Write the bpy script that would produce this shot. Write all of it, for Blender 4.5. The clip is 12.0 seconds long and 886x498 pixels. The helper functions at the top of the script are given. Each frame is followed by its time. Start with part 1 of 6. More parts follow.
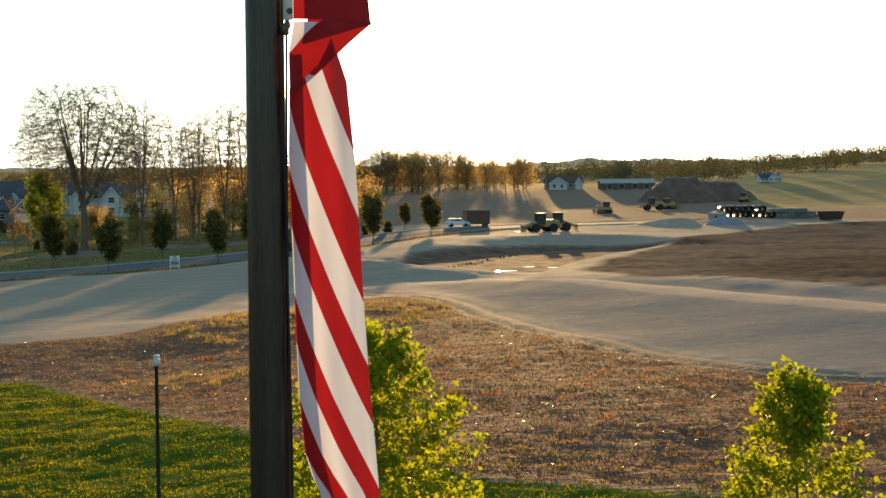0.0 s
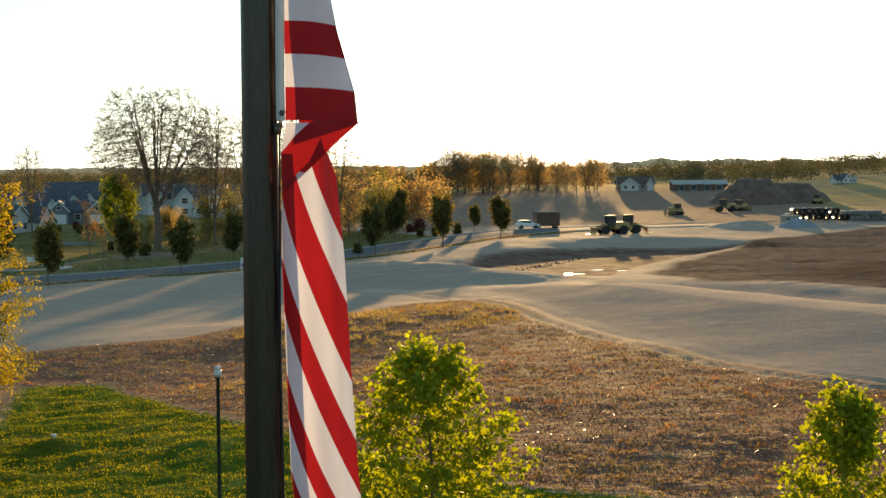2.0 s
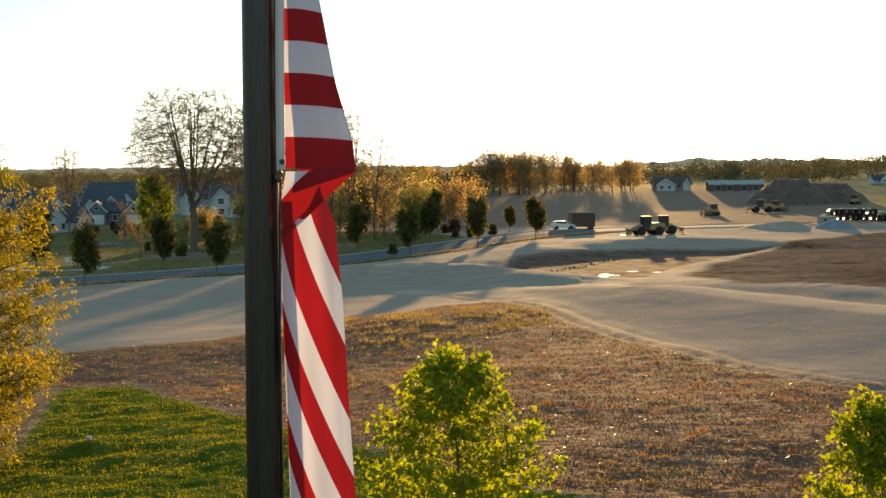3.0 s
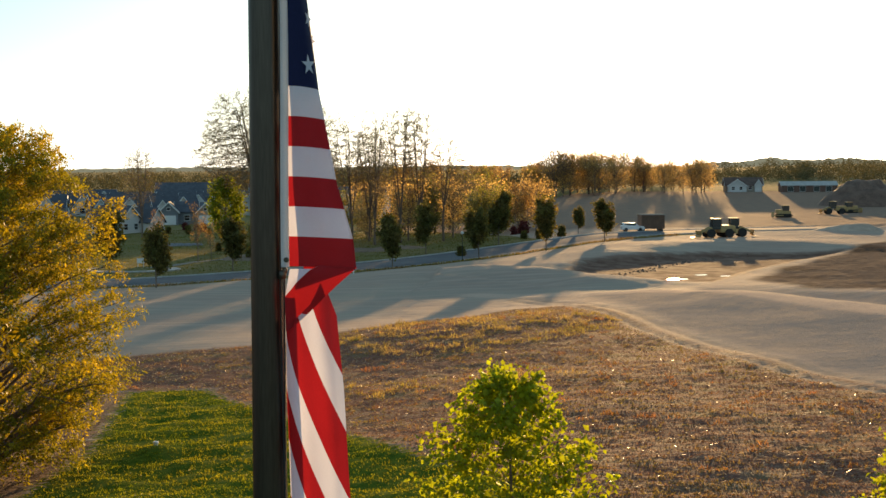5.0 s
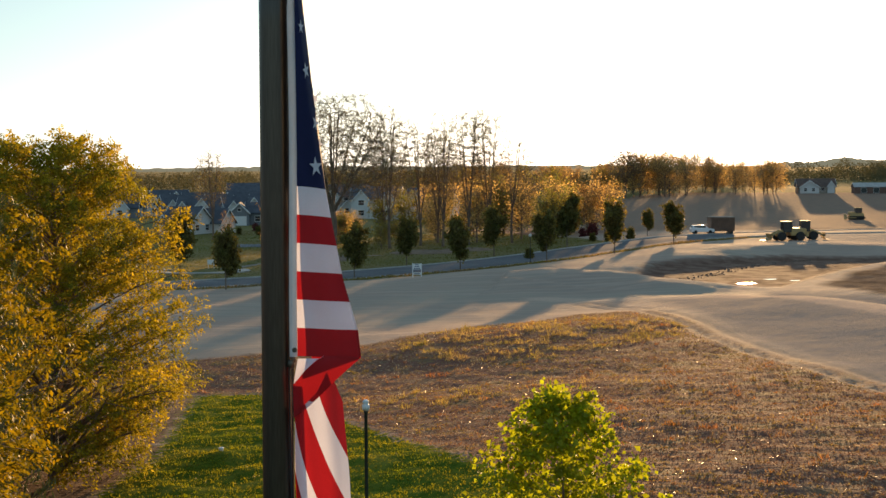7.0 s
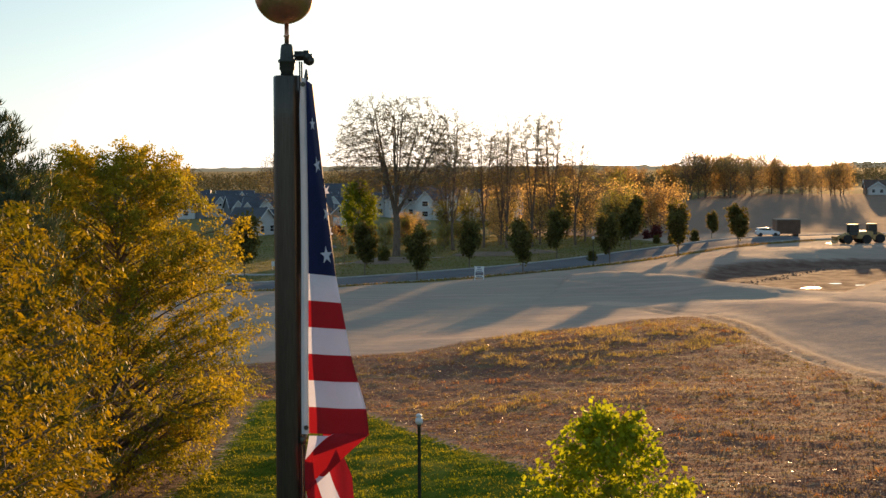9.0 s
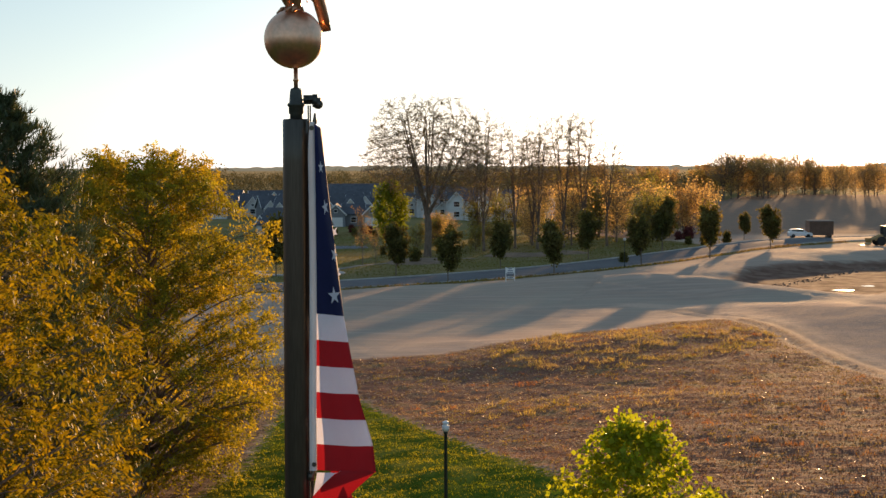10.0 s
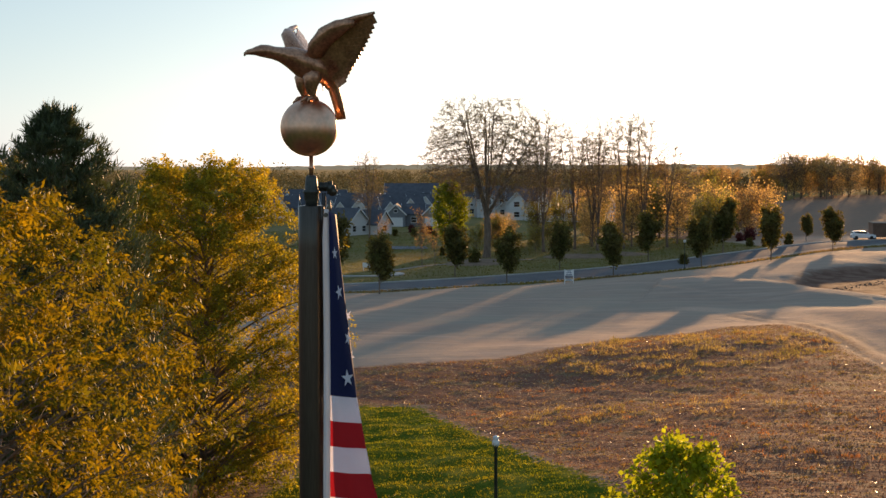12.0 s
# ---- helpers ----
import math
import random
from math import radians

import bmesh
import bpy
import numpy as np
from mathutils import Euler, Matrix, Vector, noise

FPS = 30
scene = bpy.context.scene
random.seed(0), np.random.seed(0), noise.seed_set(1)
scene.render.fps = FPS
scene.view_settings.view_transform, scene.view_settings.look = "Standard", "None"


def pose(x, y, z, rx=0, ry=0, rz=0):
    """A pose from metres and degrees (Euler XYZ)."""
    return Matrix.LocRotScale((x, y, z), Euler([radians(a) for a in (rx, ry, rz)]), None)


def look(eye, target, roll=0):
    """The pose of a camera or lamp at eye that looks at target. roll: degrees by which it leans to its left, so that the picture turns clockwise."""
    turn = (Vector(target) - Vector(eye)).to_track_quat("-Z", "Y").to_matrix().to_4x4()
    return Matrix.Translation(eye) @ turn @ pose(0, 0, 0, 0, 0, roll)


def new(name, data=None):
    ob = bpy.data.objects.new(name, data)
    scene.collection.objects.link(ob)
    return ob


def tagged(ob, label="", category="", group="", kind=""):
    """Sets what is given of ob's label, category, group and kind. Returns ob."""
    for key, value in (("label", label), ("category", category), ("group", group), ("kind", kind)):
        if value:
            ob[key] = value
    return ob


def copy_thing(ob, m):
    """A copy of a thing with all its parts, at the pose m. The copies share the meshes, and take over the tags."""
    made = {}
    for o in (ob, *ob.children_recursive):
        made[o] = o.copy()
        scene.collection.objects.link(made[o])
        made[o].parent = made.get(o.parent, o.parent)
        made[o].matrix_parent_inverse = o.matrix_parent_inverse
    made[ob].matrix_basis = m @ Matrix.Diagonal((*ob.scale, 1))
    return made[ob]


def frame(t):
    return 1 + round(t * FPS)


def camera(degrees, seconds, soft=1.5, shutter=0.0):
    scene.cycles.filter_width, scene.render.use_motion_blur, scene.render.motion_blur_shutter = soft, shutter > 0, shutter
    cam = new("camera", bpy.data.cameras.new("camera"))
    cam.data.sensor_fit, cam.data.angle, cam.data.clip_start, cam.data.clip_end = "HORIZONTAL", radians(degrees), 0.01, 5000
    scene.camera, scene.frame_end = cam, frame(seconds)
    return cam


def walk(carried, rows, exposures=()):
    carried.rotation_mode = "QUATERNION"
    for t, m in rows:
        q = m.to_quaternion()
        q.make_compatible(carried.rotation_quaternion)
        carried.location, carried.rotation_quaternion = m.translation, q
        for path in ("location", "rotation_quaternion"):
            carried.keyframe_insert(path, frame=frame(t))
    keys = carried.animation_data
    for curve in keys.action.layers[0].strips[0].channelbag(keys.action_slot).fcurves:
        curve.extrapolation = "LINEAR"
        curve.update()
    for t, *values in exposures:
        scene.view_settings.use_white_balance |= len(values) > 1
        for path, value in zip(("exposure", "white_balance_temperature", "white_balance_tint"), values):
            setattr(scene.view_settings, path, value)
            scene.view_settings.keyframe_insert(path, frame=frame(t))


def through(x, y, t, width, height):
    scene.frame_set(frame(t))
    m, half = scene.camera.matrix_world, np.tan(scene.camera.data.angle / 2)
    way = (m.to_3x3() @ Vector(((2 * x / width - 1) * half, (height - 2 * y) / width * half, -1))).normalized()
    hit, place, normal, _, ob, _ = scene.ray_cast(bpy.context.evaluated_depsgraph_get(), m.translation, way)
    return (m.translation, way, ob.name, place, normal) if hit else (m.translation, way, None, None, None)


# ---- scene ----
cam = camera(31.99, 12.0)
PATH = [
    (0.0, pose(0.704, -6.184, 9.248, 87.122, 0.509, 0.000)),
    (0.5, pose(0.800, -6.290, 9.347, 87.126, 0.502, 0.679)),
    (1.0, pose(0.895, -6.395, 9.437, 87.131, 0.469, 1.339)),
    (1.5, pose(0.993, -6.500, 9.534, 87.138, 0.467, 1.997)),
    (2.0, pose(1.092, -6.606, 9.628, 87.140, 0.470, 2.661)),
    (2.5, pose(1.188, -6.709, 9.728, 87.141, 0.442, 3.333)),
    (3.0, pose(1.286, -6.802, 9.834, 87.137, 0.468, 3.999)),
    (5.0, pose(1.667, -7.141, 10.290, 87.131, 0.416, 6.617)),
    (5.5, pose(1.764, -7.220, 10.406, 87.132, 0.371, 7.273)),
    (6.0, pose(1.866, -7.298, 10.529, 87.124, 0.350, 7.938)),
    (6.5, pose(1.961, -7.381, 10.647, 87.127, 0.353, 8.581)),
    (7.0, pose(2.058, -7.467, 10.762, 87.126, 0.341, 9.224)),
    (9.0, pose(2.442, -7.817, 11.225, 87.120, 0.287, 11.630)),
    (9.5, pose(2.527, -7.877, 11.338, 87.111, 0.274, 12.232)),
    (10.0, pose(2.605, -7.911, 11.450, 87.108, 0.219, 12.823)),
    (10.5, pose(2.675, -7.940, 11.565, 87.086, 0.168, 13.390)),
    (11.0, pose(2.754, -7.965, 11.684, 87.068, 0.101, 13.955)),
    (11.5, pose(2.824, -7.992, 11.801, 87.057, 0.096, 14.497)),
    (12.0, pose(2.908, -8.011, 11.927, 87.049, 0.122, 15.087)),
]
walk(cam, PATH, [(0.0, 1.12, 6350, -12), (6.0, 1.07, 6450, -4), (12.0, 0.98, 6550, 8)])

# ---- world, sun ----
SUN_EL, SUN_AZ = radians(3.8), radians(1.8)
world = bpy.data.worlds.new("evening_sky")
scene.world = world
world.use_nodes = True
_nt = world.node_tree
_sky = _nt.nodes.new("ShaderNodeTexSky")
_sky.sky_type = "NISHITA"
_sky.sun_disc = False
_sky.sun_elevation, _sky.sun_rotation = SUN_EL, SUN_AZ
_sky.altitude, _sky.air_density, _sky.dust_density, _sky.ozone_density = 100, 1.0, 0.7, 1.0
_bg = _nt.nodes["Background"]
_bg.inputs["Strength"].default_value = 0.13
_soft = _nt.nodes.new("ShaderNodeHueSaturation")
_soft.inputs["Saturation"].default_value = 0.6
_nt.links.new(_sky.outputs[0], _soft.inputs["Color"])
_haze = _nt.nodes.new("ShaderNodeMix")       # thin high haze evens the sky out
_haze.data_type = "RGBA"
_haze.inputs[0].default_value = 0.55
_haze.inputs[7].default_value = (1.2, 1.82, 2.65, 1)
_cool = _nt.nodes.new("ShaderNodeMix")       # clear, cool evening air
_cool.data_type, _cool.blend_type = "RGBA", "MULTIPLY"
_cool.inputs[0].default_value = 1.0
_cool.inputs[7].default_value = (0.81, 0.95, 1.12, 1)
_nt.links.new(_soft.outputs[0], _cool.inputs[6])
_nt.links.new(_cool.outputs[2], _haze.inputs[6])
_nt.links.new(_haze.outputs[2], _bg.inputs["Color"])
sun_data = bpy.data.lights.new("sun", "SUN")
sun_data.energy, sun_data.angle, sun_data.color = 5.0, radians(0.6), (1.0, 0.56, 0.26)
sun = new("sun", sun_data)
sun.matrix_world = look((0, 0, 60), (-math.sin(SUN_AZ) * math.cos(SUN_EL), -math.cos(SUN_AZ) * math.cos(SUN_EL), 60 - math.sin(SUN_EL)))

# ---- small helpers ----


def part(name, bm, material, parent=None, label="", smooth_faces=False):
    """One mesh object out of a bmesh, a child of parent."""
    me = bpy.data.meshes.new(name)
    bm.to_mesh(me)
    bm.free()
    me.materials.append(material)
    if smooth_faces:
        me.polygons.foreach_set("use_smooth", [True] * len(me.polygons))
    ob = new(name, me)
    ob.parent = parent
    if label:
        ob["label"] = label
    return ob


def raw(name, verts, faces, material, parent=None, label="", smooth_faces=False):
    """The same out of arrays of corners and faces."""
    me = bpy.data.meshes.new(name)
    me.from_pydata([tuple(v) for v in verts], [], [tuple(f) for f in faces])
    me.materials.append(material)
    if smooth_faces:
        me.polygons.foreach_set("use_smooth", [True] * len(me.polygons))
    ob = new(name, me)
    ob.parent = parent
    if label:
        ob["label"] = label
    return ob


def quads(name, corners, material, parent=None, label=""):
    """Loose four-cornered leaves from an array n x 4 x 3."""
    n = len(corners)
    me = bpy.data.meshes.new(name)
    me.vertices.add(4 * n)
    me.vertices.foreach_set("co", np.asarray(corners, dtype=np.float32).ravel())
    me.loops.add(4 * n)
    me.loops.foreach_set("vertex_index", np.arange(4 * n, dtype=np.int32))
    me.polygons.add(n)
    me.polygons.foreach_set("loop_start", np.arange(0, 4 * n, 4, dtype=np.int32))
    me.update(calc_edges=True)
    me.materials.append(material)
    ob = new(name, me)
    ob.parent = parent
    if label:
        ob["label"] = label
    return ob


def base(name, x, y, z, turn=0.0, size=1.0):
    """An Empty at a thing's foot."""
    ob = new(name)
    ob.matrix_world = pose(x, y, z, 0, 0, turn) @ Matrix.Scale(size, 4)
    return ob


def box(bm, x0, x1, y0, y1, z0, z1, bevel=0.0):
    vs = bmesh.ops.create_cube(bm, size=1.0, matrix=Matrix.Translation(((x0 + x1) / 2, (y0 + y1) / 2, (z0 + z1) / 2)) @ Matrix.Diagonal((x1 - x0, y1 - y0, z1 - z0, 1)))["verts"]
    if bevel:
        es = list({e for v in vs for e in v.link_edges})
        bmesh.ops.bevel(bm, geom=es, offset=bevel, segments=2, affect="EDGES")


def turned(bm, profile, seg=24, m=None):
    """A body of revolution round z from (radius, height) pairs."""
    rings = []
    for r, z in profile:
        rings.append([bm.verts.new((r * math.cos(2 * math.pi * k / seg), r * math.sin(2 * math.pi * k / seg), z)) for k in range(seg)])
    for a, b in zip(rings, rings[1:]):
        for k in range(seg):
            bm.faces.new((a[k], a[(k + 1) % seg], b[(k + 1) % seg], b[k]))
    bm.faces.new(rings[0][::-1])
    bm.faces.new(rings[-1])
    if m is not None:
        bmesh.ops.transform(bm, matrix=m, verts=[v for r in rings for v in r])


def tube(verts, faces, path, radii, seg=6):
    """Adds a tapered tube along a path to lists of corners and faces."""
    start = len(verts)
    n = len(path)
    for i, p in enumerate(path):
        d = (path[min(i + 1, n - 1)] - path[max(i - 1, 0)]).normalized()
        a = d.orthogonal().normalized() if abs(d.z) < 0.9 else Vector((1, 0, 0)).cross(d).normalized()
        b = d.cross(a)
        for k in range(seg):
            w = 2 * math.pi * k / seg
            verts.append(p + (a * math.cos(w) + b * math.sin(w)) * radii[i])
    for i in range(n - 1):
        for k in range(seg):
            q = start + i * seg
            faces.append((q + k, q + (k + 1) % seg, q + seg + (k + 1) % seg, q + seg + k))
    faces.append(tuple(start + (n - 1) * seg + k for k in range(seg)))


# ---- materials ----
def material(name, colour, rough=0.8, metal=0.0, vary=0.25, scale=4.0, fine=40.0, bump=0.0, second=None, through=None, spec=0.5, random=0.0, stretch=(1, 1, 1)):
    """A surface with two scales of mottling. through: share and colour of light that passes; second: colour of the large patches."""
    m = bpy.data.materials.new(name)
    m.use_nodes = True
    nt = m.node_tree
    b = nt.nodes["Principled BSDF"]
    b.inputs["Roughness"].default_value, b.inputs["Metallic"].default_value = rough, metal
    b.inputs["Specular IOR Level"].default_value = spec
    geo = nt.nodes.new("ShaderNodeTexCoord")
    mp = nt.nodes.new("ShaderNodeMapping")
    mp.inputs["Scale"].default_value = stretch
    nt.links.new(geo.outputs["Object"], mp.inputs[0])

    def grain(s, detail):
        n = nt.nodes.new("ShaderNodeTexNoise")
        n.inputs["Scale"].default_value, n.inputs["Detail"].default_value = s, detail
        nt.links.new(mp.outputs[0], n.inputs["Vector"])
        return n
    big, small = grain(scale, 4), grain(fine, 3)
    second = second or tuple(c * (1 - vary) for c in colour)
    ramp = nt.nodes.new("ShaderNodeMapRange")
    ramp.inputs[1].default_value, ramp.inputs[2].default_value = 0.35, 0.65
    nt.links.new(big.outputs[0], ramp.inputs[0])
    mix = nt.nodes.new("ShaderNodeMix")
    mix.data_type = "RGBA"
    mix.inputs[6].default_value, mix.inputs[7].default_value = (*colour, 1), (*second, 1)
    nt.links.new(ramp.outputs[0], mix.inputs[0])
    hsv = nt.nodes.new("ShaderNodeHueSaturation")
    val = nt.nodes.new("ShaderNodeMapRange")
    val.inputs[1].default_value, val.inputs[2].default_value, val.inputs[3].default_value, val.inputs[4].default_value = 0.3, 0.7, 1 - vary * 0.7, 1 + vary * 0.7
    nt.links.new(small.outputs[0], val.inputs[0])
    nt.links.new(mix.outputs[2], hsv.inputs["Color"])
    if random:
        isl = nt.nodes.new("ShaderNodeNewGeometry")
        r2 = nt.nodes.new("ShaderNodeMapRange")
        r2.inputs[3].default_value, r2.inputs[4].default_value = 1 - random, 1 + random
        nt.links.new(isl.outputs["Random Per Island"], r2.inputs[0])
        mul = nt.nodes.new("ShaderNodeMath")
        mul.operation = "MULTIPLY"
        nt.links.new(val.outputs[0], mul.inputs[0])
        nt.links.new(r2.outputs[0], mul.inputs[1])
        nt.links.new(mul.outputs[0], hsv.inputs["Value"])
    else:
        nt.links.new(val.outputs[0], hsv.inputs["Value"])
    nt.links.new(hsv.outputs[0], b.inputs["Base Color"])
    if bump:
        bp = nt.nodes.new("ShaderNodeBump")
        bp.inputs["Strength"].default_value, bp.inputs["Distance"].default_value = 0.6, bump
        nt.links.new(small.outputs[0], bp.inputs["Height"])
        nt.links.new(bp.outputs[0], b.inputs["Normal"])
    if through:
        share, tint = through
        tr = nt.nodes.new("ShaderNodeBsdfTranslucent")
        mul2 = nt.nodes.new("ShaderNodeMix")
        mul2.data_type, mul2.blend_type = "RGBA", "MULTIPLY"
        mul2.inputs[0].default_value = 1.0
        mul2.inputs[7].default_value = (*tint, 1)
        nt.links.new(hsv.outputs[0], mul2.inputs[6])
        nt.links.new(mul2.outputs[2], tr.inputs["Color"])
        ms = nt.nodes.new("ShaderNodeMixShader")
        ms.inputs[0].default_value = share
        nt.links.new(b.outputs[0], ms.inputs[1])
        nt.links.new(tr.outputs[0], ms.inputs[2])
        nt.links.new(ms.outputs[0], nt.nodes["Material Output"].inputs[0])
    return m


# ---- the lie of the land ----
def ease(v, a, b):
    k = np.clip((np.asarray(v, dtype=float) - a) / (b - a), 0.0, 1.0)
    return k * k * (3 - 2 * k)


def to_line(x, y, line):
    """Distance from a polyline, its height there, and the side of it (positive: to its left)."""
    best, high, side = np.full(np.shape(x), 1e9), np.zeros(np.shape(x)), np.zeros(np.shape(x))
    for (ax, ay, ah), (bx, by, bh) in zip(line, line[1:]):
        dx, dy = bx - ax, by - ay
        k = np.clip(((x - ax) * dx + (y - ay) * dy) / (dx * dx + dy * dy), 0.0, 1.0)
        px, py = x - ax - k * dx, y - ay - k * dy
        d = np.hypot(px, py)
        near = d < best
        best, high, side = np.where(near, d, best), np.where(near, ah + k * (bh - ah), high), np.where(near, dx * py - dy * px, side)
    return best, high, side


def within(x, y, corners):
    """Signed distance from the outline of a field: positive inside."""
    inside = np.zeros(np.shape(x), dtype=bool)
    loop = corners + corners[:1]
    for (ax, ay), (bx, by) in zip(loop, loop[1:]):
        if ay != by:
            inside ^= ((ay > y) != (by > y)) & (x < (bx - ax) * (y - ay) / (by - ay) + ax)
    d = to_line(x, y, [(a, b, 0) for a, b in loop])[0]
    return np.where(inside, d, -d)


def ripple(x, y, size, seed=0):
    """Smooth random swell of about -1 to 1 with bumps of that size."""
    r = np.random.default_rng(seed)
    z = np.zeros(np.shape(x))
    for k in range(9):
        a, f, p = r.uniform(0, math.pi), r.uniform(0.6, 1.7) * 2 * math.pi / size, r.uniform(0, 6.3)
        z = z + np.sin((x * math.cos(a) + y * math.sin(a)) * f + p + 1.3 * np.sin((x * math.sin(a) - y * math.cos(a)) * f * 0.37 + 2 * p))
    return z / 5.0


# crest lines, left to right as the flag looks on them: (x, y, height), then the foot's width on the near and the far side
RIDGES = [
    ([(-62, 168, 0.1), (-54, 178, 0.2), (-44, 187, 0.3), (-33, 190, 0.6), (-27, 184, 0.4)], 24, 8),
    ([(-29, 180, 0.3), (-22, 188, 1.5), (-16, 184, 1.9), (-10, 176, 1.2), (-4, 170, 0.3)], 13, 9),
    ([(-12, 206, 0.6), (0, 226, 1.0), (10, 243, 1.2), (24, 250, 1.2), (38, 244, 0.8), (44, 236, 0.2)], 8, 16),
    ([(-3, 152, 0.1), (5, 150, 0.5), (11.9, 135, 1.1), (17.4, 118.6, 1.15), (21.7, 105, 1.15), (25.3, 94.8, 1.1), (27.8, 88.5, 1.1), (34, 73, 1.1), (44, 50, 0.9)], 9, 4.0),
    ([(15, 168, 0.2), (20, 148, 0.7), (27, 133, 0.85), (35, 113, 0.85), (46, 86, 0.8)], 4.5, 8),
    ([(40, 322, 0.6), (48, 318, 1.6), (56, 322, 1.4), (64, 330, 0.4)], 7, 7),
    ([(96, 290, 0.4), (112, 292, 4.5), (140, 296, 5.0)], 12, 14),
    ([(-13, 182, 0.2), (-8, 178, 0.8), (-1, 170, 0.85), (5, 164, 0.6), (11, 159, 0.2)], 7, 3.5),
    ([(-24, 106, 0.4), (-12, 110, 0.8), (-1, 124, 0.5)], 15, 12),
]
ROAD = [(-150, 160, 0), (-100, 174, 0), (-78, 181, 0), (-64, 190, 0), (-50, 205, 0), (-38, 222, 0), (-27, 240, 0), (-16, 260, 0), (-5, 278, 0), (7, 293, 0), (24, 308, 0), (48, 322, 0)]
ROAD_HALF = 6.2


def bare_land(x, y):
    left = -0.115 + 0.062 * ease(y, 80, 125)
    z = -2.6 * ease(y, 30, 170) + 0.8 * ease(y, 225, 300)
    z = z + 2.2 * ease(y, 270, 400) * ease(-x, 40, 110)
    z = z + np.where(x < 0, left * 28 * np.tanh(-np.minimum(x, 0) / 28) * ease(y, 5, 45), 0.03 * np.clip(x, 0, 40) * ease(y, 20, 60) * (1 - ease(y, 150, 260)))
    z = z + ease(y, 420, 620) * (5.0 + 4.0 * ease(x, 60, 260)) + 8 * ease(y, 700, 1400)
    return z + 6.5 * ease(x, 105, 240) * ease(y, 360, 560) * (1 - ease(y, 700, 1000))


def land(x, y):
    """Height of the ground."""
    x, y = np.asarray(x, dtype=float), np.asarray(y, dtype=float)
    z = bare_land(x, y)
    for line, near, beyond in RIDGES:
        d, h, side = to_line(x, y, line)
        z = z + h * np.exp(-(d / np.where(side > 0, beyond, near)) ** 2)
    d = to_line(x, y, ROAD)[0]
    flat = 1 - ease(d, ROAD_HALF, ROAD_HALF + 7)
    return z * (1 - flat) + (bare_land(x, y) - 0.1) * flat


# fields of the ground: outlines in plan
LAWN = [(-29, 86), (-23.8, 85), (-16.5, 71.7), (-11.2, 62), (-7, 54.5), (-3, 47), (0.9, 40.3), (4.2, 38.9), (8, 37), (30, 30), (70, 10), (70, -70), (-60, -70), (-34, 10), (-21, 45), (-22, 53), (-22.6, 60), (-26.6, 76)]
BED = [(-29, 86), (-26.6, 76), (-22.6, 60), (-22, 53), (-21, 45), (-34, 10), (-60, -70), (-130, -70), (-120, 60), (-60, 96), (-38, 92)]
FIELD = [(-60, 96), (-31, 104.5), (-23.6, 107), (-15.8, 121), (-9, 131), (-1.5, 133), (2, 118), (5, 99), (8, 88), (11.6, 76), (14.4, 67), (17.5, 62), (40, 50), (90, 36), (70, 10), (30, 30), (8, 37), (0.9, 40.3), (-3, 47), (-11.2, 62), (-23.8, 85), (-29, 86), (-38, 92)]
MUD = [(16, 165), (19.8, 145), (26.6, 131), (34.5, 111.6), (45, 85), (70, 40), (200, 60), (220, 300), (110, 330), (72, 296), (48, 262), (40, 244), (30, 215), (22, 190)]
WET = [(-7, 181), (-6, 197), (-4.4, 212), (7, 225), (17, 235), (26, 232), (37, 238), (27, 214), (18.5, 190), (11.5, 165), (5, 169), (-0.7, 174)]
DARK_MUD = [(29.8, 158), (42.8, 181), (57, 190), (120, 200), (110, 140), (60, 132), (44, 138), (36, 140), (32, 148)]
FAR_GREEN = [(92, 430), (110, 420), (420, 420), (500, 900), (120, 900), (100, 560)]
HOME_GREEN = [(-300, 150), (-100, 180), (-68, 192), (-54, 206), (-40, 228), (-28, 248), (-18, 266), (-12, 282), (-24, 310), (-50, 350), (-60, 420), (-20, 560), (-900, 1400), (-1500, 300)]


# bank slopes turned from the sun, whose shade is painted grey into the soil
BANK_SHADE = [(-2, 151), (5.5, 149.5), (11.6, 134.6), (17, 118.2), (21.2, 104.5), (24.8, 94.2), (27.2, 88), (33.4, 72.5), (43, 49), (40, 44), (20, 58), (17.6, 63), (14.6, 68), (12, 77), (8.8, 89), (6.2, 100), (3, 120)]
BANK_SHADE_FAR = [(10, 156), (17, 146), (25, 131), (33, 111), (44, 85), (50, 62), (39, 75), (31.5, 90), (24.5, 107), (19.8, 121), (14.2, 137), (9.5, 148)]
# lane on the bank's crest, coloured lighter to show sun on it
SUNLIT_LANE = [(-14, 158, 0), (-3, 151.5, 0), (4.5, 148.5, 0), (11, 133.6, 0), (16.4, 117.4, 0), (20.6, 103.8, 0), (24.2, 93.6, 0), (26.6, 87.4, 0), (32.8, 72, 0), (42.8, 49, 0)]
TRACK = [(-9, 150, 0), (-3, 137, 0), (1.5, 118, 0), (5, 98, 0), (8, 87, 0), (11.4, 74.5, 0), (14.2, 66, 0), (17.4, 61, 0), (30, 52, 0), (60, 40, 0)]


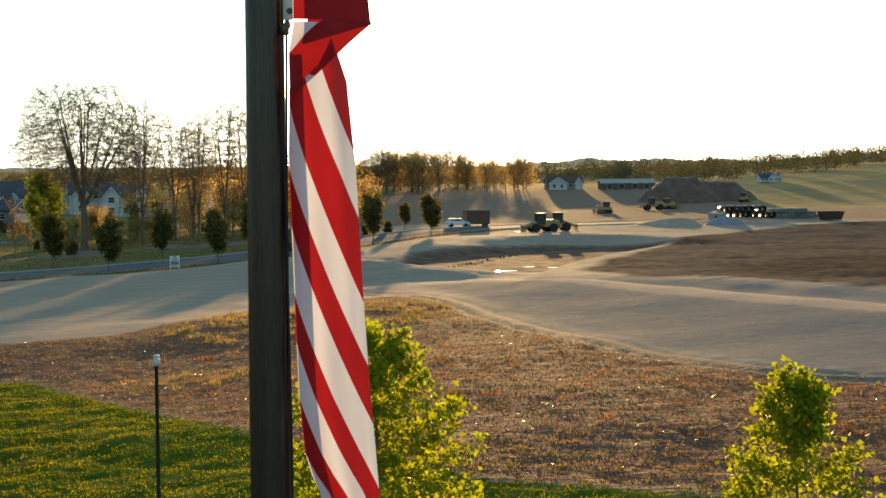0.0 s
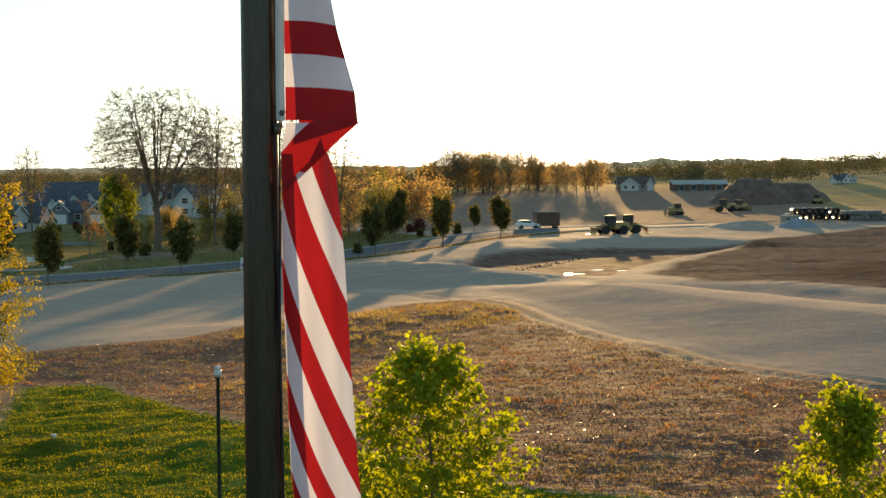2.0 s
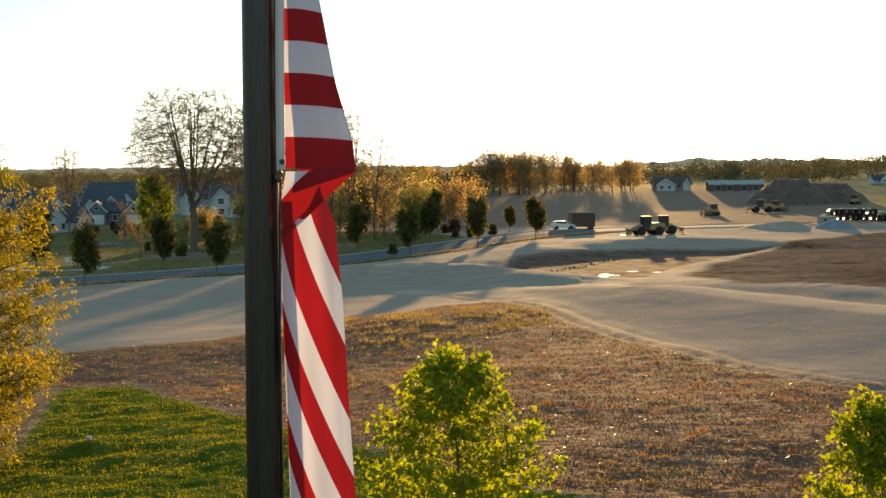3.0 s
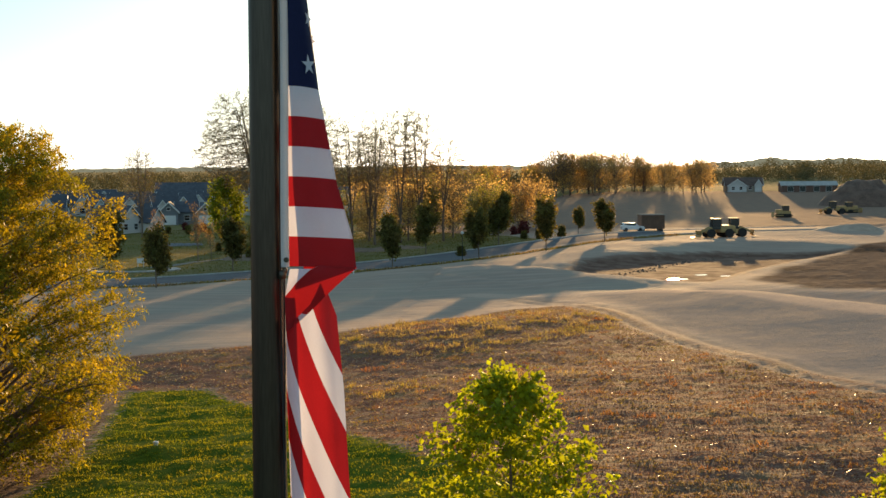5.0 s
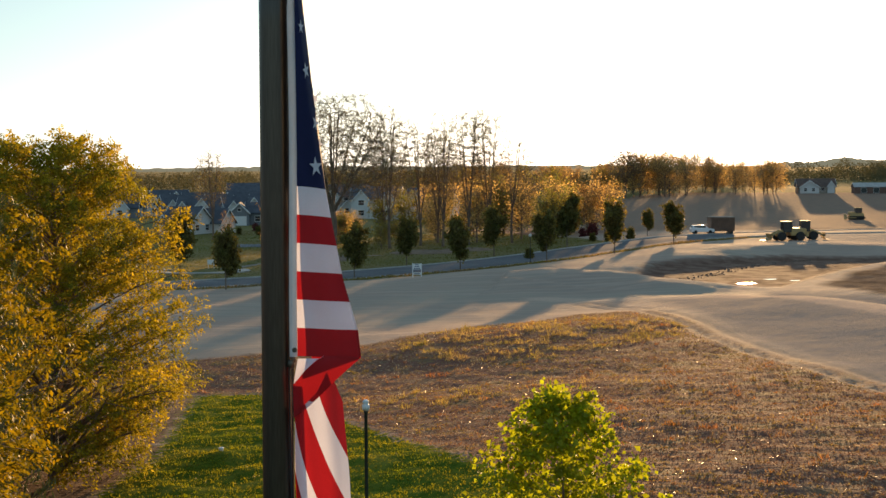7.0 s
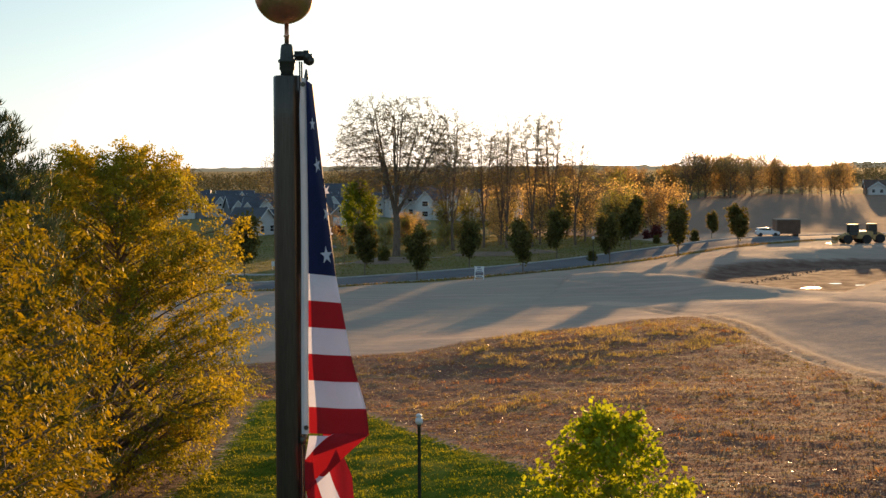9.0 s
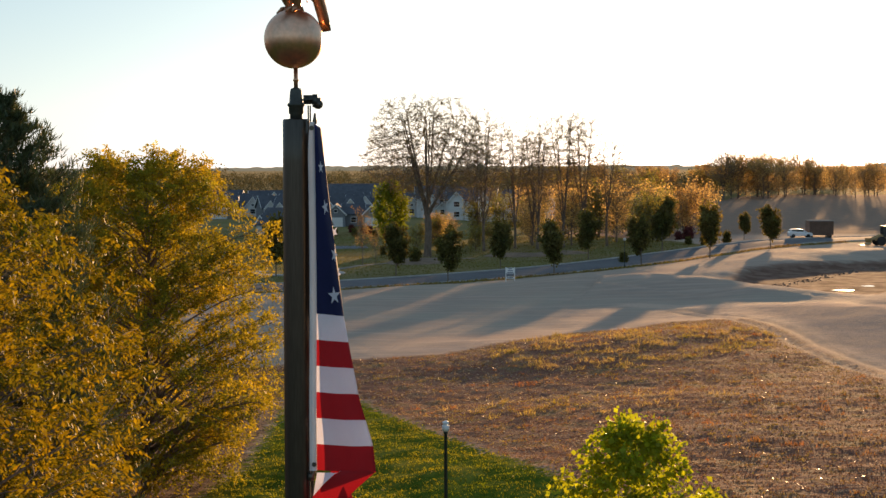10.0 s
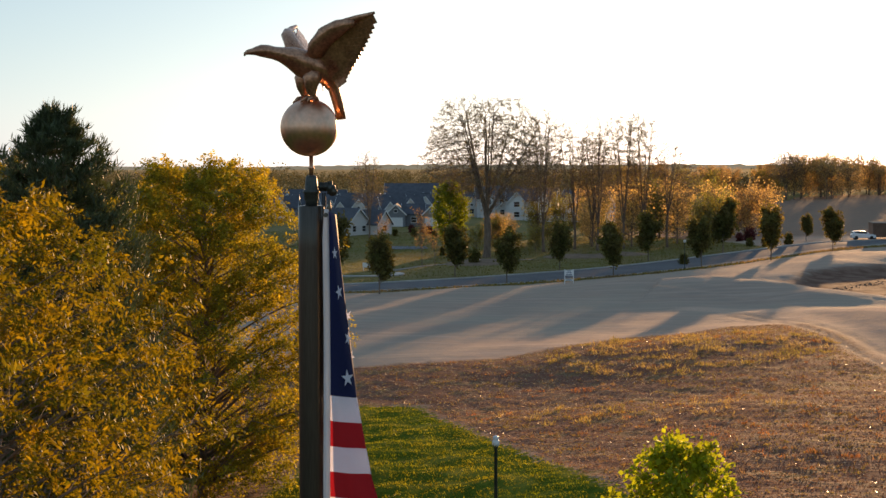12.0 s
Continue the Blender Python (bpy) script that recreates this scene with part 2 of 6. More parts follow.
def surface(x, y):
    """Height of the ground with its swells, clods, ruts and the dug-out hollow."""
    x, y = np.asarray(x, dtype=float), np.asarray(y, dtype=float)
    r = np.hypot(x, y)
    field, mud, wet = (within(x, y, p) for p in (FIELD, MUD, WET))
    lawn = np.where(r < 14, -4, within(x, y, LAWN))
    z = land(x, y)
    rough = ease(field, -1, 2) * 0.022 + ease(mud, -2, 3) * 0.07 + ease(lawn, -0.5, 1) * 0.034 + 0.016
    swell = rough * (ripple(x, y, 3.1, 1) + 0.6 * ripple(x, y, 1.3, 2)) + 0.10 * ripple(x, y, 14, 3) * (1 - ease(wet, -1, 2)) + ease(lawn, 0, 3) * 0.09 * ripple(x, y, 6.5, 5)
    swell = swell + 0.30 * np.exp(-((x + 19.5) ** 2 + (y - 60) ** 2) / 2.2)
    z = z + np.where((r > 28) & (r < 420), swell, 0) - 0.55 * ease(wet, -0.5, 3)
    z = z - 0.10 * np.exp(-((to_line(x, y, TRACK)[0] - 0.85) / 0.35) ** 2)
    return np.where(to_line(x, y, ROAD)[0] < ROAD_HALF + 1.5, land(x, y), z)


def ground_z(x, y):
    return float(surface(x, y))


def build_ground(mat):
    """One sheet in rings round the pole's foot, close-meshed over the site, wide-meshed elsewhere."""
    az = np.radians(np.concatenate([np.arange(-27, 25, 0.16), np.arange(25, 333, 4.0)]))
    rad = np.concatenate([[2, 6, 12, 18, 24, 28], 31 * 1.0075 ** np.arange(0, 370), [520, 560, 620, 700, 800, 950, 1150, 1500, 2000, 2800, 4000]])
    a, r = np.meshgrid(az, rad)
    x, y = r * np.sin(a), r * np.cos(a)
    lawn, bed, field, mud, wet = (within(x, y, p) for p in (LAWN, BED, FIELD, MUD, WET))
    # unseen bark disc added round the pole so the ball reflects brown
    bed = np.maximum(bed, np.where(y < 12, 14 - r, -4))
    lawn = np.where(r < 14, -4, lawn)
    z = surface(x, y)
    road_d = to_line(x, y, ROAD)[0]
    na, nr = len(az), len(rad)
    verts = np.stack([x, y, z], -1).reshape(-1, 3)
    i, j = np.meshgrid(np.arange(nr - 1), np.arange(na), indexing="ij")
    k = (j + 1) % na
    faces = np.stack([i * na + j, (i + 1) * na + j, (i + 1) * na + k, i * na + k], -1).reshape(-1, 4)[:, ::-1]
    verts = np.concatenate([verts, [[0, 0, 0]]])
    hub = [(nr * na, m, (m + 1) % na)[::-1] for m in range(na)]
    ob = raw("ground", verts, faces.tolist() + hub, mat, smooth_faces=True)
    verge = np.minimum(road_d - ROAD_HALF, ROAD_HALF + 3.5 - road_d)
    green = np.maximum(within(x, y, FAR_GREEN) / 6, np.minimum(within(x, y, HOME_GREEN), road_d - ROAD_HALF))
    green = np.maximum(green, np.where(y < 290, verge, -9))
    green = np.maximum(green, (r - 570) / 10)
    rut = np.abs(to_line(x, y, TRACK)[0] - 0.85)
    for name, d in (("lawn", lawn), ("track", 0.42 - rut), ("bed", bed), ("field", field), ("bank_shade", np.maximum(within(x, y, BANK_SHADE), within(x, y, BANK_SHADE_FAR)) / 1.5), ("sunlit_lane", 2.0 - to_line(x, y, SUNLIT_LANE)[0]), ("mud", mud / 2), ("far_soil", np.where((y > 300) & (x > -75), (y - 322 + 6 * ripple(x, y, 40, 9)) / 6, -4)), ("wet", wet / 2), ("green", green), ("hay", within(x, y, FAR_GREEN) / 6), ("dark_mud", within(x, y, DARK_MUD) / 2)):
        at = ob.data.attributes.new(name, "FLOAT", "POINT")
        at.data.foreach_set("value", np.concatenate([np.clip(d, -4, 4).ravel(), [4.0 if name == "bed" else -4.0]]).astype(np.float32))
    return tagged(ob, "building site of bare soil and gravel with mown lawn and dry field", "ground", kind="structure")


def ground_material():
    m = bpy.data.materials.new("ground")
    m.use_nodes = True
    nt = m.node_tree
    b = nt.nodes["Principled BSDF"]
    b.inputs["Roughness"].default_value = 0.9
    b.inputs["Specular IOR Level"].default_value = 0.0
    pos = nt.nodes.new("ShaderNodeNewGeometry")

    def grain(s, detail=4, stretch=None):
        n = nt.nodes.new("ShaderNodeTexNoise")
        n.inputs["Scale"].default_value, n.inputs["Detail"].default_value = s, detail
        if stretch:
            mp = nt.nodes.new("ShaderNodeMapping")
            mp.inputs["Scale"].default_value = stretch
            nt.links.new(pos.outputs["Position"], mp.inputs[0])
            nt.links.new(mp.outputs[0], n.inputs["Vector"])
        else:
            nt.links.new(pos.outputs["Position"], n.inputs["Vector"])
        return n.outputs[0]

    def span(v, a, b_, c=0.0, d=1.0):
        n = nt.nodes.new("ShaderNodeMapRange")
        for k, q in ((1, a), (2, b_), (3, c), (4, d)):
            n.inputs[k].default_value = q
        nt.links.new(v, n.inputs[0])
        return n.outputs[0]

    def mix(f, c0, c1):
        n = nt.nodes.new("ShaderNodeMix")
        n.data_type = "RGBA"
        for k, c in ((6, c0), (7, c1)):
            if isinstance(c, tuple):
                n.inputs[k].default_value = (*c, 1)
            else:
                nt.links.new(c, n.inputs[k])
        nt.links.new(f, n.inputs[0])
        return n.outputs[2]

    def add(u, v, op="ADD"):
        n = nt.nodes.new("ShaderNodeMath")
        n.operation = op
        for k, c in ((0, u), (1, v)):
            if isinstance(c, float):
                n.inputs[k].default_value = c
            else:
                nt.links.new(c, n.inputs[k])
        return n.outputs[0]

    def zone(name, ragged, sharp):
        n = nt.nodes.new("ShaderNodeAttribute")
        n.attribute_name = name
        v = add(n.outputs["Fac"], add(add(ragged, -0.5), 3.0, "MULTIPLY"))
        return span(v, -sharp, sharp)

    wide, mid, fine, grit = grain(0.06, 5), grain(0.45, 5), grain(3.0, 5), grain(14.0, 3)
    streak = grain(1.0, 4, (0.25, 1.2, 1.0))
    soil = mix(span(mid, 0.35, 0.65), (0.365, 0.265, 0.205), (0.30, 0.225, 0.178))
    soil = mix(span(wide, 0.4, 0.7), soil, (0.335, 0.28, 0.215))
    soil = mix(span(streak, 0.5, 0.8), soil, (0.27, 0.23, 0.19))
    soil = mix(span(grain(1.0, 5, (0.07, 0.8, 1.0)), 0.48, 0.66), soil, (0.40, 0.30, 0.235))
    mud = mix(span(mid, 0.3, 0.7), (0.078, 0.056, 0.047), (0.118, 0.086, 0.070))
    mud = mix(span(fine, 0.6, 0.8), mud, (0.15, 0.115, 0.095))
    mud = mix(zone("dark_mud", mid, 1.2), mud, (0.045, 0.033, 0.028))
    mud = mix(span(wide, 0.55, 0.62), mud, (0.055, 0.036, 0.028))
    mud = mix(span(grit, 0.62, 0.72), mud, (0.24, 0.18, 0.14))
    field = mix(span(fine, 0.35, 0.65), (0.125, 0.052, 0.036), (0.21, 0.094, 0.060))
    field = mix(span(mid, 0.5, 0.68), field, (0.145, 0.092, 0.036))
    field = mix(span(wide, 0.5, 0.7), field, (0.13, 0.064, 0.05))
    field = mix(span(grit, 0.58, 0.70), field, (0.36, 0.26, 0.16))
    lawn = mix(span(fine, 0.3, 0.7), (0.048, 0.080, 0.008), (0.105, 0.135, 0.015))
    lawn = mix(span(mid, 0.5, 0.75), lawn, (0.20, 0.19, 0.03))
    bark = mix(span(fine, 0.3, 0.7), (0.08, 0.042, 0.028), (0.15, 0.085, 0.05))
    muddy, fieldy = zone("mud", wide, 0.5), zone("field", mid, 0.7)
    colour = mix(muddy, soil, mud)
    colour = mix(zone("far_soil", wide, 1.0), colour, mix(span(mid, 0.35, 0.65), (0.25, 0.165, 0.115), (0.19, 0.125, 0.09)))
    wetted = zone("wet", mid, 0.6)
    colour = mix(wetted, colour, mix(span(mid, 0.4, 0.6), (0.12, 0.068, 0.048), (0.19, 0.115, 0.082)))
    colour = mix(fieldy, colour, field)
    # greyer soil colour stands in for shade on the bank slopes
    bank_shaded = zone("bank_shade", mid, 0.8)
    colour = mix(bank_shaded, colour, mix(span(mid, 0.35, 0.65), (0.225, 0.203, 0.185), (0.185, 0.170, 0.158)))
    # sunlight on the crest lane is put into its pale tan
    colour = mix(zone("sunlit_lane", fine, 0.5), colour, mix(span(fine, 0.3, 0.7), (0.50, 0.36, 0.27), (0.42, 0.30, 0.225)))
    colour = mix(zone("track", fine, 0.5), colour, mix(span(fine, 0.3, 0.7), (0.34, 0.26, 0.19), (0.27, 0.20, 0.15)))
    rough_grass = mix(span(fine, 0.3, 0.7), (0.10, 0.105, 0.026), (0.17, 0.15, 0.045))
    rough_grass = mix(span(wide, 0.4, 0.65), rough_grass, (0.19, 0.15, 0.058))
    colour = mix(zone("green", mid, 0.4), colour, rough_grass)
    hayfield = mix(span(fine, 0.3, 0.7), (0.33, 0.215, 0.075), (0.43, 0.285, 0.095))
    colour = mix(zone("hay", wide, 1.0), colour, mix(span(wide, 0.42, 0.6), hayfield, (0.26, 0.20, 0.10)))
    colour = mix(zone("bed", mid, 0.3), colour, bark)
    turf = zone("lawn", fine, 0.25)
    colour = mix(turf, colour, lawn)
    nt.links.new(colour, b.inputs["Base Color"])
    bp = nt.nodes.new("ShaderNodeBump")
    bp.inputs["Strength"].default_value, bp.inputs["Distance"].default_value = 0.9, 0.045
    rows = grain(1.0, 4, (0.55, 2.6, 1.0))
    clods = add(add(rows, 2.6, "MULTIPLY"), span(fieldy, 0.0, 1.0, 0.55, 1.0), "MULTIPLY")
    nt.links.new(add(add(add(fine, 1.0, "MULTIPLY"), add(grit, 0.5, "MULTIPLY")), clods), bp.inputs["Height"])
    nt.links.new(bp.outputs[0], b.inputs["Normal"])
    # a share of the grains is glossy
    gloss = nt.nodes.new("ShaderNodeBsdfPrincipled")
    gloss.inputs["Roughness"].default_value, gloss.inputs["Specular IOR Level"].default_value = 0.85, 0.3
    # warm sheen lifts ground seen at low angles, standing in for haze
    haze_sheen = add(span(turf, 0.0, 1.0, 0.055, 0.004), add(span(muddy, 0.0, 1.0, 1.0, 0.35), add(span(fieldy, 0.0, 1.0, 1.0, 0.5), span(wetted, 0.0, 1.0, 1.0, 0.25), "MULTIPLY"), "MULTIPLY"), "MULTIPLY")
    for lobe in (b, gloss):
        lobe.inputs["Sheen Roughness"].default_value = 0.4
        nt.links.new(haze_sheen, lobe.inputs["Sheen Weight"])
        lobe.inputs["Sheen Tint"].default_value = (1.0, 0.82, 0.66, 1)
    nt.links.new(colour, gloss.inputs["Base Color"])
    nt.links.new(bp.outputs[0], gloss.inputs["Normal"])
    both = nt.nodes.new("ShaderNodeMixShader")
    # gloss is also cut where the bank's shade is painted
    nt.links.new(add(add(span(mid, 0.35, 0.65, 0.18, 0.44), span(muddy, 0.0, 1.0, 1.0, 0.35), "MULTIPLY"), add(span(bank_shaded, 0.0, 1.0, 1.0, 0.4), span(turf, 0.0, 1.0, 1.0, 0.1), "MULTIPLY"), "MULTIPLY"), both.inputs[0])
    nt.links.new(b.outputs[0], both.inputs[1])
    nt.links.new(gloss.outputs[0], both.inputs[2])
    nt.links.new(both.outputs[0], nt.nodes["Material Output"].inputs["Surface"])
    return m


build_ground(ground_material())

# ---- flagpole, flag and finial ----
BRONZE = material("dark_bronze_paint", (0.078, 0.068, 0.055), rough=0.30, metal=0.7, vary=0.25, scale=1.5, fine=25, stretch=(6, 6, 0.35))
CAP = material("weathered_cap_metal", (0.07, 0.075, 0.065), rough=0.5, metal=0.5, vary=0.35, scale=9, fine=60)
GOLD = material("dull_gold", (0.78, 0.43, 0.27), rough=0.36, metal=1.0, vary=0.15, scale=7, fine=45, second=(0.60, 0.42, 0.30))
EAGLE = material("weathered_gold_leaf", (0.50, 0.27, 0.16), rough=0.30, metal=0.8, vary=0.45, scale=14, fine=70, bump=0.004, second=(0.34, 0.17, 0.10))
ROPE = material("dark_rope", (0.03, 0.03, 0.03), rough=0.8, vary=0.4, fine=200)
STEEL = material("snap_hook_steel", (0.12, 0.11, 0.09), rough=0.45, metal=0.8)
RED = material("red_nylon", (0.38, 0.018, 0.026), rough=0.6, vary=0.14, scale=3, fine=300, through=(0.34, (0.85, 0.5, 0.5)), spec=0.2)
WHITE = material("white_nylon", (0.78, 0.78, 0.86), rough=0.6, vary=0.06, scale=3, fine=300, through=(0.34, (0.78, 0.8, 0.9)), spec=0.2)
BLUE = material("navy_nylon", (0.016, 0.022, 0.085), rough=0.6, vary=0.2, scale=3, fine=300, through=(0.3, (0.6, 0.6, 0.9)), spec=0.2)
CANVAS = material("canvas_heading", (0.72, 0.73, 0.76), rough=0.8, vary=0.1, fine=250, through=(0.25, (0.8, 0.8, 0.8)))

flagpole = tagged(base("flagpole", 0, 0, 0), "tall tapered dark bronze flagpole rising from the lawn", "flagpole")
bm = bmesh.new()
turned(bm, [(0.12, -0.3), (0.12, 0.0), (0.108, 2.6), (0.097, 5.2), (0.084, 8.0), (0.078, 9.7), (0.0735, 11.5), (0.073, 11.722), (0.066, 11.73)], 40)
part("shaft", bm, BRONZE, flagpole, smooth_faces=True)
bm = bmesh.new()
turned(bm, [(0.19, -0.05), (0.19, 0.02), (0.17, 0.07), (0.135, 0.10), (0.118, 0.11)], 32)
part("base_collar", bm, BRONZE, flagpole, smooth_faces=True)
bm = bmesh.new()
turned(bm, [(0.034, 11.725), (0.034, 11.755), (0.040, 11.762), (0.040, 11.795), (0.047, 11.800), (0.047, 11.812), (0.037, 11.818), (0.033, 11.87), (0.028, 11.892), (0.014, 11.897)], 24)
truck = part("truck", bm, CAP, flagpole, "weathered revolving cap with a pulley", smooth_faces=True)
bm = bmesh.new()
box(bm, 0.02, 0.115, -0.026, 0.026, 11.808, 11.858, 0.02)
box(bm, 0.07, 0.134, -0.021, 0.021, 11.792, 11.862, 0.018)
part("pulley_arm", bm, CAP, flagpole, smooth_faces=True)
bm = bmesh.new()
turned(bm, [(0.026, -0.010), (0.020, 0.0), (0.026, 0.010)], 20, pose(0.118, 0, 11.808, 90, 0, 0))
part("sheave", bm, STEEL, flagpole, smooth_faces=True)
bm = bmesh.new()
turned(bm, [(0.012, 11.895), (0.012, 11.93), (0.017, 11.935), (0.017, 11.94), (0.012, 11.945), (0.012, 12.012)], 16)
part("spindle", bm, GOLD, flagpole, smooth_faces=True)
bm = bmesh.new()
bmesh.ops.create_uvsphere(bm, u_segments=48, v_segments=32, radius=0.158, matrix=Matrix.Translation((-0.010, 0, 12.157)))
part("ball", bm, GOLD, flagpole, "dull gold ball with a satin shine", smooth_faces=True)
flagpole.matrix_world = pose(0, 0, 0, 0, 0, 9)

# halyard: two falls that hang beside the pole
halyard = base("halyard", 0, 0, 0, 9)
tagged(halyard, "thin dark halyard rope running down beside the pole", "rope")
for ox, oy, z1 in ((0.083, -0.045, 11.80), (0.074, -0.062, 11.80)):
    vs, fs = [], []
    pts = [Vector((ox + 0.008 * math.sin(z * 1.7 + oy * 90) * min(1, (11.8 - z)), oy + 0.005 * math.sin(z * 2.3), z)) for z in np.linspace(z1, 1.2, 40)]
    tube(vs, fs, pts, [0.0048] * len(pts), 6)
    raw("fall", vs, fs, ROPE, halyard, smooth_faces=True)
bm = bmesh.new()
turned(bm, [(0.005, 0), (0.011, 0.004), (0.013, 0.02), (0.008, 0.032), (0.012, 0.045), (0.006, 0.06)], 10, Matrix.Translation((0.086, -0.055, 9.815)))
turned(bm, [(0.010, 0), (0.018, 0.005), (0.018, 0.035), (0.008, 0.045)], 10, Matrix.Translation((0.074, -0.058, 9.79)))
part("lower_snap_hook", bm, STEEL, halyard, smooth_faces=True)
bm = bmesh.new()
turned(bm, [(0.005, 0), (0.011, 0.004), (0.013, 0.02), (0.008, 0.04), (0.005, 0.06)], 10, Matrix.Translation((0.108, -0.05, 11.70)))
part("upper_snap_hook", bm, STEEL, halyard, smooth_faces=True)

# the flag hangs limp: a drawn-out upper panel, a collar where the cloth turns over, and a twisted fall of cloth below
flag = tagged(base("flag", 0, 0, 0, 8), "limp red, white and blue striped flag with white stars", "flag")
HOIST_TOP, CANTON_END, HOIST_END = 11.70, 10.694, 9.853
STRIPE = (CANTON_END - HOIST_END) / 6


def edge_out(z):
    """Reach of the drawn-out panel from the pole at a height."""
    return float(np.interp(z, [9.84, 9.99, 10.25, 10.69, 11.2, 11.7], [0.422, 0.408, 0.335, 0.254, 0.192, 0.138]))


def panel_point(u, z):
    """u 0 to 1: the front of the panel; 1 to 2: the cloth that returns behind it."""
    x0, x1 = 0.110, edge_out(z)
    if u <= 1:
        k = math.sin(u * math.pi / 2)
        x = x0 + (x1 - x0) * (0.75 * u + 0.25 * k)
        y = -0.075 - 0.025 * math.sin(math.pi * u) + 0.05 * u * u + 0.008 * math.sin(9 * u + 5 * z) * u
    else:
        q = u - 1
        x = x1 - (x1 - x0) * 0.8 * q + 0.003 * math.sin(12 * z)
        y = -0.025 + 0.055 * math.sin(q * math.pi * 0.7) + 0.006 * math.sin(8 * q + 6 * z)
    return (x, y, z - 0.018 * min(u, 1) ** 1.5 - 0.25 * max(u - 1, 0) * (x1 - x0))


def sheet(name, us, zs, mat, fn):
    verts = [fn(u, z) for z in zs for u in us]
    n = len(us)
    faces = [(i * n + j, i * n + j + 1, (i + 1) * n + j + 1, (i + 1) * n + j) for i in range(len(zs) - 1) for j in range(n - 1)]
    return raw(name, verts, faces, mat, flag, smooth_faces=True)


front = list(np.linspace(0, 1, 15)) + list(np.linspace(1.06, 2, 10))
sheet("canton", front, np.linspace(HOIST_TOP, CANTON_END, 26), BLUE, panel_point)
for k in range(6):
    zs = np.linspace(CANTON_END - k * STRIPE, CANTON_END - (k + 1) * STRIPE, 6)
    sheet("stripe", front, zs, (WHITE, RED)[k % 2], panel_point)
vs, fs = [], []
zs = np.linspace(HOIST_TOP + 0.012, HOIST_END - 0.004, 40)
for z in zs:
    sway = 0.004 * math.sin(3 * z)
    pinch = 0.012 * max(0, (z - 11.55) / 0.16)
    for dx, dy in ((-0.036 + pinch, 0.0), (-0.018, -0.006), (0.002, -0.002), (0.002, 0.003), (-0.018, -0.002), (-0.036 + pinch, 0.004)):
        vs.append((0.111 + dx + sway, -0.077 + dy, z))
for i in range(len(zs) - 1):
    for j in range(6):
        fs.append((i * 6 + j, i * 6 + (j + 1) % 6, (i + 1) * 6 + (j + 1) % 6, (i + 1) * 6 + j))
heading = raw("heading", vs, fs, CANVAS, flag, "off-white canvas heading with brass eyelets", smooth_faces=True)
for z in (HOIST_TOP - 0.02, HOIST_END + 0.03):
    bm = bmesh.new()
    turned(bm, [(0.006, -0.006), (0.012, -0.006), (0.013, 0.0), (0.012, 0.006), (0.006, 0.006)], 14, pose(0.096, -0.080, z, 90, 0, 0))
    part("eyelet", bm, STEEL, heading)
for z, u, r, lean in ((10.80, 0.70, 0.050, 8), (11.02, 0.88, 0.046, -14), (11.27, 0.66, 0.044, 20), (11.48, 0.55, 0.036, 5), (10.92, 1.02, 0.040, 30), (11.14, 1.0, 0.036, -20)):
    p, q = Vector(panel_point(u, z)), Vector(panel_point(min(u + 0.12, 1.1), z))
    across = (q - p).normalized()
    out = across.cross(Vector((0, 0, 1))).normalized()
    if out.y > 0:
        out = -out
    up = out.cross(across)
    pts = []
    for a in range(10):
        w, rr = math.radians(90 + 36 * a + lean), r * (1 if a % 2 == 0 else 0.39)
        pts.append(p + out * 0.004 + across * math.cos(w) * rr * 0.8 + Vector((0, 0, 1)) * math.sin(w) * rr)
    raw("star", [p + out * 0.0045] + pts, [(0, 1 + a, 1 + (a + 1) % 10) for a in range(10)], WHITE, flag)

# collar
UPPER = [(0.250, 9.858), (0.205, 9.835), (0.150, 9.785), (0.118, 9.745), (0.090, 9.715)]
LOWER = [(0.424, 9.842), (0.318, 9.750), (0.210, 9.645), (0.150, 9.590), (0.092, 9.548)]


def along(line, u):
    k = [i / (len(line) - 1) for i in range(len(line))]
    return float(np.interp(u, k, [p[0] for p in line])), float(np.interp(u, k, [p[1] for p in line]))


def collar_point(u, w):
    (ax, az), (bx, bz) = along(UPPER, u), along(LOWER, u)
    bow = math.sin(math.pi * u)
    return (ax + (bx - ax) * w, -0.105 - 0.05 * bow * (1 - 0.5 * w) + 0.06 * w * (1 - u), az + (bz - az) * w - 0.012 * math.sin(math.pi * w) * bow)


def tuck_point(u, w):
    (ax, az) = along(UPPER, u)
    return (0.112 + (ax - 0.112) * w + (0.13 * (1 - u)) * (1 - w), -0.085 - 0.035 * w * math.sin(math.pi * u), HOIST_END - 0.012 + (az - HOIST_END + 0.012) * w)


sheet("stripe", np.linspace(0, 1, 15), np.linspace(0, 1, 8), RED, collar_point)
sheet("stripe", np.linspace(0, 1, 10), np.linspace(0, 1, 6), WHITE, tuck_point)


# the twisted fall: stripes run steeply down across it
def fall_left(z):
    return float(np.interp(z, [6.9, 7.6, 7.96, 8.04, 8.13, 8.35, 8.8, 9.3, 9.6], [0.26, 0.25, 0.195, 0.158, 0.135, 0.114, 0.100, 0.086, 0.092]))


def fall_right(z):
    return float(np.interp(z, [6.9, 7.94, 8.35, 8.8, 9.26, 9.6, 9.85], [0.40, 0.436, 0.405, 0.378, 0.356, 0.325, 0.32]))


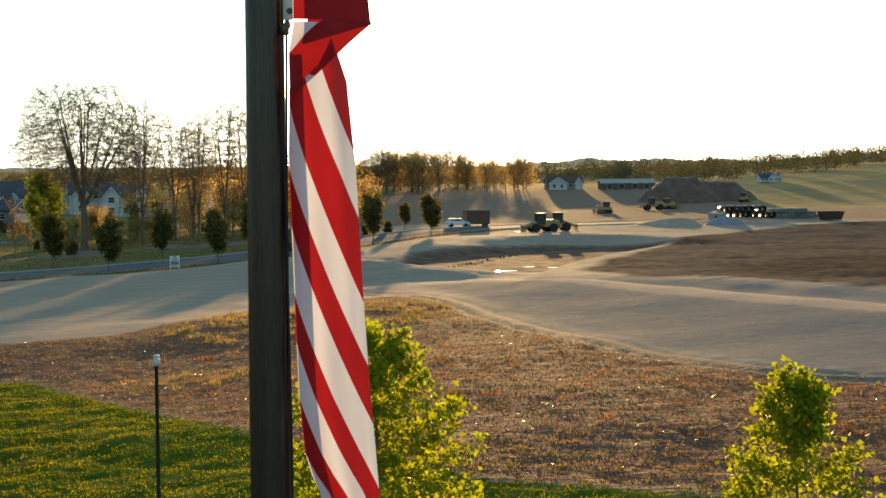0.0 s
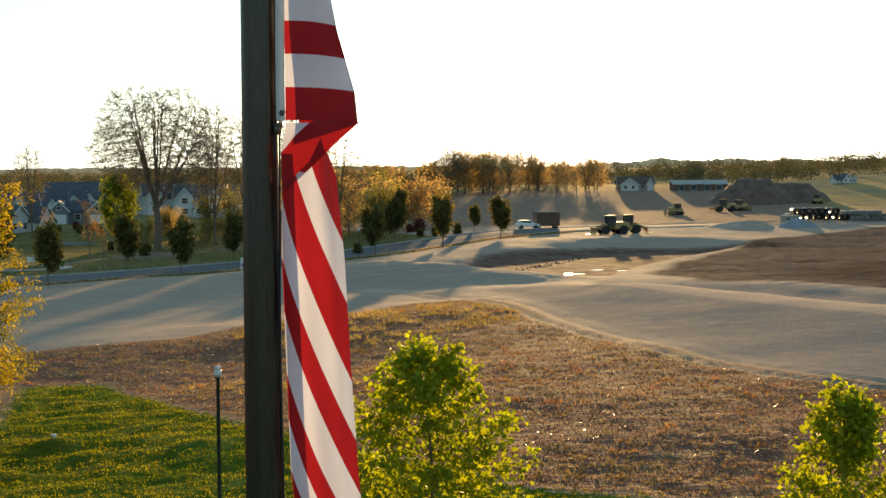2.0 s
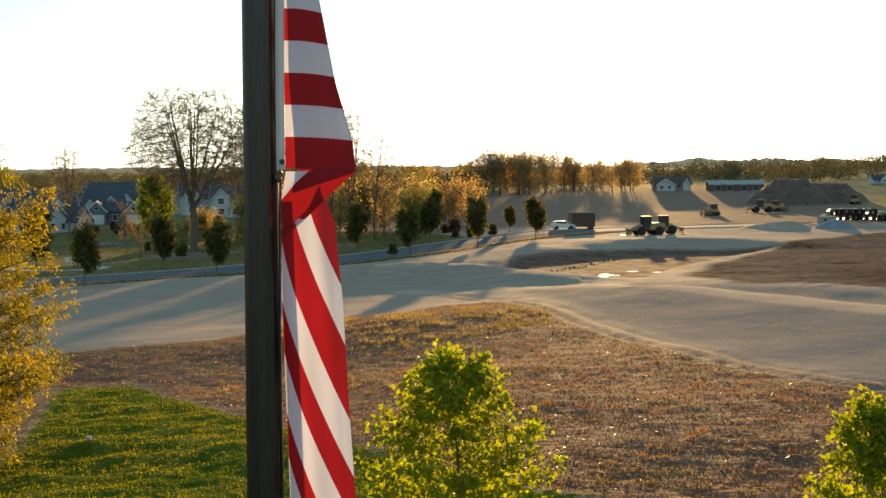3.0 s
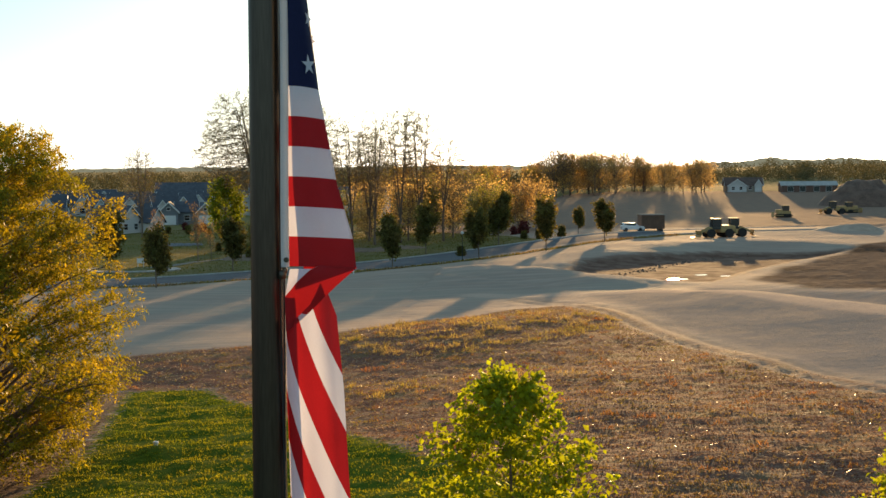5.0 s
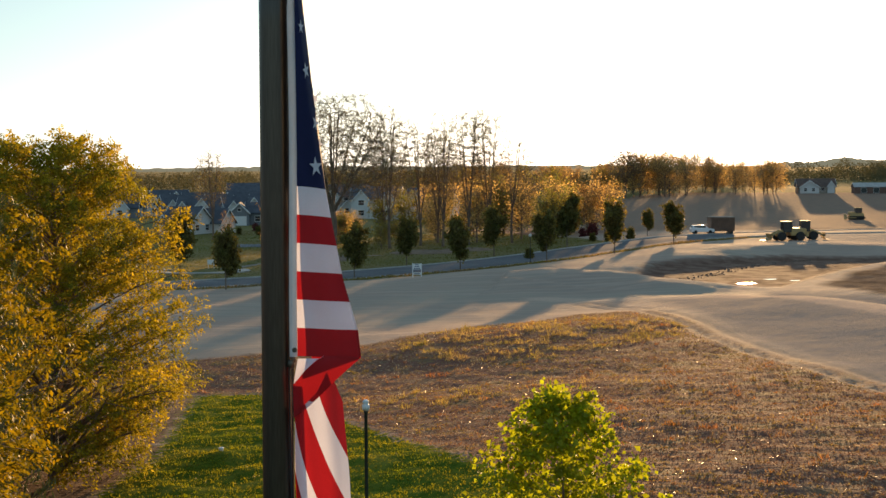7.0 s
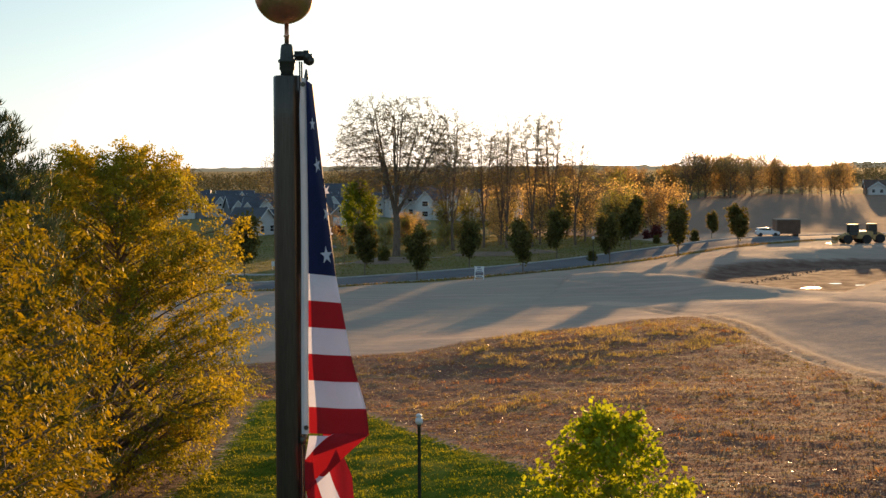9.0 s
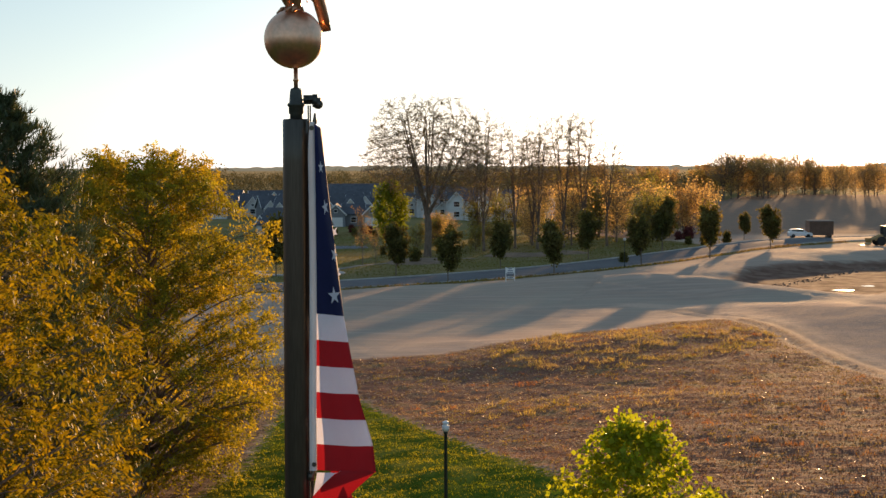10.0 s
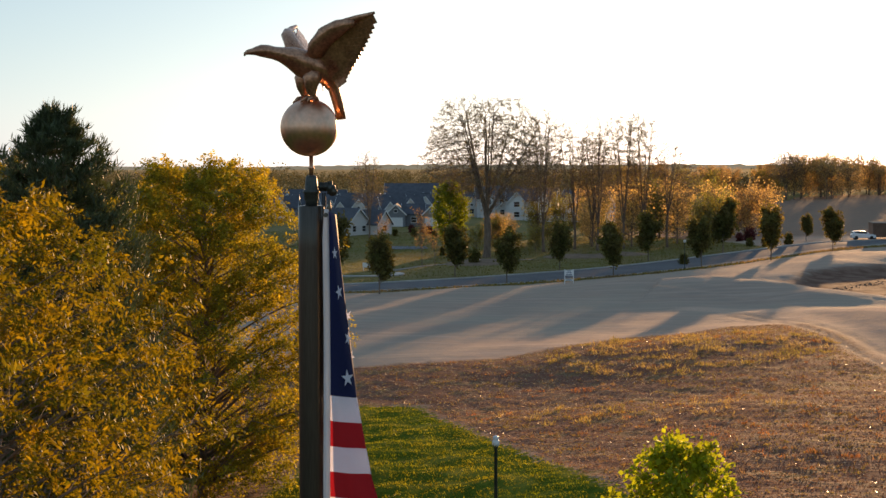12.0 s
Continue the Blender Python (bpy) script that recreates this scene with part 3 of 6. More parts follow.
def fall_point(u, z_left):
    z = z_left - 0.81 * u ** 0.85
    top = along(LOWER, 1 - u)[1] + 0.03
    z = min(max(z, 6.95 + 0.25 * u), top)
    a, b = fall_left(z), fall_right(z)
    x = a + (b - a) * u
    y = -0.055 - 0.055 * math.sin(math.pi * min(u * 1.15, 1)) + 0.016 * math.sin(11 * u + 1.6 * z) * (1 - 0.4 * u) + 0.012 * math.sin(5 * z + 3 * u) + 0.05 * u ** 4
    return (x, y, z)


marks = [10.14, 9.87, 9.53, 9.27, 9.035, 8.77, 8.57, 8.35, 8.12, 7.89, 7.65, 7.42, 7.20, 6.96]
us = np.linspace(0, 1, 29)
sheet("stripe", us, np.linspace(10.42, marks[0], 6), RED, fall_point)
for k, (a, b) in enumerate(zip(marks, marks[1:])):
    sheet("stripe", us, np.linspace(a, b, 9), (WHITE, RED)[k % 2], fall_point)


def inner_point(u, z):
    a, b = fall_left(z) + 0.012, fall_right(z) - 0.03
    return (a + (b - a) * u, 0.015 + 0.03 * math.sin(math.pi * u) + 0.014 * math.sin(14 * u + 2 * z), z)


for k in range(3):       # the tucked-in edge behind the fall
    sheet("stripe", np.linspace(k / 9, (k + 1) / 9, 5), np.linspace(9.72, 6.9, 24), (RED, WHITE)[k % 2], inner_point)


def eagle_statue():
    """An eagle about to rise: stretched neck, wings half open and up, tail down over the ball."""
    bm = bmesh.new()

    def loft(spine, seg=12):
        rings = []
        for i, (x, y, z, ry, rz) in enumerate(spine):
            a, b = Vector(spine[max(i - 1, 0)][:3]), Vector(spine[min(i + 1, len(spine) - 1)][:3])
            d = (b - a).normalized()
            side = Vector((0, 1, 0))
            up = d.cross(side).normalized()
            rings.append([bm.verts.new(Vector((x, y, z)) + side * math.cos(2 * math.pi * k / seg) * ry + up * math.sin(2 * math.pi * k / seg) * rz) for k in range(seg)])
        for r, s in zip(rings, rings[1:]):
            for k in range(seg):
                bm.faces.new((r[k], r[(k + 1) % seg], s[(k + 1) % seg], s[k])).smooth = True
        bm.faces.new(rings[0][::-1])
        bm.faces.new(rings[-1])
    # tail, body, neck, head and hooked beak in one run
    loft([(0.190, 0, 0.205, 0.050, 0.012), (0.172, 0, 0.28, 0.050, 0.020), (0.145, 0, 0.37, 0.044, 0.028), (0.100, 0, 0.435, 0.066, 0.048), (0.050, 0, 0.47, 0.090, 0.072),
          (0.0, 0, 0.49, 0.098, 0.082), (-0.055, 0, 0.51, 0.092, 0.074), (-0.115, 0, 0.535, 0.072, 0.060), (-0.175, 0, 0.548, 0.054, 0.042), (-0.225, 0, 0.555, 0.046, 0.035),
          (-0.265, 0, 0.562, 0.048, 0.036), (-0.300, 0, 0.564, 0.044, 0.033), (-0.330, 0, 0.561, 0.030, 0.024), (-0.350, 0, 0.557, 0.018, 0.018), (-0.378, 0, 0.553, 0.013, 0.014), (-0.395, 0, 0.544, 0.008, 0.009), (-0.398, 0, 0.532, 0.003, 0.004)], 16)
    for s in (-1, 1):
        # thigh, shank and gripping toes
        loft([(0.000, 0.045 * s, 0.47, 0.045, 0.050), (-0.020, 0.050 * s, 0.42, 0.044, 0.052), (-0.022, 0.048 * s, 0.375, 0.032, 0.036), (-0.012, 0.045 * s, 0.335, 0.020, 0.022), (-0.010, 0.045 * s, 0.312, 0.018, 0.020)], 10)
        for ox, oy in ((-0.075, 0.0), (-0.055, 0.035), (-0.05, -0.03), (0.04, 0.0)):
            loft([(-0.012, 0.045 * s, 0.322, 0.012, 0.012), (-0.012 + ox * 0.6, 0.045 * s + oy * 0.6, 0.316, 0.010, 0.011), (-0.012 + ox, 0.045 * s + oy, 0.292, 0.004, 0.004)], 8)
        # wing: a bowed plate with overlapping feathers along its trailing edge
        lift = 0.0 if s < 0 else -0.01
        grown = len(bm.verts)
        feathers = 17
        for f in range(feathers):
            k = f / (feathers - 1)
            root = Vector((-0.020 + 0.09 * k, s * (0.075 + 0.02 * k), 0.60 - 0.13 * k + lift))
            lead = [(-0.020, 0.070, 0.600), (-0.01, 0.150, 0.672), (0.05, 0.225, 0.708), (0.12, 0.295, 0.735), (0.19, 0.355, 0.757)]
            q = 1 - k
            i = q * 4
            a, b = lead[min(int(i), 3)], lead[min(int(i), 3) + 1]
            head = Vector(a).lerp(Vector(b), i - min(int(i), 3))
            head = Vector((head.x, s * head.y, head.z + lift))
            tip = Vector((0.20 - 0.06 * k, s * (0.355 - 0.245 * k), 0.735 - 0.345 * k ** 0.9 + lift))
            for r0, r1, wide in ((root, tip, 0.036),):
                d = (r1 - r0)
                up = Vector((0.15, 0.55 * s, 0.80)).normalized()
                nrm = d.cross(up).normalized()
                spread = nrm.cross(d).normalized()
                rows = []
                for j in range(6):
                    w = j / 5
                    c = r0 + d * w + nrm * 0.02 * math.sin(math.pi * w) * s + nrm * 0.0025 * (f % 2)
                    ww = wide * (1.0 if w < 0.8 else 0.80)
                    rows.append([bm.verts.new(c + spread * ww + nrm * 0.004), bm.verts.new(c - spread * ww + nrm * 0.004), bm.verts.new(c - spread * ww - nrm * 0.004), bm.verts.new(c + spread * ww - nrm * 0.004)])
                for p, q2 in zip(rows, rows[1:]):
                    for m in range(4):
                        bm.faces.new((p[m], p[(m + 1) % 4], q2[(m + 1) % 4], q2[m]))
                bm.faces.new(rows[0][::-1])
                bm.faces.new(rows[-1])
        # shoulder and leading edge
        loft([(0.0, s * 0.06, 0.53, 0.035, 0.060), (-0.005, s * 0.105, 0.60, 0.050, 0.060), (0.02, s * 0.165, 0.655, 0.055, 0.058), (0.06, s * 0.22, 0.690, 0.045, 0.045), (0.11, s * 0.275, 0.716, 0.022, 0.022)], 12)
        loft([(-0.01, s * 0.05, 0.52, 0.03, 0.05), (-0.020, s * 0.075, 0.585, 0.022, 0.034), (-0.01, s * 0.150, 0.668, 0.018, 0.026), (0.05, s * 0.225, 0.706, 0.016, 0.020), (0.12, s * 0.295, 0.736, 0.012, 0.015), (0.195, s * 0.358, 0.762, 0.007, 0.008)], 8)
        if s > 0:       # the other wing is held further forward
            bm.verts.ensure_lookup_table()
            for v in bm.verts[grown:]:
                k = max(0.0, (v.co.z - 0.52) / 0.24)
                v.co += Vector((-0.062 * k, 0.055 * k, -0.012 * k))
    bmesh.ops.recalc_face_normals(bm, faces=bm.faces)
    ob = part("eagle_statue", bm, EAGLE)
    return tagged(ob, "weathered gold eagle with raised wings perched on the ball", "statue")


eagle = eagle_statue()
eagle.matrix_world = pose(0, 0, 12.0, 0, 0, 15 + 33)

# ---- trees ----
BARK = material("grey_brown_bark", (0.20, 0.145, 0.105), rough=0.9, vary=0.4, scale=3, fine=18, bump=0.01, stretch=(1, 1, 0.3))
TWIG = material("pale_twigs", (0.25, 0.19, 0.13), rough=0.9, vary=0.3, scale=2, fine=9)
LOCUST = material("turning_locust_leaves", (0.31, 0.215, 0.012), rough=0.6, vary=0.35, scale=0.8, fine=5, second=(0.13, 0.125, 0.011), through=(0.56, (1.0, 0.92, 0.4)), random=0.35, spec=0.2)
MAPLE = material("spring_green_leaves", (0.32, 0.365, 0.028), rough=0.55, vary=0.3, scale=1.5, fine=8, second=(0.36, 0.37, 0.028), through=(0.66, (1.0, 1.0, 0.4)), random=0.22, spec=0.25)
GOLDEN_LEAF = material("golden_locust_leaves", (0.46, 0.345, 0.025), rough=0.6, vary=0.35, scale=0.5, fine=4, second=(0.18, 0.19, 0.02), through=(0.6, (1.0, 0.92, 0.5)), random=0.35, spec=0.2)
PINE = material("dark_pine_needles", (0.060, 0.085, 0.035), rough=0.6, vary=0.4, scale=0.8, fine=6, second=(0.09, 0.105, 0.045), through=(0.2, (1.0, 1.0, 0.5)), random=0.4)
STREET = material("dark_street_tree_leaves", (0.12, 0.128, 0.038), rough=0.6, vary=0.35, scale=0.6, fine=4, second=(0.17, 0.14, 0.045), through=(0.5, (1.2, 1.0, 0.5)), random=0.4, spec=0.2)
AUTUMN = material("russet_wood_leaves", (0.39, 0.265, 0.125), rough=0.7, vary=0.4, scale=0.12, fine=1.5, second=(0.34, 0.245, 0.11), through=(0.66, (1.1, 0.95, 0.55)), random=0.4, spec=0.2)
OLIVE = material("olive_wood_leaves", (0.25, 0.25, 0.09), rough=0.7, vary=0.4, scale=0.12, fine=1.5, second=(0.32, 0.25, 0.09), through=(0.68, (1.1, 1.0, 0.45)), random=0.4, spec=0.2)
BUDS = material("olive_buds", (0.34, 0.27, 0.10), rough=0.7, vary=0.4, through=(0.6, (1.0, 0.9, 0.5)), random=0.4)


def turn_about(d, spread, r):
    """A direction bent away from d by about that many degrees."""
    a = d.orthogonal().normalized()
    a.rotate(Matrix.Rotation(r.uniform(0, 2 * math.pi), 3, d))
    out = d.copy()
    out.rotate(Matrix.Rotation(math.radians(spread), 3, a))
    return out


def limb(wood, tips, p, d, length, radius, level, r, o):
    """One limb with its twigs. wood: lists by level; tips: places, ways and sizes of the ends."""
    n = (max(4, int(length / o["step"])) if level < o["levels"] else o.get("last", 4)) if level else 9
    dome = o.get("dome")
    path, ways = [p.copy()], [d.copy()]
    for i in range(n):
        d = (d + Vector((r.normal(0, 1), r.normal(0, 1), r.normal(0, 1))) * o["bend"] * (0.4 if level == 0 else 1) + Vector((0, 0, o["rise"][min(level, len(o["rise"]) - 1)]))).normalized()
        p = p + d * length / n
        path.append(p.copy())
        ways.append(d.copy())
        if dome and level and i and math.hypot(p.x, p.y) ** 2 / dome[1] ** 2 + ((p.z - dome[0]) / dome[2]) ** 2 > 1:
            break
    n = len(path) - 1
    end = 0.35 if level < o["levels"] else 0.5
    tube(*wood[min(level, 2)], path, [max(o["thin"], radius * (1 - (1 - end) * i / n)) for i in range(n + 1)], (10, 6, 4, 3, 3)[min(level, 4)])
    if level >= o["levels"]:
        tips.extend((q, w, length) for q, w in zip(path[1:], ways[1:]))
        return
    for c in range(o["kids"][level]):
        k = o["from"][level] + (1 - o["from"][level]) * (c + r.uniform(0.1, 0.9)) / o["kids"][level]
        i = min(int(k * n), n - 1)
        at = path[i].lerp(path[i + 1], k * n - i)
        w = turn_about(ways[i], o["spread"][level] * r.uniform(*(o.get("fan", (0.7, 1.25)) if level == 0 else (0.7, 1.25))), r)
        limb(wood, tips, at, w, length * o["ratio"][level] * r.uniform(0.75, 1.2) * (1.15 - 0.45 * k if level else 1 - o.get("cone", 0.0) * k), max(o["thin"], radius * (1 - 0.6 * k) * o["girth"]), level + 1, r, o)


def grown_tree(name, seed, height, radius, o, leaf_fn, leaf_mat, label, twig_mat=None, category="tree", group=""):
    """A tree at the origin: trunk, branches, twigs and crown as parts."""
    r = np.random.default_rng(seed)
    wood, tips = [([], []), ([], []), ([], [])], []
    limb(wood, tips, Vector((0, 0, -0.25)), Vector((r.normal(0, 0.03), r.normal(0, 0.03), 1)).normalized(), height * o["trunk"], radius, 0, r, o)
    ob = new(name)
    for (vs, fs), part_name, mat in zip(wood, ("trunk", "bough_work", "twig_work"), (BARK, BARK, twig_mat or BARK)):
        if vs:
            made = raw(part_name, vs, fs, mat, ob, smooth_faces=True)
            if part_name != "trunk":
                tagged(made, kind="stuff")
    if leaf_fn:
        quads("crown", leaf_fn(tips, r), leaf_mat, ob)
    return tagged(ob, label, category, group)


def blades(at, way, length, width, r, fold=0.25):
    """Leaf shapes (foot, side, tip, side) at places at, pointing along way."""
    n = len(at)
    way = way / np.maximum(np.linalg.norm(way, axis=1, keepdims=True), 1e-6)
    side = np.cross(way, r.normal(0, 1, (n, 3)))
    side = side / np.maximum(np.linalg.norm(side, axis=1, keepdims=True), 1e-6)
    up = np.cross(side, way)
    L, W = np.reshape(length, (-1, 1)), np.reshape(width, (-1, 1))
    mid = at + way * L * 0.45
    return np.stack([at, mid + side * W / 2 + up * W * fold, at + way * L, mid - side * W / 2 + up * W * fold], 1)


def broad_leaves(per_tip, size, droop, scatter):
    def fn(tips, r):
        at = np.array([tuple(p) for p, w, l in tips]).repeat(per_tip, 0)
        way = np.array([tuple(w) for p, w, l in tips]).repeat(per_tip, 0)
        n = len(at)
        at = at + r.normal(0, scatter, (n, 3))
        way = way * 0.4 + r.normal(0, 0.6, (n, 3)) + np.array([0, 0, -droop])
        s = size * r.uniform(0.6, 1.25, n)
        return blades(at, way, s, s * 0.8, r)
    return fn


def feather_leaves(per_tip, length, leaflets, leaf, droop, scatter=0.06):
    """Sprays: leaflets in two rows along a drooping stalk."""
    def fn(tips, r):
        at = np.array([tuple(p) for p, w, l in tips]).repeat(per_tip, 0)
        way = np.array([tuple(w) for p, w, l in tips]).repeat(per_tip, 0)
        n = len(at)
        at = at + r.normal(0, scatter, (n, 3))
        way = way * 0.7 + r.normal(0, 0.55, (n, 3)) + np.array([0, 0, 0.15])
        way = way / np.linalg.norm(way, axis=1, keepdims=True)
        L = length * r.uniform(0.6, 1.2, (n, 1))
        side = np.cross(way, r.normal(0, 1, (n, 3)))
        side = side / np.linalg.norm(side, axis=1, keepdims=True)
        out = []
        for k in range(leaflets):
            u = (k + 0.5) / leaflets
            foot = at + way * L * u + np.array([0, 0, -droop]) * L * u * u
            d = side * (1 if k % 2 else -1) + way * 0.5 + np.array([0, 0, -0.35])
            s = leaf * r.uniform(0.7, 1.3, n)
            out.append(blades(foot, d + r.normal(0, 0.15, (n, 3)), s, s * 0.42, r, 0.1))
        return np.concatenate(out)
    return fn


def set_tree(ob, x, y, turn=0.0, size=1.0, z=None):
    ob.matrix_world = pose(x, y, ground_z(x, y) if z is None else z, 0, 0, turn) @ Matrix.Scale(size, 4)
    return ob


def full_tree(name, seed, height, shape, radius, count, leaf_fn, leaf_mat, label, low=0.3, droop=0.25, side=(7, 0.3), trunk_end=0.9, clump=1, category="tree", group=""):
    """A leafy tree at the origin. shape: (height share, crown radius) pairs; count: boughs; side: twigs a bough and their share of its length."""
    r = np.random.default_rng(seed)
    trunk, boughs, twigs, tips = ([], []), ([], []), ([], []), []
    top = height * trunk_end
    lean = [Vector((0.012 * top * math.sin(5 * k / 9 + seed), 0.012 * top * math.cos(4 * k / 9 + seed), -0.25 + (top + 0.25) * k / 9)) for k in range(10)]
    tube(*trunk, lean, [max(0.02, radius * (1 - 0.85 * k / 9)) for k in range(10)], 10)
    zs, rs = [a for a, b in shape], [b for a, b in shape]
    phase = r.uniform(0, 6.3, 4)
    for c in range(count):
        k = (c + r.uniform(0, 1)) / count
        share = zs[0] + (1 - zs[0]) * k ** 0.85
        az = 2.39996 * c + r.normal(0, 0.25)
        reach = float(np.interp(share, zs, rs)) * (0.88 + 0.10 * math.sin(3 * az + phase[0] + 6 * share) + 0.08 * math.sin(5 * az + phase[1] - 9 * share)) * r.uniform(0.72, 1.12)
        end = Vector((math.cos(az) * reach, math.sin(az) * reach, share * height))
        foot = max(0.12 * height * low, share * height - reach * r.uniform(0.35, 0.75))
        foot = min(foot, top * 0.98)
        p0 = Vector((lean[5].x * foot / top, lean[5].y * foot / top, foot))
        knee = p0.lerp(end, 0.55) + Vector((r.normal(0, 0.06), r.normal(0, 0.06), r.uniform(0.0, 1.0) * droop)) * reach
        n = 8
        path = [p0 * (1 - u) ** 2 + knee * 2 * u * (1 - u) + end * u * u for u in [i / n for i in range(n + 1)]]
        fat = max(0.008, radius * 0.32 * min(1.0, reach / 4) * (1.1 - 0.6 * share))
        tube(*boughs, path, [max(0.006, fat * (1 - 0.85 * i / n)) for i in range(n + 1)], 5)
        for j in range(side[0]):
            u = 0.30 + 0.70 * (j + r.uniform(0.2, 1)) / side[0]
            i = min(int(u * n), n - 1)
            at = path[i].lerp(path[i + 1], u * n - i)
            out = (path[i + 1] - path[i]).normalized()
            flat = Vector((-out.y, out.x, 0)) * (1 if j % 2 else -1)
            way = (out * r.uniform(0.5, 1.1) + flat * r.uniform(0.3, 0.9) + Vector((0, 0, r.normal(0.05, 0.22)))).normalized()
            long = reach * side[1] * r.uniform(0.45, 1.35) * (1.2 - 0.5 * u) + 0.15
            bit = [at + way * long * q / 4 + Vector((0, 0, -0.10 * long * (q / 4) ** 2)) for q in range(5)]
            tube(*twigs, bit, [max(0.004, fat * 0.3 * (1 - 0.2 * q)) for q in range(5)], 3)
            tips.extend((q, way, long) for q in bit[clump:])
    ob = new(name)
    for (vs, fs), part_name in zip((trunk, boughs, twigs), ("trunk", "bough_work", "twig_work")):
        made = raw(part_name, vs, fs, BARK, ob, smooth_faces=True)
        if part_name != "trunk":
            tagged(made, kind="stuff")
    quads("crown", leaf_fn(tips, r), leaf_mat, ob)
    return tagged(ob, label, category, group)


# the broad tree beside the lawn, its neighbours, and the feathery locusts near the pole
DOME = [(0.05, 4.6), (0.2, 5.4), (0.30, 6.9), (0.42, 7.1), (0.50, 6.6), (0.58, 5.4), (0.70, 4.8), (0.82, 4.5), (0.92, 3.7), (1.0, 1.9)]
broad = full_tree("locust_tree", 23, 15.0, DOME, 0.26, 215, feather_leaves(5, 0.36, 5, 0.165, 0.3, 0.14), GOLDEN_LEAF, "broad golden locust tree with low boughs beside the lawn", droop=0.22, clump=2, group="locust trees")
set_tree(broad, -24.6, 54.0, 40, 0.97)
for x, y, turn, size in ((-30.5, 47.0, 170, 0.99), (-32.5, 60.0, 260, 0.93)):
    set_tree(copy_thing(broad, Matrix()), x, y, turn, size)
SPREAD = [(0.12, 2.6), (0.25, 4.6), (0.45, 5.4), (0.65, 5.0), (0.82, 3.9), (0.94, 2.4), (1.0, 1.0)]
locust = full_tree("locust_tree", 11, 12.0, SPREAD, 0.2, 90, feather_leaves(4, 0.34, 7, 0.135, 0.4, 0.06), LOCUST, "yellow-green locust tree with feathery leaves over a mulch bed", droop=0.1, side=(8, 0.32), clump=3, group="locust trees")
set_tree(locust, -13.3, 15.4, 0)
set_tree(copy_thing(locust, Matrix()), -16.3, 23.6, 130, 1.0)
set_tree(copy_thing(locust, Matrix()), -18.6, 17.5, 250, 1.14)

CROWN = [(0.26, 1.2), (0.36, 1.9), (0.5, 2.1), (0.66, 1.95), (0.8, 1.5), (0.92, 0.95), (1.0, 0.4)]
maple = full_tree("young_maple", 5, 6.05, CROWN, 0.07, 58, broad_leaves(6, 0.145, 0.5, 0.11), MAPLE, "young maple with bright yellow-green drooping leaves", low=2.0, droop=0.15, side=(6, 0.28), group="young maples")
set_tree(maple, -0.75, 25.4, 0)
TUFT = [(0.2, 0.5), (0.4, 1.15), (0.55, 1.5), (0.68, 1.3), (0.8, 0.62), (0.92, 0.5), (1.0, 0.25)]
maple_b = full_tree("young_maple", 31, 5.2, TUFT, 0.06, 44, broad_leaves(6, 0.14, 0.5, 0.11), MAPLE, "slender young maple with a tufted green top", low=2.0, droop=0.1, side=(6, 0.26), group="young maples")
set_tree(maple_b, 7.6, 24.0, 0)


def needles(tips, r):
    at = np.array([tuple(p) for p, w, l in tips]).repeat(12, 0)
    way = np.array([tuple(w) for p, w, l in tips]).repeat(12, 0)
    n = len(at)
    at = at + r.normal(0, 0.06, (n, 3))
    return blades(at, way * 0.5 + r.normal(0, 0.5, (n, 3)) + np.array([0, 0, 0.7]), r.uniform(0.16, 0.34, n), np.full(n, 0.034), r, 0.0)


SPIRE = [(0.10, 3.6), (0.35, 3.5), (0.6, 3.1), (0.74, 2.6), (0.84, 2.0), (0.92, 1.35), (1.0, 0.25)]
pine = full_tree("pine_tree", 3, 14.4, SPIRE, 0.22, 210, needles, PINE, "tall dark green pine standing behind the locust trees", droop=-0.35, side=(8, 0.34), trunk_end=0.98)
set_tree(pine, -18.6, 30.6, 0, 1.03)

# ---- street ----
ASPHALT = material("grey_asphalt", (0.15, 0.15, 0.155), rough=0.95, spec=0.05, vary=0.2, scale=0.15, fine=2.5)
CONCRETE = material("pale_concrete", (0.42, 0.40, 0.37), rough=0.85, vary=0.2, scale=0.5, fine=5)
WHITE_PAINT = material("white_paint", (0.75, 0.75, 0.74), rough=0.5, vary=0.08, scale=1, fine=9)
BLACK_METAL = material("black_metal", (0.05, 0.058, 0.052), rough=0.45, metal=0.3, vary=0.3)
GLOBE = material("milky_globe", (0.8, 0.8, 0.78), rough=0.2, vary=0.05, through=(0.4, (1, 1, 1)))
BARS = material("dark_sign_print", (0.06, 0.09, 0.16), rough=0.6)


def smooth_line(line, step=3.0):
    """The polyline rounded off, as points and directions."""
    p = np.array([q[:2] for q in line], dtype=float)
    p = np.vstack([2 * p[0] - p[1], p, 2 * p[-1] - p[-2]])
    out = []
    for i in range(1, len(p) - 2):
        n = max(2, int(np.linalg.norm(p[i + 1] - p[i]) / step))
        for k in range(n):
            t = k / n
            out.append(0.5 * (2 * p[i] + (p[i + 1] - p[i - 1]) * t + (2 * p[i - 1] - 5 * p[i] + 4 * p[i + 1] - p[i + 2]) * t * t + (3 * p[i] - p[i - 1] - 3 * p[i + 1] + p[i + 2]) * t ** 3))
    out = np.array(out)
    d = np.gradient(out, axis=0)
    return out, d / np.linalg.norm(d, axis=1, keepdims=True)


line, way = smooth_line(ROAD)
side = np.stack([-way[:, 1], way[:, 0]], 1)


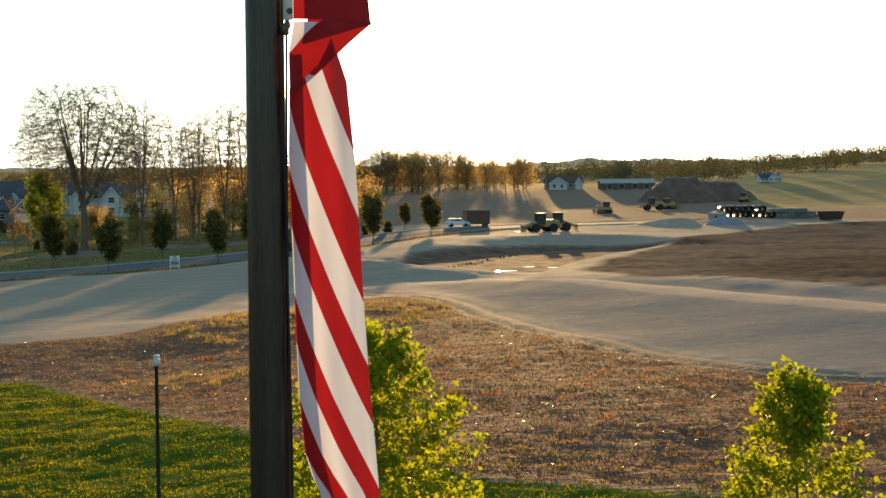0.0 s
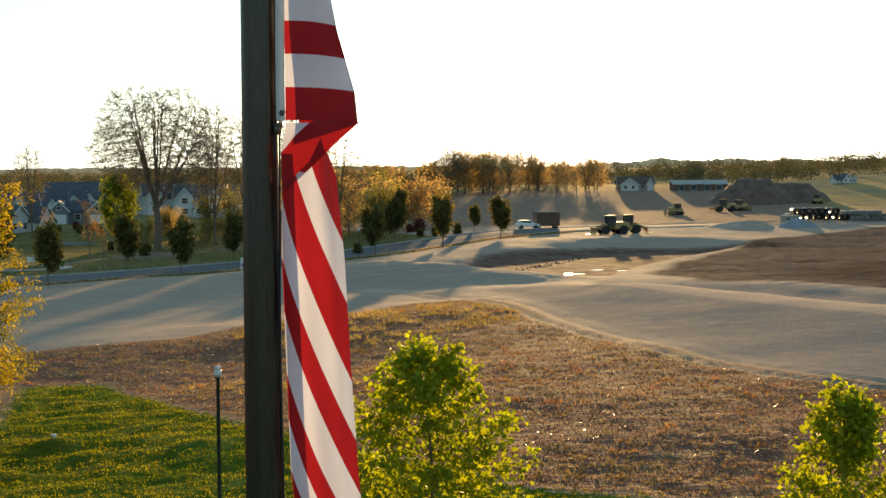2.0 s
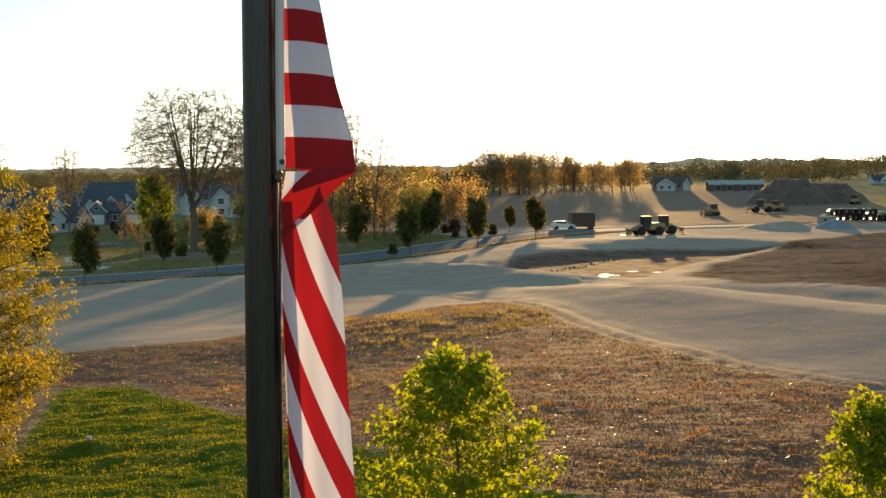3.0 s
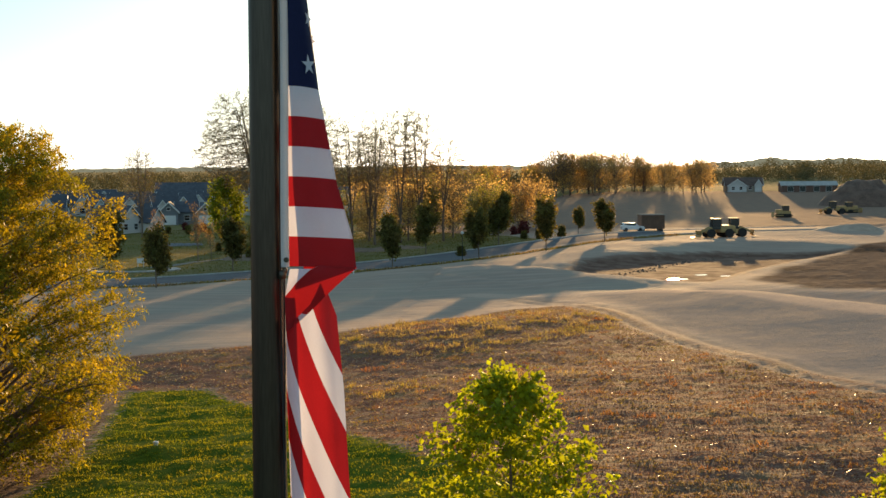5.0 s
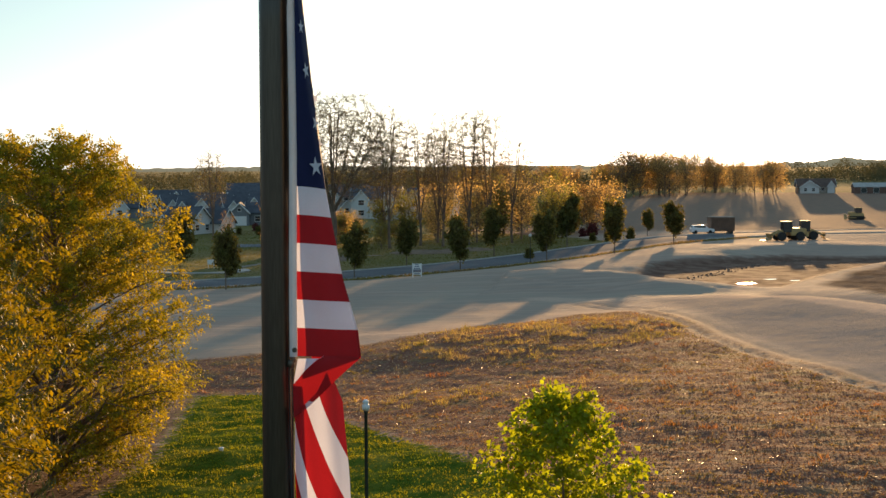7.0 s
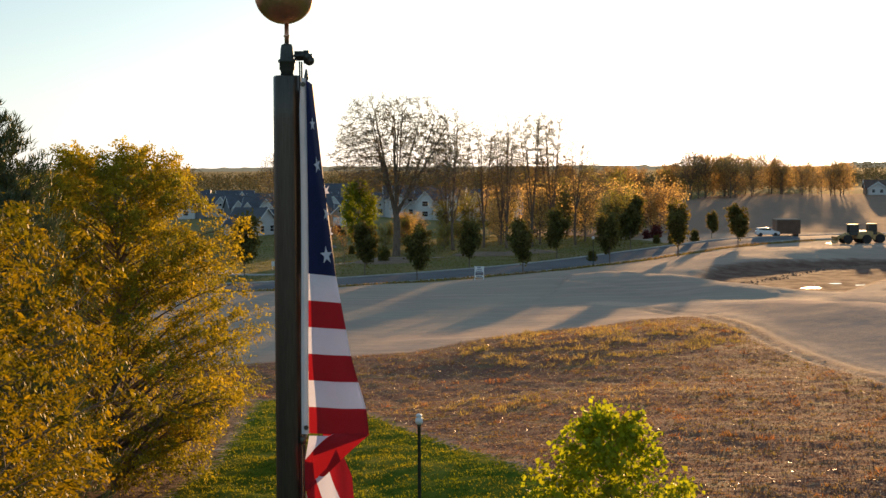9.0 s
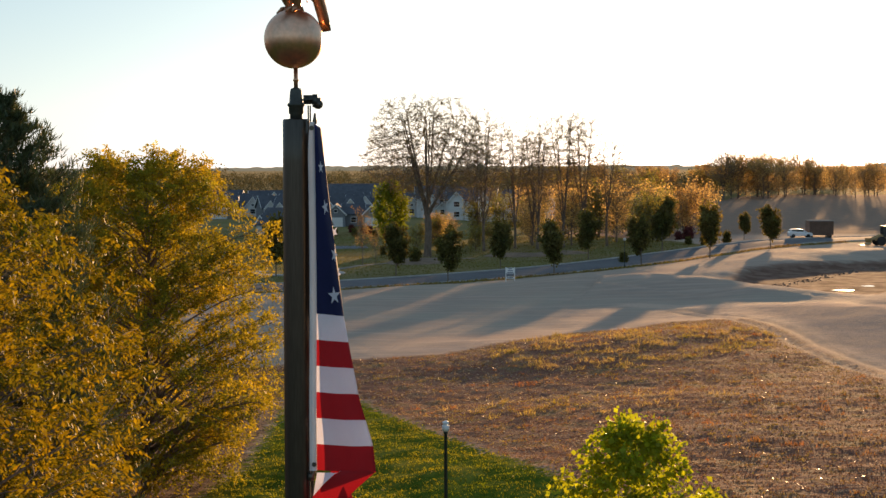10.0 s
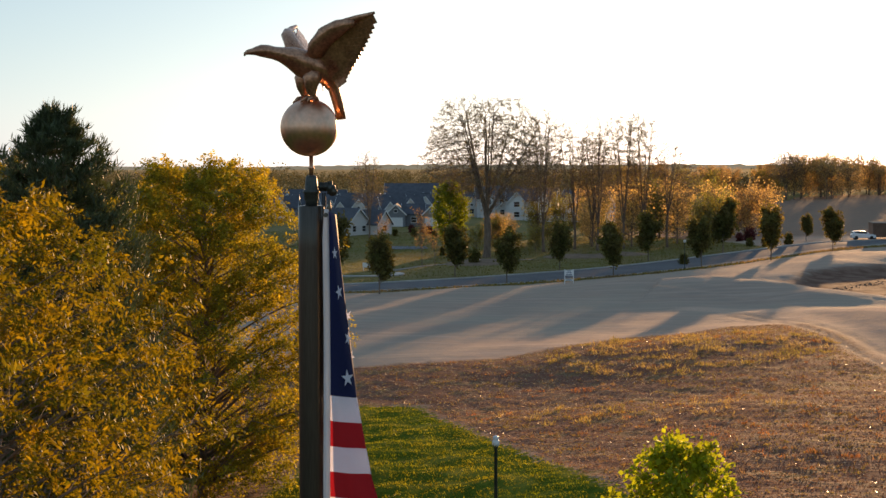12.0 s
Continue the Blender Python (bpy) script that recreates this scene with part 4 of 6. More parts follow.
def strip(name, offsets, heights, mat, close=False):
    """A strip along the street through points (offset from its middle, height over its bed)."""
    vs = []
    for p, s in zip(line, side):
        z0 = float(bare_land(p[0], p[1])) - 0.1
        vs += [(p[0] + s[0] * o, p[1] + s[1] * o, z0 + h) for o, h in zip(offsets, heights)]
    n = len(offsets)
    fs = [(i * n + j, i * n + j + 1, (i + 1) * n + j + 1, (i + 1) * n + j)[::-1] for i in range(len(line) - 1) for j in range(n - 1)]
    return raw(name, vs, fs, mat)


H = ROAD_HALF
tagged(strip("road", np.linspace(-H, H, 7), [0.03, 0.09, 0.13, 0.15, 0.13, 0.09, 0.03], ASPHALT), "grey asphalt street curving past the site", "road", kind="structure")
for o in (-1, 1):
    tagged(strip("kerb", [o * (H - 0.02), o * (H + 0.0), o * (H + 0.03), o * (H + 0.32), o * (H + 0.36)][::o], [0.0, 0.17, 0.19, 0.19, -0.1][::o], CONCRETE), "pale concrete kerb along the street", "kerb", kind="structure")


def lamp_post(name, height, globe, label):
    ob = new(name)
    bm = bmesh.new()
    turned(bm, [(0.11, -0.2), (0.11, 0.35), (0.075, 0.45), (0.055, 0.6), (0.045, height - 0.35), (0.06, height - 0.33), (0.06, height - 0.28)], 14)
    part("post", bm, BLACK_METAL, ob, smooth_faces=True)
    bm = bmesh.new()
    if globe:
        bmesh.ops.create_uvsphere(bm, u_segments=20, v_segments=12, radius=0.24, matrix=Matrix.Translation((0, 0, height - 0.06)))
    else:
        turned(bm, [(0.07, height - 0.29), (0.10, height - 0.25), (0.10, height - 0.13), (0.065, height - 0.11), (0.085, height - 0.08), (0.085, height - 0.03), (0.03, height)], 16)
    part("lantern", bm, GLOBE if globe else WHITE_PAINT, ob, "milky globe" if globe else "small white lamp head", smooth_faces=True)
    return tagged(ob, label, "lamp post")


lamp_post("lamp_post", 5.0, False, "slim black lamp post with small white head on the lawn").matrix_world = pose(-6.57, 32.6, -0.30)
lamp_post("street_lamp", 4.5, True, "black street lamp with a white globe beside the street").matrix_world = pose(-23.1, 231.7, ground_z(-23.1, 231.7))

sign = tagged(base("yard_sign", -33.6, 190.5, ground_z(-33.6, 190.5), 12), "white two-post yard sign with dark print on the bank", "sign")
bm = bmesh.new()
box(bm, -0.62, -0.52, -0.05, 0.05, -0.3, 1.85, 0.01)
part("post", bm, WHITE_PAINT, sign)
bm = bmesh.new()
box(bm, 0.52, 0.62, -0.05, 0.05, -0.3, 1.85, 0.01)
part("post", bm, WHITE_PAINT, sign)
for z0, z1, rows in ((1.05, 1.78, 3), (0.35, 0.62, 1)):
    bm = bmesh.new()
    box(bm, -0.52, 0.52, -0.03, 0.03, z0, z1, 0.01)
    board = part("board", bm, WHITE_PAINT, sign)
    for k in range(rows):
        z = z0 + (z1 - z0) * (k + 0.5) / rows
        bm = bmesh.new()
        box(bm, -0.4 + 0.06 * k, 0.4 - 0.09 * k, -0.036, -0.031, z - 0.05, z + 0.05)
        part("print_bar", bm, BARS, board)

# ---- trees along the street and behind it ----
STREET_FORM = dict(step=0.4, bend=0.07, rise=(0.0, 0.07, 0.04), levels=2, kids=(24, 9), spread=(42, 40), ratio=(0.40, 0.5), girth=0.5, thin=0.012, trunk=0.82)
STREET_FORM["from"] = (0.26, 0.2)


def clump_leaves(per_tip, size, scatter):
    def fn(tips, r):
        at = np.array([tuple(p) for p, w, l in tips]).repeat(per_tip, 0)
        n = len(at)
        at = at + r.normal(0, scatter, (n, 3))
        s = size * r.uniform(0.6, 1.3, n)
        return blades(at, r.normal(0, 1, (n, 3)), s, s * 0.8, r, 0.1)
    return fn


street_trees = [grown_tree("street_tree", sd, 6.3, 0.09, dict(STREET_FORM, spread=(sp, 40)), clump_leaves(5, 0.36, 0.21), STREET, "small dark street tree with an upright oval crown", group="street trees") for sd, sp in ((41, 34), (42, 38), (43, 35))]
SPOTS = [(-55.7, 178.4, 1.05), (-54.8, 212.7, 1.1), (-44.5, 201.9, 1.05), (-42.4, 230.0, 1.05), (-32.2, 218.9, 1.12), (-31.5, 252.7, 1.15), (-20.8, 234.7, 1.1), (-20.3, 267.9, 1.35), (-10.7, 244.3, 1.2), (-7.0, 298, 0.72), (-1.5, 264.5, 1.05), (-72.3, 209.4, 1.25)]
for k, (x, y, s) in enumerate(SPOTS):
    tree = street_trees[k] if k < 3 else copy_thing(street_trees[k % 3], Matrix())
    set_tree(tree, x, y, 77 * k % 360, s)
shrub = grown_tree("shrub", 61, 2.6, 0.07, dict(STREET_FORM, kids=(18, 8), spread=(50, 45), trunk=0.6, last=3, **{"from": (0.03, 0.1)}), clump_leaves(4, 0.27, 0.2), STREET, "dense dark shrub in a mulch bed", category="shrub", group="shrubs")
for k, (x, y, s) in enumerate([(-59.3, 242.3, 1.3), (-24.6, 243.5, 0.9), (-64, 262, 0.7), (-70, 262, 0.8), (-14, 286, 0.9), (-17, 288, 0.8), (-10, 291, 1.1), (-96, 318, 0.8), (-91, 316, 0.9), (-87, 318, 0.7)]):
    set_tree(shrub if k == 0 else copy_thing(shrub, Matrix()), x, y, 50 * k, s)


def reaching_tree(name, seed, fork, girth, lobes, count, label, step=0.55, reach=5.0, kill=0.8, shoots=4, long=1.0, leafy=0.0, limbs=13, group="bare trees"):
    """A bare tree whose limbs grow from the trunk towards points all through its crown. lobes: centre x, y, z, half width, half height, share."""
    r = np.random.default_rng(seed)
    goals = []
    for cx, cy, cz, wide, high, share in lobes:
        d = r.normal(0, 1, (int(count * share), 3))
        d = d / np.linalg.norm(d, axis=1, keepdims=True) * r.uniform(0.02, 1, (len(d), 1)) ** 0.34
        d *= 1 + 0.10 * np.sin(5 * d[:, :1] + 4 * d[:, 1:2] + seed) * np.sign(d[:, 2:])
        goals.append(d * (wide, wide, high) + (cx, cy, cz))
    goals = np.concatenate(goals)
    goals = goals[goals[:, 2] > fork * 0.8 + 0.62 * np.hypot(goals[:, 0], goals[:, 1])]
    n0 = int(fork / step)
    nodes = [np.array([0.10 * math.sin(k * 0.35 + seed), 0.10 * math.cos(k * 0.3), -0.3 + (fork + 0.3) * k / n0]) for k in range(n0 + 1)]
    parent = [-1] + list(range(n0))
    cx, cy, cz, wide, high, share = lobes[0]
    reachers = []
    for i in range(limbs):
        az = 2.39996 * i + r.normal(0, 0.2)
        out = wide * (0.12 + 0.66 * ((i * 0.618) % 1.0)) * r.uniform(0.9, 1.1)
        root = int(n0 * (0.66 + 0.34 * i / limbs))
        p0 = nodes[root]
        p2 = np.array([cx + out * math.cos(az), cy + out * math.sin(az), cz + high * (0.80 * math.sqrt(max(0.05, 1 - (out / wide) ** 2)) - 0.1)])
        p1 = p0 + (p2 - p0) * (0.42, 0.42, 0.36)
        m = max(4, int(np.linalg.norm(p2 - p0) / step))
        last = root
        for q in range(1, m + 1):
            u = q / m
            nodes.append(p0 * (1 - u) ** 2 + p1 * 2 * u * (1 - u) + p2 * u * u + r.normal(0, 0.05, 3))
            parent.append(last)
            last = len(nodes) - 1
            if u > 0.3:
                reachers.append(last)
    dist = np.full(len(goals), 1e9)
    near = np.zeros(len(goals), dtype=int)

    def meet(k):
        nonlocal dist, near
        d = np.linalg.norm(goals - nodes[k], axis=1)
        better = d < dist
        dist, near = np.where(better, d, dist), np.where(better, k, near)
    for k in reachers:
        meet(k)
    kids = {}
    for turn in range(120):
        live = dist < (reach if turn > 14 else 40)
        if not live.any():
            break
        pull = {}
        for g in np.nonzero(live)[0]:
            w = goals[g] - nodes[near[g]]
            pull.setdefault(int(near[g]), []).append(w / (np.linalg.norm(w) + 1e-6))
        grown = []
        for k, ws in pull.items():
            if kids.get(k, 0) > 2:
                continue
            p = parent[k]
            on = nodes[k] - nodes[p] if p >= 0 else np.array([0, 0, 1.0])
            w = np.mean(ws, axis=0) + 0.6 * on / (np.linalg.norm(on) + 1e-6) + r.normal(0, 0.10, 3) + (0, 0, 0.05)
            nodes.append(nodes[k] + step * w / np.linalg.norm(w))
            parent.append(k)
            kids[k] = kids.get(k, 0) + 1
            grown.append(len(nodes) - 1)
        if not grown:
            break
        for k in grown:
            meet(k)
        keep = dist > kill
        goals, dist, near = goals[keep], dist[keep], near[keep]
    n = len(nodes)
    flow = np.zeros(n)
    ends = np.ones(n, dtype=bool)
    for k in range(n - 1, 0, -1):
        if ends[k]:
            flow[k] = 1.0
        flow[parent[k]] += flow[k]
        ends[parent[k]] = False
    thick = girth * (np.maximum(flow, 1) / flow[0]) ** 0.46
    thick = np.maximum(thick, 0.032)
    thick[:4] *= (1.35, 1.2, 1.1, 1.04)
    best = {}
    for k in range(1, n):
        p = parent[k]
        if p not in best or flow[k] > flow[best[p]]:
            best[p] = k
    wood = [([], []), ([], []), ([], [])]
    tips = []
    for k in range(n):
        p = parent[k]
        if p >= 0 and best[p] == k:
            continue
        path, rad = ([Vector(nodes[p])], [min(thick[p], thick[k] * 1.15)]) if p >= 0 else ([], [])
        q = k
        while True:
            path.append(Vector(nodes[q]))
            rad.append(float(thick[q]))
            if q not in best:
                break
            q = best[q]
        if len(path) > 1:
            level = 0 if p < 0 else (1 if rad[1] > 0.06 else 2)
            tube(*wood[level], path, rad, (10, 6, 3)[level])
    small = np.array([k for k in range(1, n) if thick[k] < 0.045])
    at = np.array([nodes[k] for k in small]).repeat(shoots, 0)
    way = np.array([nodes[k] - nodes[parent[k]] for k in small]).repeat(shoots, 0) / step
    m = len(at)
    way = way * 0.7 + r.normal(0, 0.5, (m, 3)) + (0, 0, 0.12)
    twig = blades(at, way, long * r.uniform(0.5, 1.3, m), np.full(m, 0.065), r, 0.2)
    some = r.uniform(0, 1, m) < 0.5 + leafy
    bud = twig[some, 2]
    bud = np.concatenate([bud] + [twig[some, 2] * 0.4 + twig[some, 0] * 0.6 + r.normal(0, 0.08, (some.sum(), 3)) for _ in range(1 + int(4 * leafy))])
    size = r.uniform(0.12, 0.22, len(bud)) * (1 + leafy)
    ob = new(name)
    for (vs, fs), part_name, mat in zip(wood, ("trunk", "bough_work", "twig_work"), (BARK, BARK, TWIG)):
        made = raw(part_name, vs, fs, mat, ob, smooth_faces=True)
        if part_name != "trunk":
            tagged(made, kind="stuff")
    tagged(quads("shoot_work", twig, TWIG, ob), kind="stuff")
    quads("crown", blades(bud, r.normal(0, 1, (len(bud), 3)), size, size * 0.7, r), BUDS, ob)
    return tagged(ob, label, "tree", group)


bare = reaching_tree("bare_tree", 74, 9.6, 0.62, [(0, 0, 18.4, 11.6, 10.4, 0.75), (-6.5, 0, 15.5, 6.0, 7.0, 0.12), (6.0, 0, 17, 6.0, 8.0, 0.13)], 4300, "great bare spreading tree with fine budding twigs", kill=0.68)
set_tree(bare, -60.9, 258.8, 0, 1.0)
slims = [reaching_tree("bare_tree", sd, fork, 0.25, lobes, 1000, "tall slim bare tree with thin upswept limbs", leafy=0.1, limbs=7, shoots=3)
         for sd, fork, lobes in ((72, 6.5, [(0.5, 0, 17.5, 5.2, 8.6, 1.0)]), (75, 5.5, [(-1.2, 0, 17.5, 4.4, 8.4, 0.65), (2.6, 0.5, 16, 3.6, 7.4, 0.35)]), (78, 8.5, [(1.2, 0, 16.5, 4.4, 7.0, 0.6), (4.6, 0, 14.0, 4.0, 5.0, 0.4)]))]
for k, (x, y, turn, s, kind) in enumerate([(-53.6, 273, 0, 1.02, 0), (-49.2, 281, 0, 0.95, 1), (-32.8, 290, 0, 0.90, 2), (-44.6, 280, 120, 0.98, 1), (-40.3, 284, 40, 1.02, 0), (-37.0, 287, 200, 1.0, 0), (-47.6, 292, 90, 0.86, 0), (-57.5, 287, 20, 0.84, 1)]):
    set_tree(slims[kind] if k < 3 else copy_thing(slims[kind], Matrix()), x, y, turn, s)
set_tree(copy_thing(slims[0], Matrix()), -95.5, 298, 200, 0.72)

WOOD_FORM = dict(last=3, step=1.0, bend=0.09, rise=(0.0, 0.04, 0.02), levels=2, kids=(20, 8), spread=(55, 45), ratio=(0.46, 0.5), girth=0.5, thin=0.03, trunk=0.8)
WOOD_FORM["from"] = (0.10, 0.2)
HAZEL = material("pale_hazel_leaves", (0.60, 0.44, 0.22), rough=0.7, vary=0.35, scale=0.12, fine=1.5, second=(0.52, 0.40, 0.20), through=(0.8, (1.1, 0.97, 0.6)), random=0.4, spec=0.2)
woods = [grown_tree("woodland_tree", sd, 12.0, 0.2, dict(WOOD_FORM, kids=kids), clump_leaves(pt, 0.34, 0.55), mat, lab, TWIG, group="woodland trees")
         for sd, kids, pt, mat, lab in ((81, (22, 8), 7, AUTUMN, "woodland tree with thin russet leaves"), (82, (24, 8), 6, OLIVE, "woodland tree with olive green leaves"), (83, (24, 9), 3, HAZEL, "half-bare woodland tree with rusty leaves"))]
LIME = material("fresh_lime_leaves", (0.24, 0.30, 0.035), rough=0.6, vary=0.3, scale=0.3, fine=2, through=(0.6, (1.1, 1.0, 0.4)), random=0.35, spec=0.2)
OVAL = [(0.2, 1.2), (0.34, 2.9), (0.5, 3.8), (0.68, 3.9), (0.84, 3.1), (0.95, 1.9), (1.0, 0.6)]
lime = full_tree("lime_tree", 84, 13.2, OVAL, 0.2, 80, clump_leaves(5, 0.34, 0.28), LIME, "rounded fresh green tree beside the bare tree", low=1.2, droop=0.1, side=(6, 0.3))
set_tree(lime, -69.6, 266, 0)
spots = np.random.default_rng(5)
placed = 0
while placed < 94:
    k = placed
    if k < 32:      # thicket behind the bare trees
        x, y = spots.uniform(-60, -10), spots.uniform(286, 350)
        s = spots.uniform(0.6, 1.05)
        if x > -22 and y < 318:
            continue
    elif k < 62:    # wood beyond the bare ground
        x, y = spots.uniform(-21, 34), spots.uniform(546, 590)
        s = spots.uniform(1.08, 1.32) if x < 6 else spots.uniform(0.8, 1.05)
    elif k >= 86:  # low growth round the great bare tree
        x, y = spots.uniform(-70, -54), spots.uniform(272, 300)
        s = spots.uniform(0.32, 0.52)
    else:           # its lower edge towards the street
        x, y = spots.uniform(-95, -18), spots.uniform(585, 650)
        s = spots.uniform(0.75, 1.0)
    set_tree(woods[k] if k < 3 else copy_thing(woods[2 if 32 <= k < 62 else int(spots.integers(3))], Matrix()), x, y, spots.uniform(0, 360), s)
    placed += 1
set_tree(copy_thing(bare, Matrix()), -22.3, 552, 30, 0.60)


def canopy(name, areas, mat, label, seed):
    """Woods far off: crowns of many leaf clumps over the land. areas: x0, x1, y0, y1, trees, height."""
    r = np.random.default_rng(seed)
    out = []
    for x0, x1, y0, y1, count, high in areas:
        cx, cy = r.uniform(x0, x1, count), r.uniform(y0, y1, count)
        cz = land(cx, cy)
        hh = high * r.uniform(0.65, 1.15, count)
        for x, y, z, h in zip(cx, cy, cz, hh):
            n = 230
            d = r.normal(0, 1, (n, 3))
            d /= np.linalg.norm(d, axis=1, keepdims=True)
            d *= r.uniform(0.3, 1.0, (n, 1)) ** 0.4 * (1 + 0.2 * np.sin(3 * d[:, :1] * 4 + h))
            at = np.array([x, y, z + h * 0.48]) + d * np.array([h * 0.52, h * 0.52, h * 0.48])
            s = r.uniform(0.4, 0.95, n) * h / 11
            out.append(blades(at, r.normal(0, 1, (n, 3)), s, s * 1.05, r, 0.1))
    return tagged(quads(name, np.concatenate(out), mat), label, "woods", kind="stuff")


DARKWOOD = material("dark_far_leaves", (0.12, 0.115, 0.06), rough=0.8, vary=0.4, scale=0.02, fine=0.3, second=(0.15, 0.128, 0.066), through=(0.22, (1.1, 1.0, 0.6)), random=0.22, spec=0.1)
canopy("far_woods", [(95, 330, 640, 760, 190, 9), (60, 360, 800, 1000, 220, 10), (-20, 110, 780, 900, 120, 7), (190, 340, 560, 640, 60, 9)], DARKWOOD, "dark mixed woods on the far hillside", 91)
canopy("far_woods", [(-360, -60, 570, 680, 230, 7), (-520, -60, 700, 900, 260, 7), (-60, 20, 600, 720, 80, 9), (-260, -100, 505, 560, 50, 11), (-120, -60, 480, 540, 26, 10)], DARKWOOD, "olive woods behind the housing estate", 92)


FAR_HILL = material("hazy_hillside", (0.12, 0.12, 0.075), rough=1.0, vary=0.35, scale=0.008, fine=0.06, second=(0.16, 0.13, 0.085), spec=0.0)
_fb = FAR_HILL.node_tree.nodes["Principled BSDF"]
_fb.inputs["Emission Color"].default_value, _fb.inputs["Emission Strength"].default_value = (0.62, 0.50, 0.36, 1), 0.16     # emission painted on as haze: air light over two kilometres


def hill(name, x0, x1, y, top, seed, label):
    """A wooded ridge on the skyline, with depth and an uneven crest."""
    xs = np.linspace(x0, x1, 260)
    fade = ease(xs, x0, x0 + 0.2 * (x1 - x0)) * (1 - ease(xs, x1 - 0.2 * (x1 - x0), x1))
    crest = land(xs, np.full(260, y)) + top * fade * (0.75 + 0.25 * ripple(xs, 0 * xs, 0.3 * (x1 - x0), seed)) + 1.1 * ripple(xs, 0 * xs, 22, seed + 1) + 0.8 * ripple(xs, 0 * xs, 9, seed + 2)
    low = land(xs, np.full(260, y)) - 6
    vs = []
    for k, (dy, f) in enumerate(((-120, 0.0), (-60, 0.55), (0, 1.0), (140, 0.0))):
        vs += [(x, y + dy, a + (b - a) * f) for x, a, b in zip(xs, low, crest)]
    fs = [(r * 260 + i, r * 260 + i + 1, (r + 1) * 260 + i + 1, (r + 1) * 260 + i) for r in range(3) for i in range(259)]
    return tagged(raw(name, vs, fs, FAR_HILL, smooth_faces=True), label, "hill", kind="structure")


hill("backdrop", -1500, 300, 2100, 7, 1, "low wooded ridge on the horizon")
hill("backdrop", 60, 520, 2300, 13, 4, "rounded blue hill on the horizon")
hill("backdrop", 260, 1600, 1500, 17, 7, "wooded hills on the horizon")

# ---- housing estate ----
SHINGLE = material("dark_roof_shingles", (0.082, 0.088, 0.105), rough=0.9, vary=0.3, scale=0.6, fine=6)
SIDING = material("white_siding", (0.62, 0.61, 0.59), rough=0.7, vary=0.1, scale=0.5, fine=7, stretch=(0.2, 0.2, 4))
TAN = material("tan_siding", (0.36, 0.31, 0.25), rough=0.7, vary=0.15, scale=0.5, fine=7, stretch=(0.2, 0.2, 4))
GREYSIDE = material("slate_siding", (0.21, 0.22, 0.24), rough=0.7, vary=0.15, scale=0.5, fine=7, stretch=(0.2, 0.2, 4))
TRIM = material("white_trim", (0.72, 0.72, 0.70), rough=0.6, vary=0.05)
PANE = material("window_pane", (0.02, 0.025, 0.03), rough=0.08, vary=0.1, spec=0.8)


def gabled(ob, x0, x1, y0, y1, high, rise, wall_mat, along_x, name="wall", roof_mat=None):
    """A wing: wall body with gables, two roof slabs with eaves, and gable trim."""
    bm = bmesh.new()
    if along_x:
        prof = [(y0, -0.4), (y1, -0.4), (y1, high), ((y0 + y1) / 2, high + rise), (y0, high)]
        ends = [[bm.verts.new((x, p[0], p[1])) for p in prof] for x in (x0, x1)]
    else:
        prof = [(x0, -0.4), (x1, -0.4), (x1, high), ((x0 + x1) / 2, high + rise), (x0, high)]
        ends = [[bm.verts.new((p[0], y, p[1])) for p in prof] for y in (y0, y1)]
    for k in range(5):
        bm.faces.new((ends[0][k], ends[0][(k + 1) % 5], ends[1][(k + 1) % 5], ends[1][k]))
    bm.faces.new(ends[0])
    bm.faces.new(ends[1])
    bmesh.ops.recalc_face_normals(bm, faces=bm.faces)
    part(name, bm, wall_mat, ob)
    e = 0.45
    for s in (-1, 1):
        bm = bmesh.new()
        if along_x:
            c, half = (y0 + y1) / 2, (y1 - y0) / 2
        else:
            c, half = (x0 + x1) / 2, (x1 - x0) / 2
        drop = rise / half * e
        quad = []
        for a in ((x0 if along_x else y0) - e, (x1 if along_x else y1) + e):
            for q, z in ((c + s * (half + e), high - drop + 0.05), (c, high + rise + 0.05)):
                for t in (0, 0.22):
                    quad.append(bm.verts.new((a, q, z + t) if along_x else (q, a, z + t)))
        for f in ((0, 1, 3, 2), (4, 6, 7, 5), (0, 4, 5, 1), (2, 3, 7, 6), (1, 5, 7, 3), (0, 2, 6, 4)):
            bm.faces.new([quad[i] for i in f])
        bmesh.ops.recalc_face_normals(bm, faces=bm.faces)
        part("roof", bm, roof_mat or SHINGLE, ob, "dark shingle roof")
        for a, dirn in (((x0 if along_x else y0) - e, -1), ((x1 if along_x else y1) + e, 1)):
            bm = bmesh.new()
            b0, b1 = sorted((a, a + 0.06 * dirn))
            vs = []
            for q, z in ((c + s * (half + e), high - drop), (c, high + rise)):
                for t in (-0.1, 0.26):
                    for bb in (b0, b1):
                        vs.append(bm.verts.new((bb, q, z + t) if along_x else (q, bb, z + t)))
            for f in ((0, 1, 3, 2), (4, 6, 7, 5), (0, 4, 5, 1), (2, 3, 7, 6), (0, 2, 6, 4), (1, 5, 7, 3)):
                bm.faces.new([vs[i] for i in f])
            bmesh.ops.recalc_face_normals(bm, faces=bm.faces)
            part("trim", bm, TRIM, ob, "white gable trim")


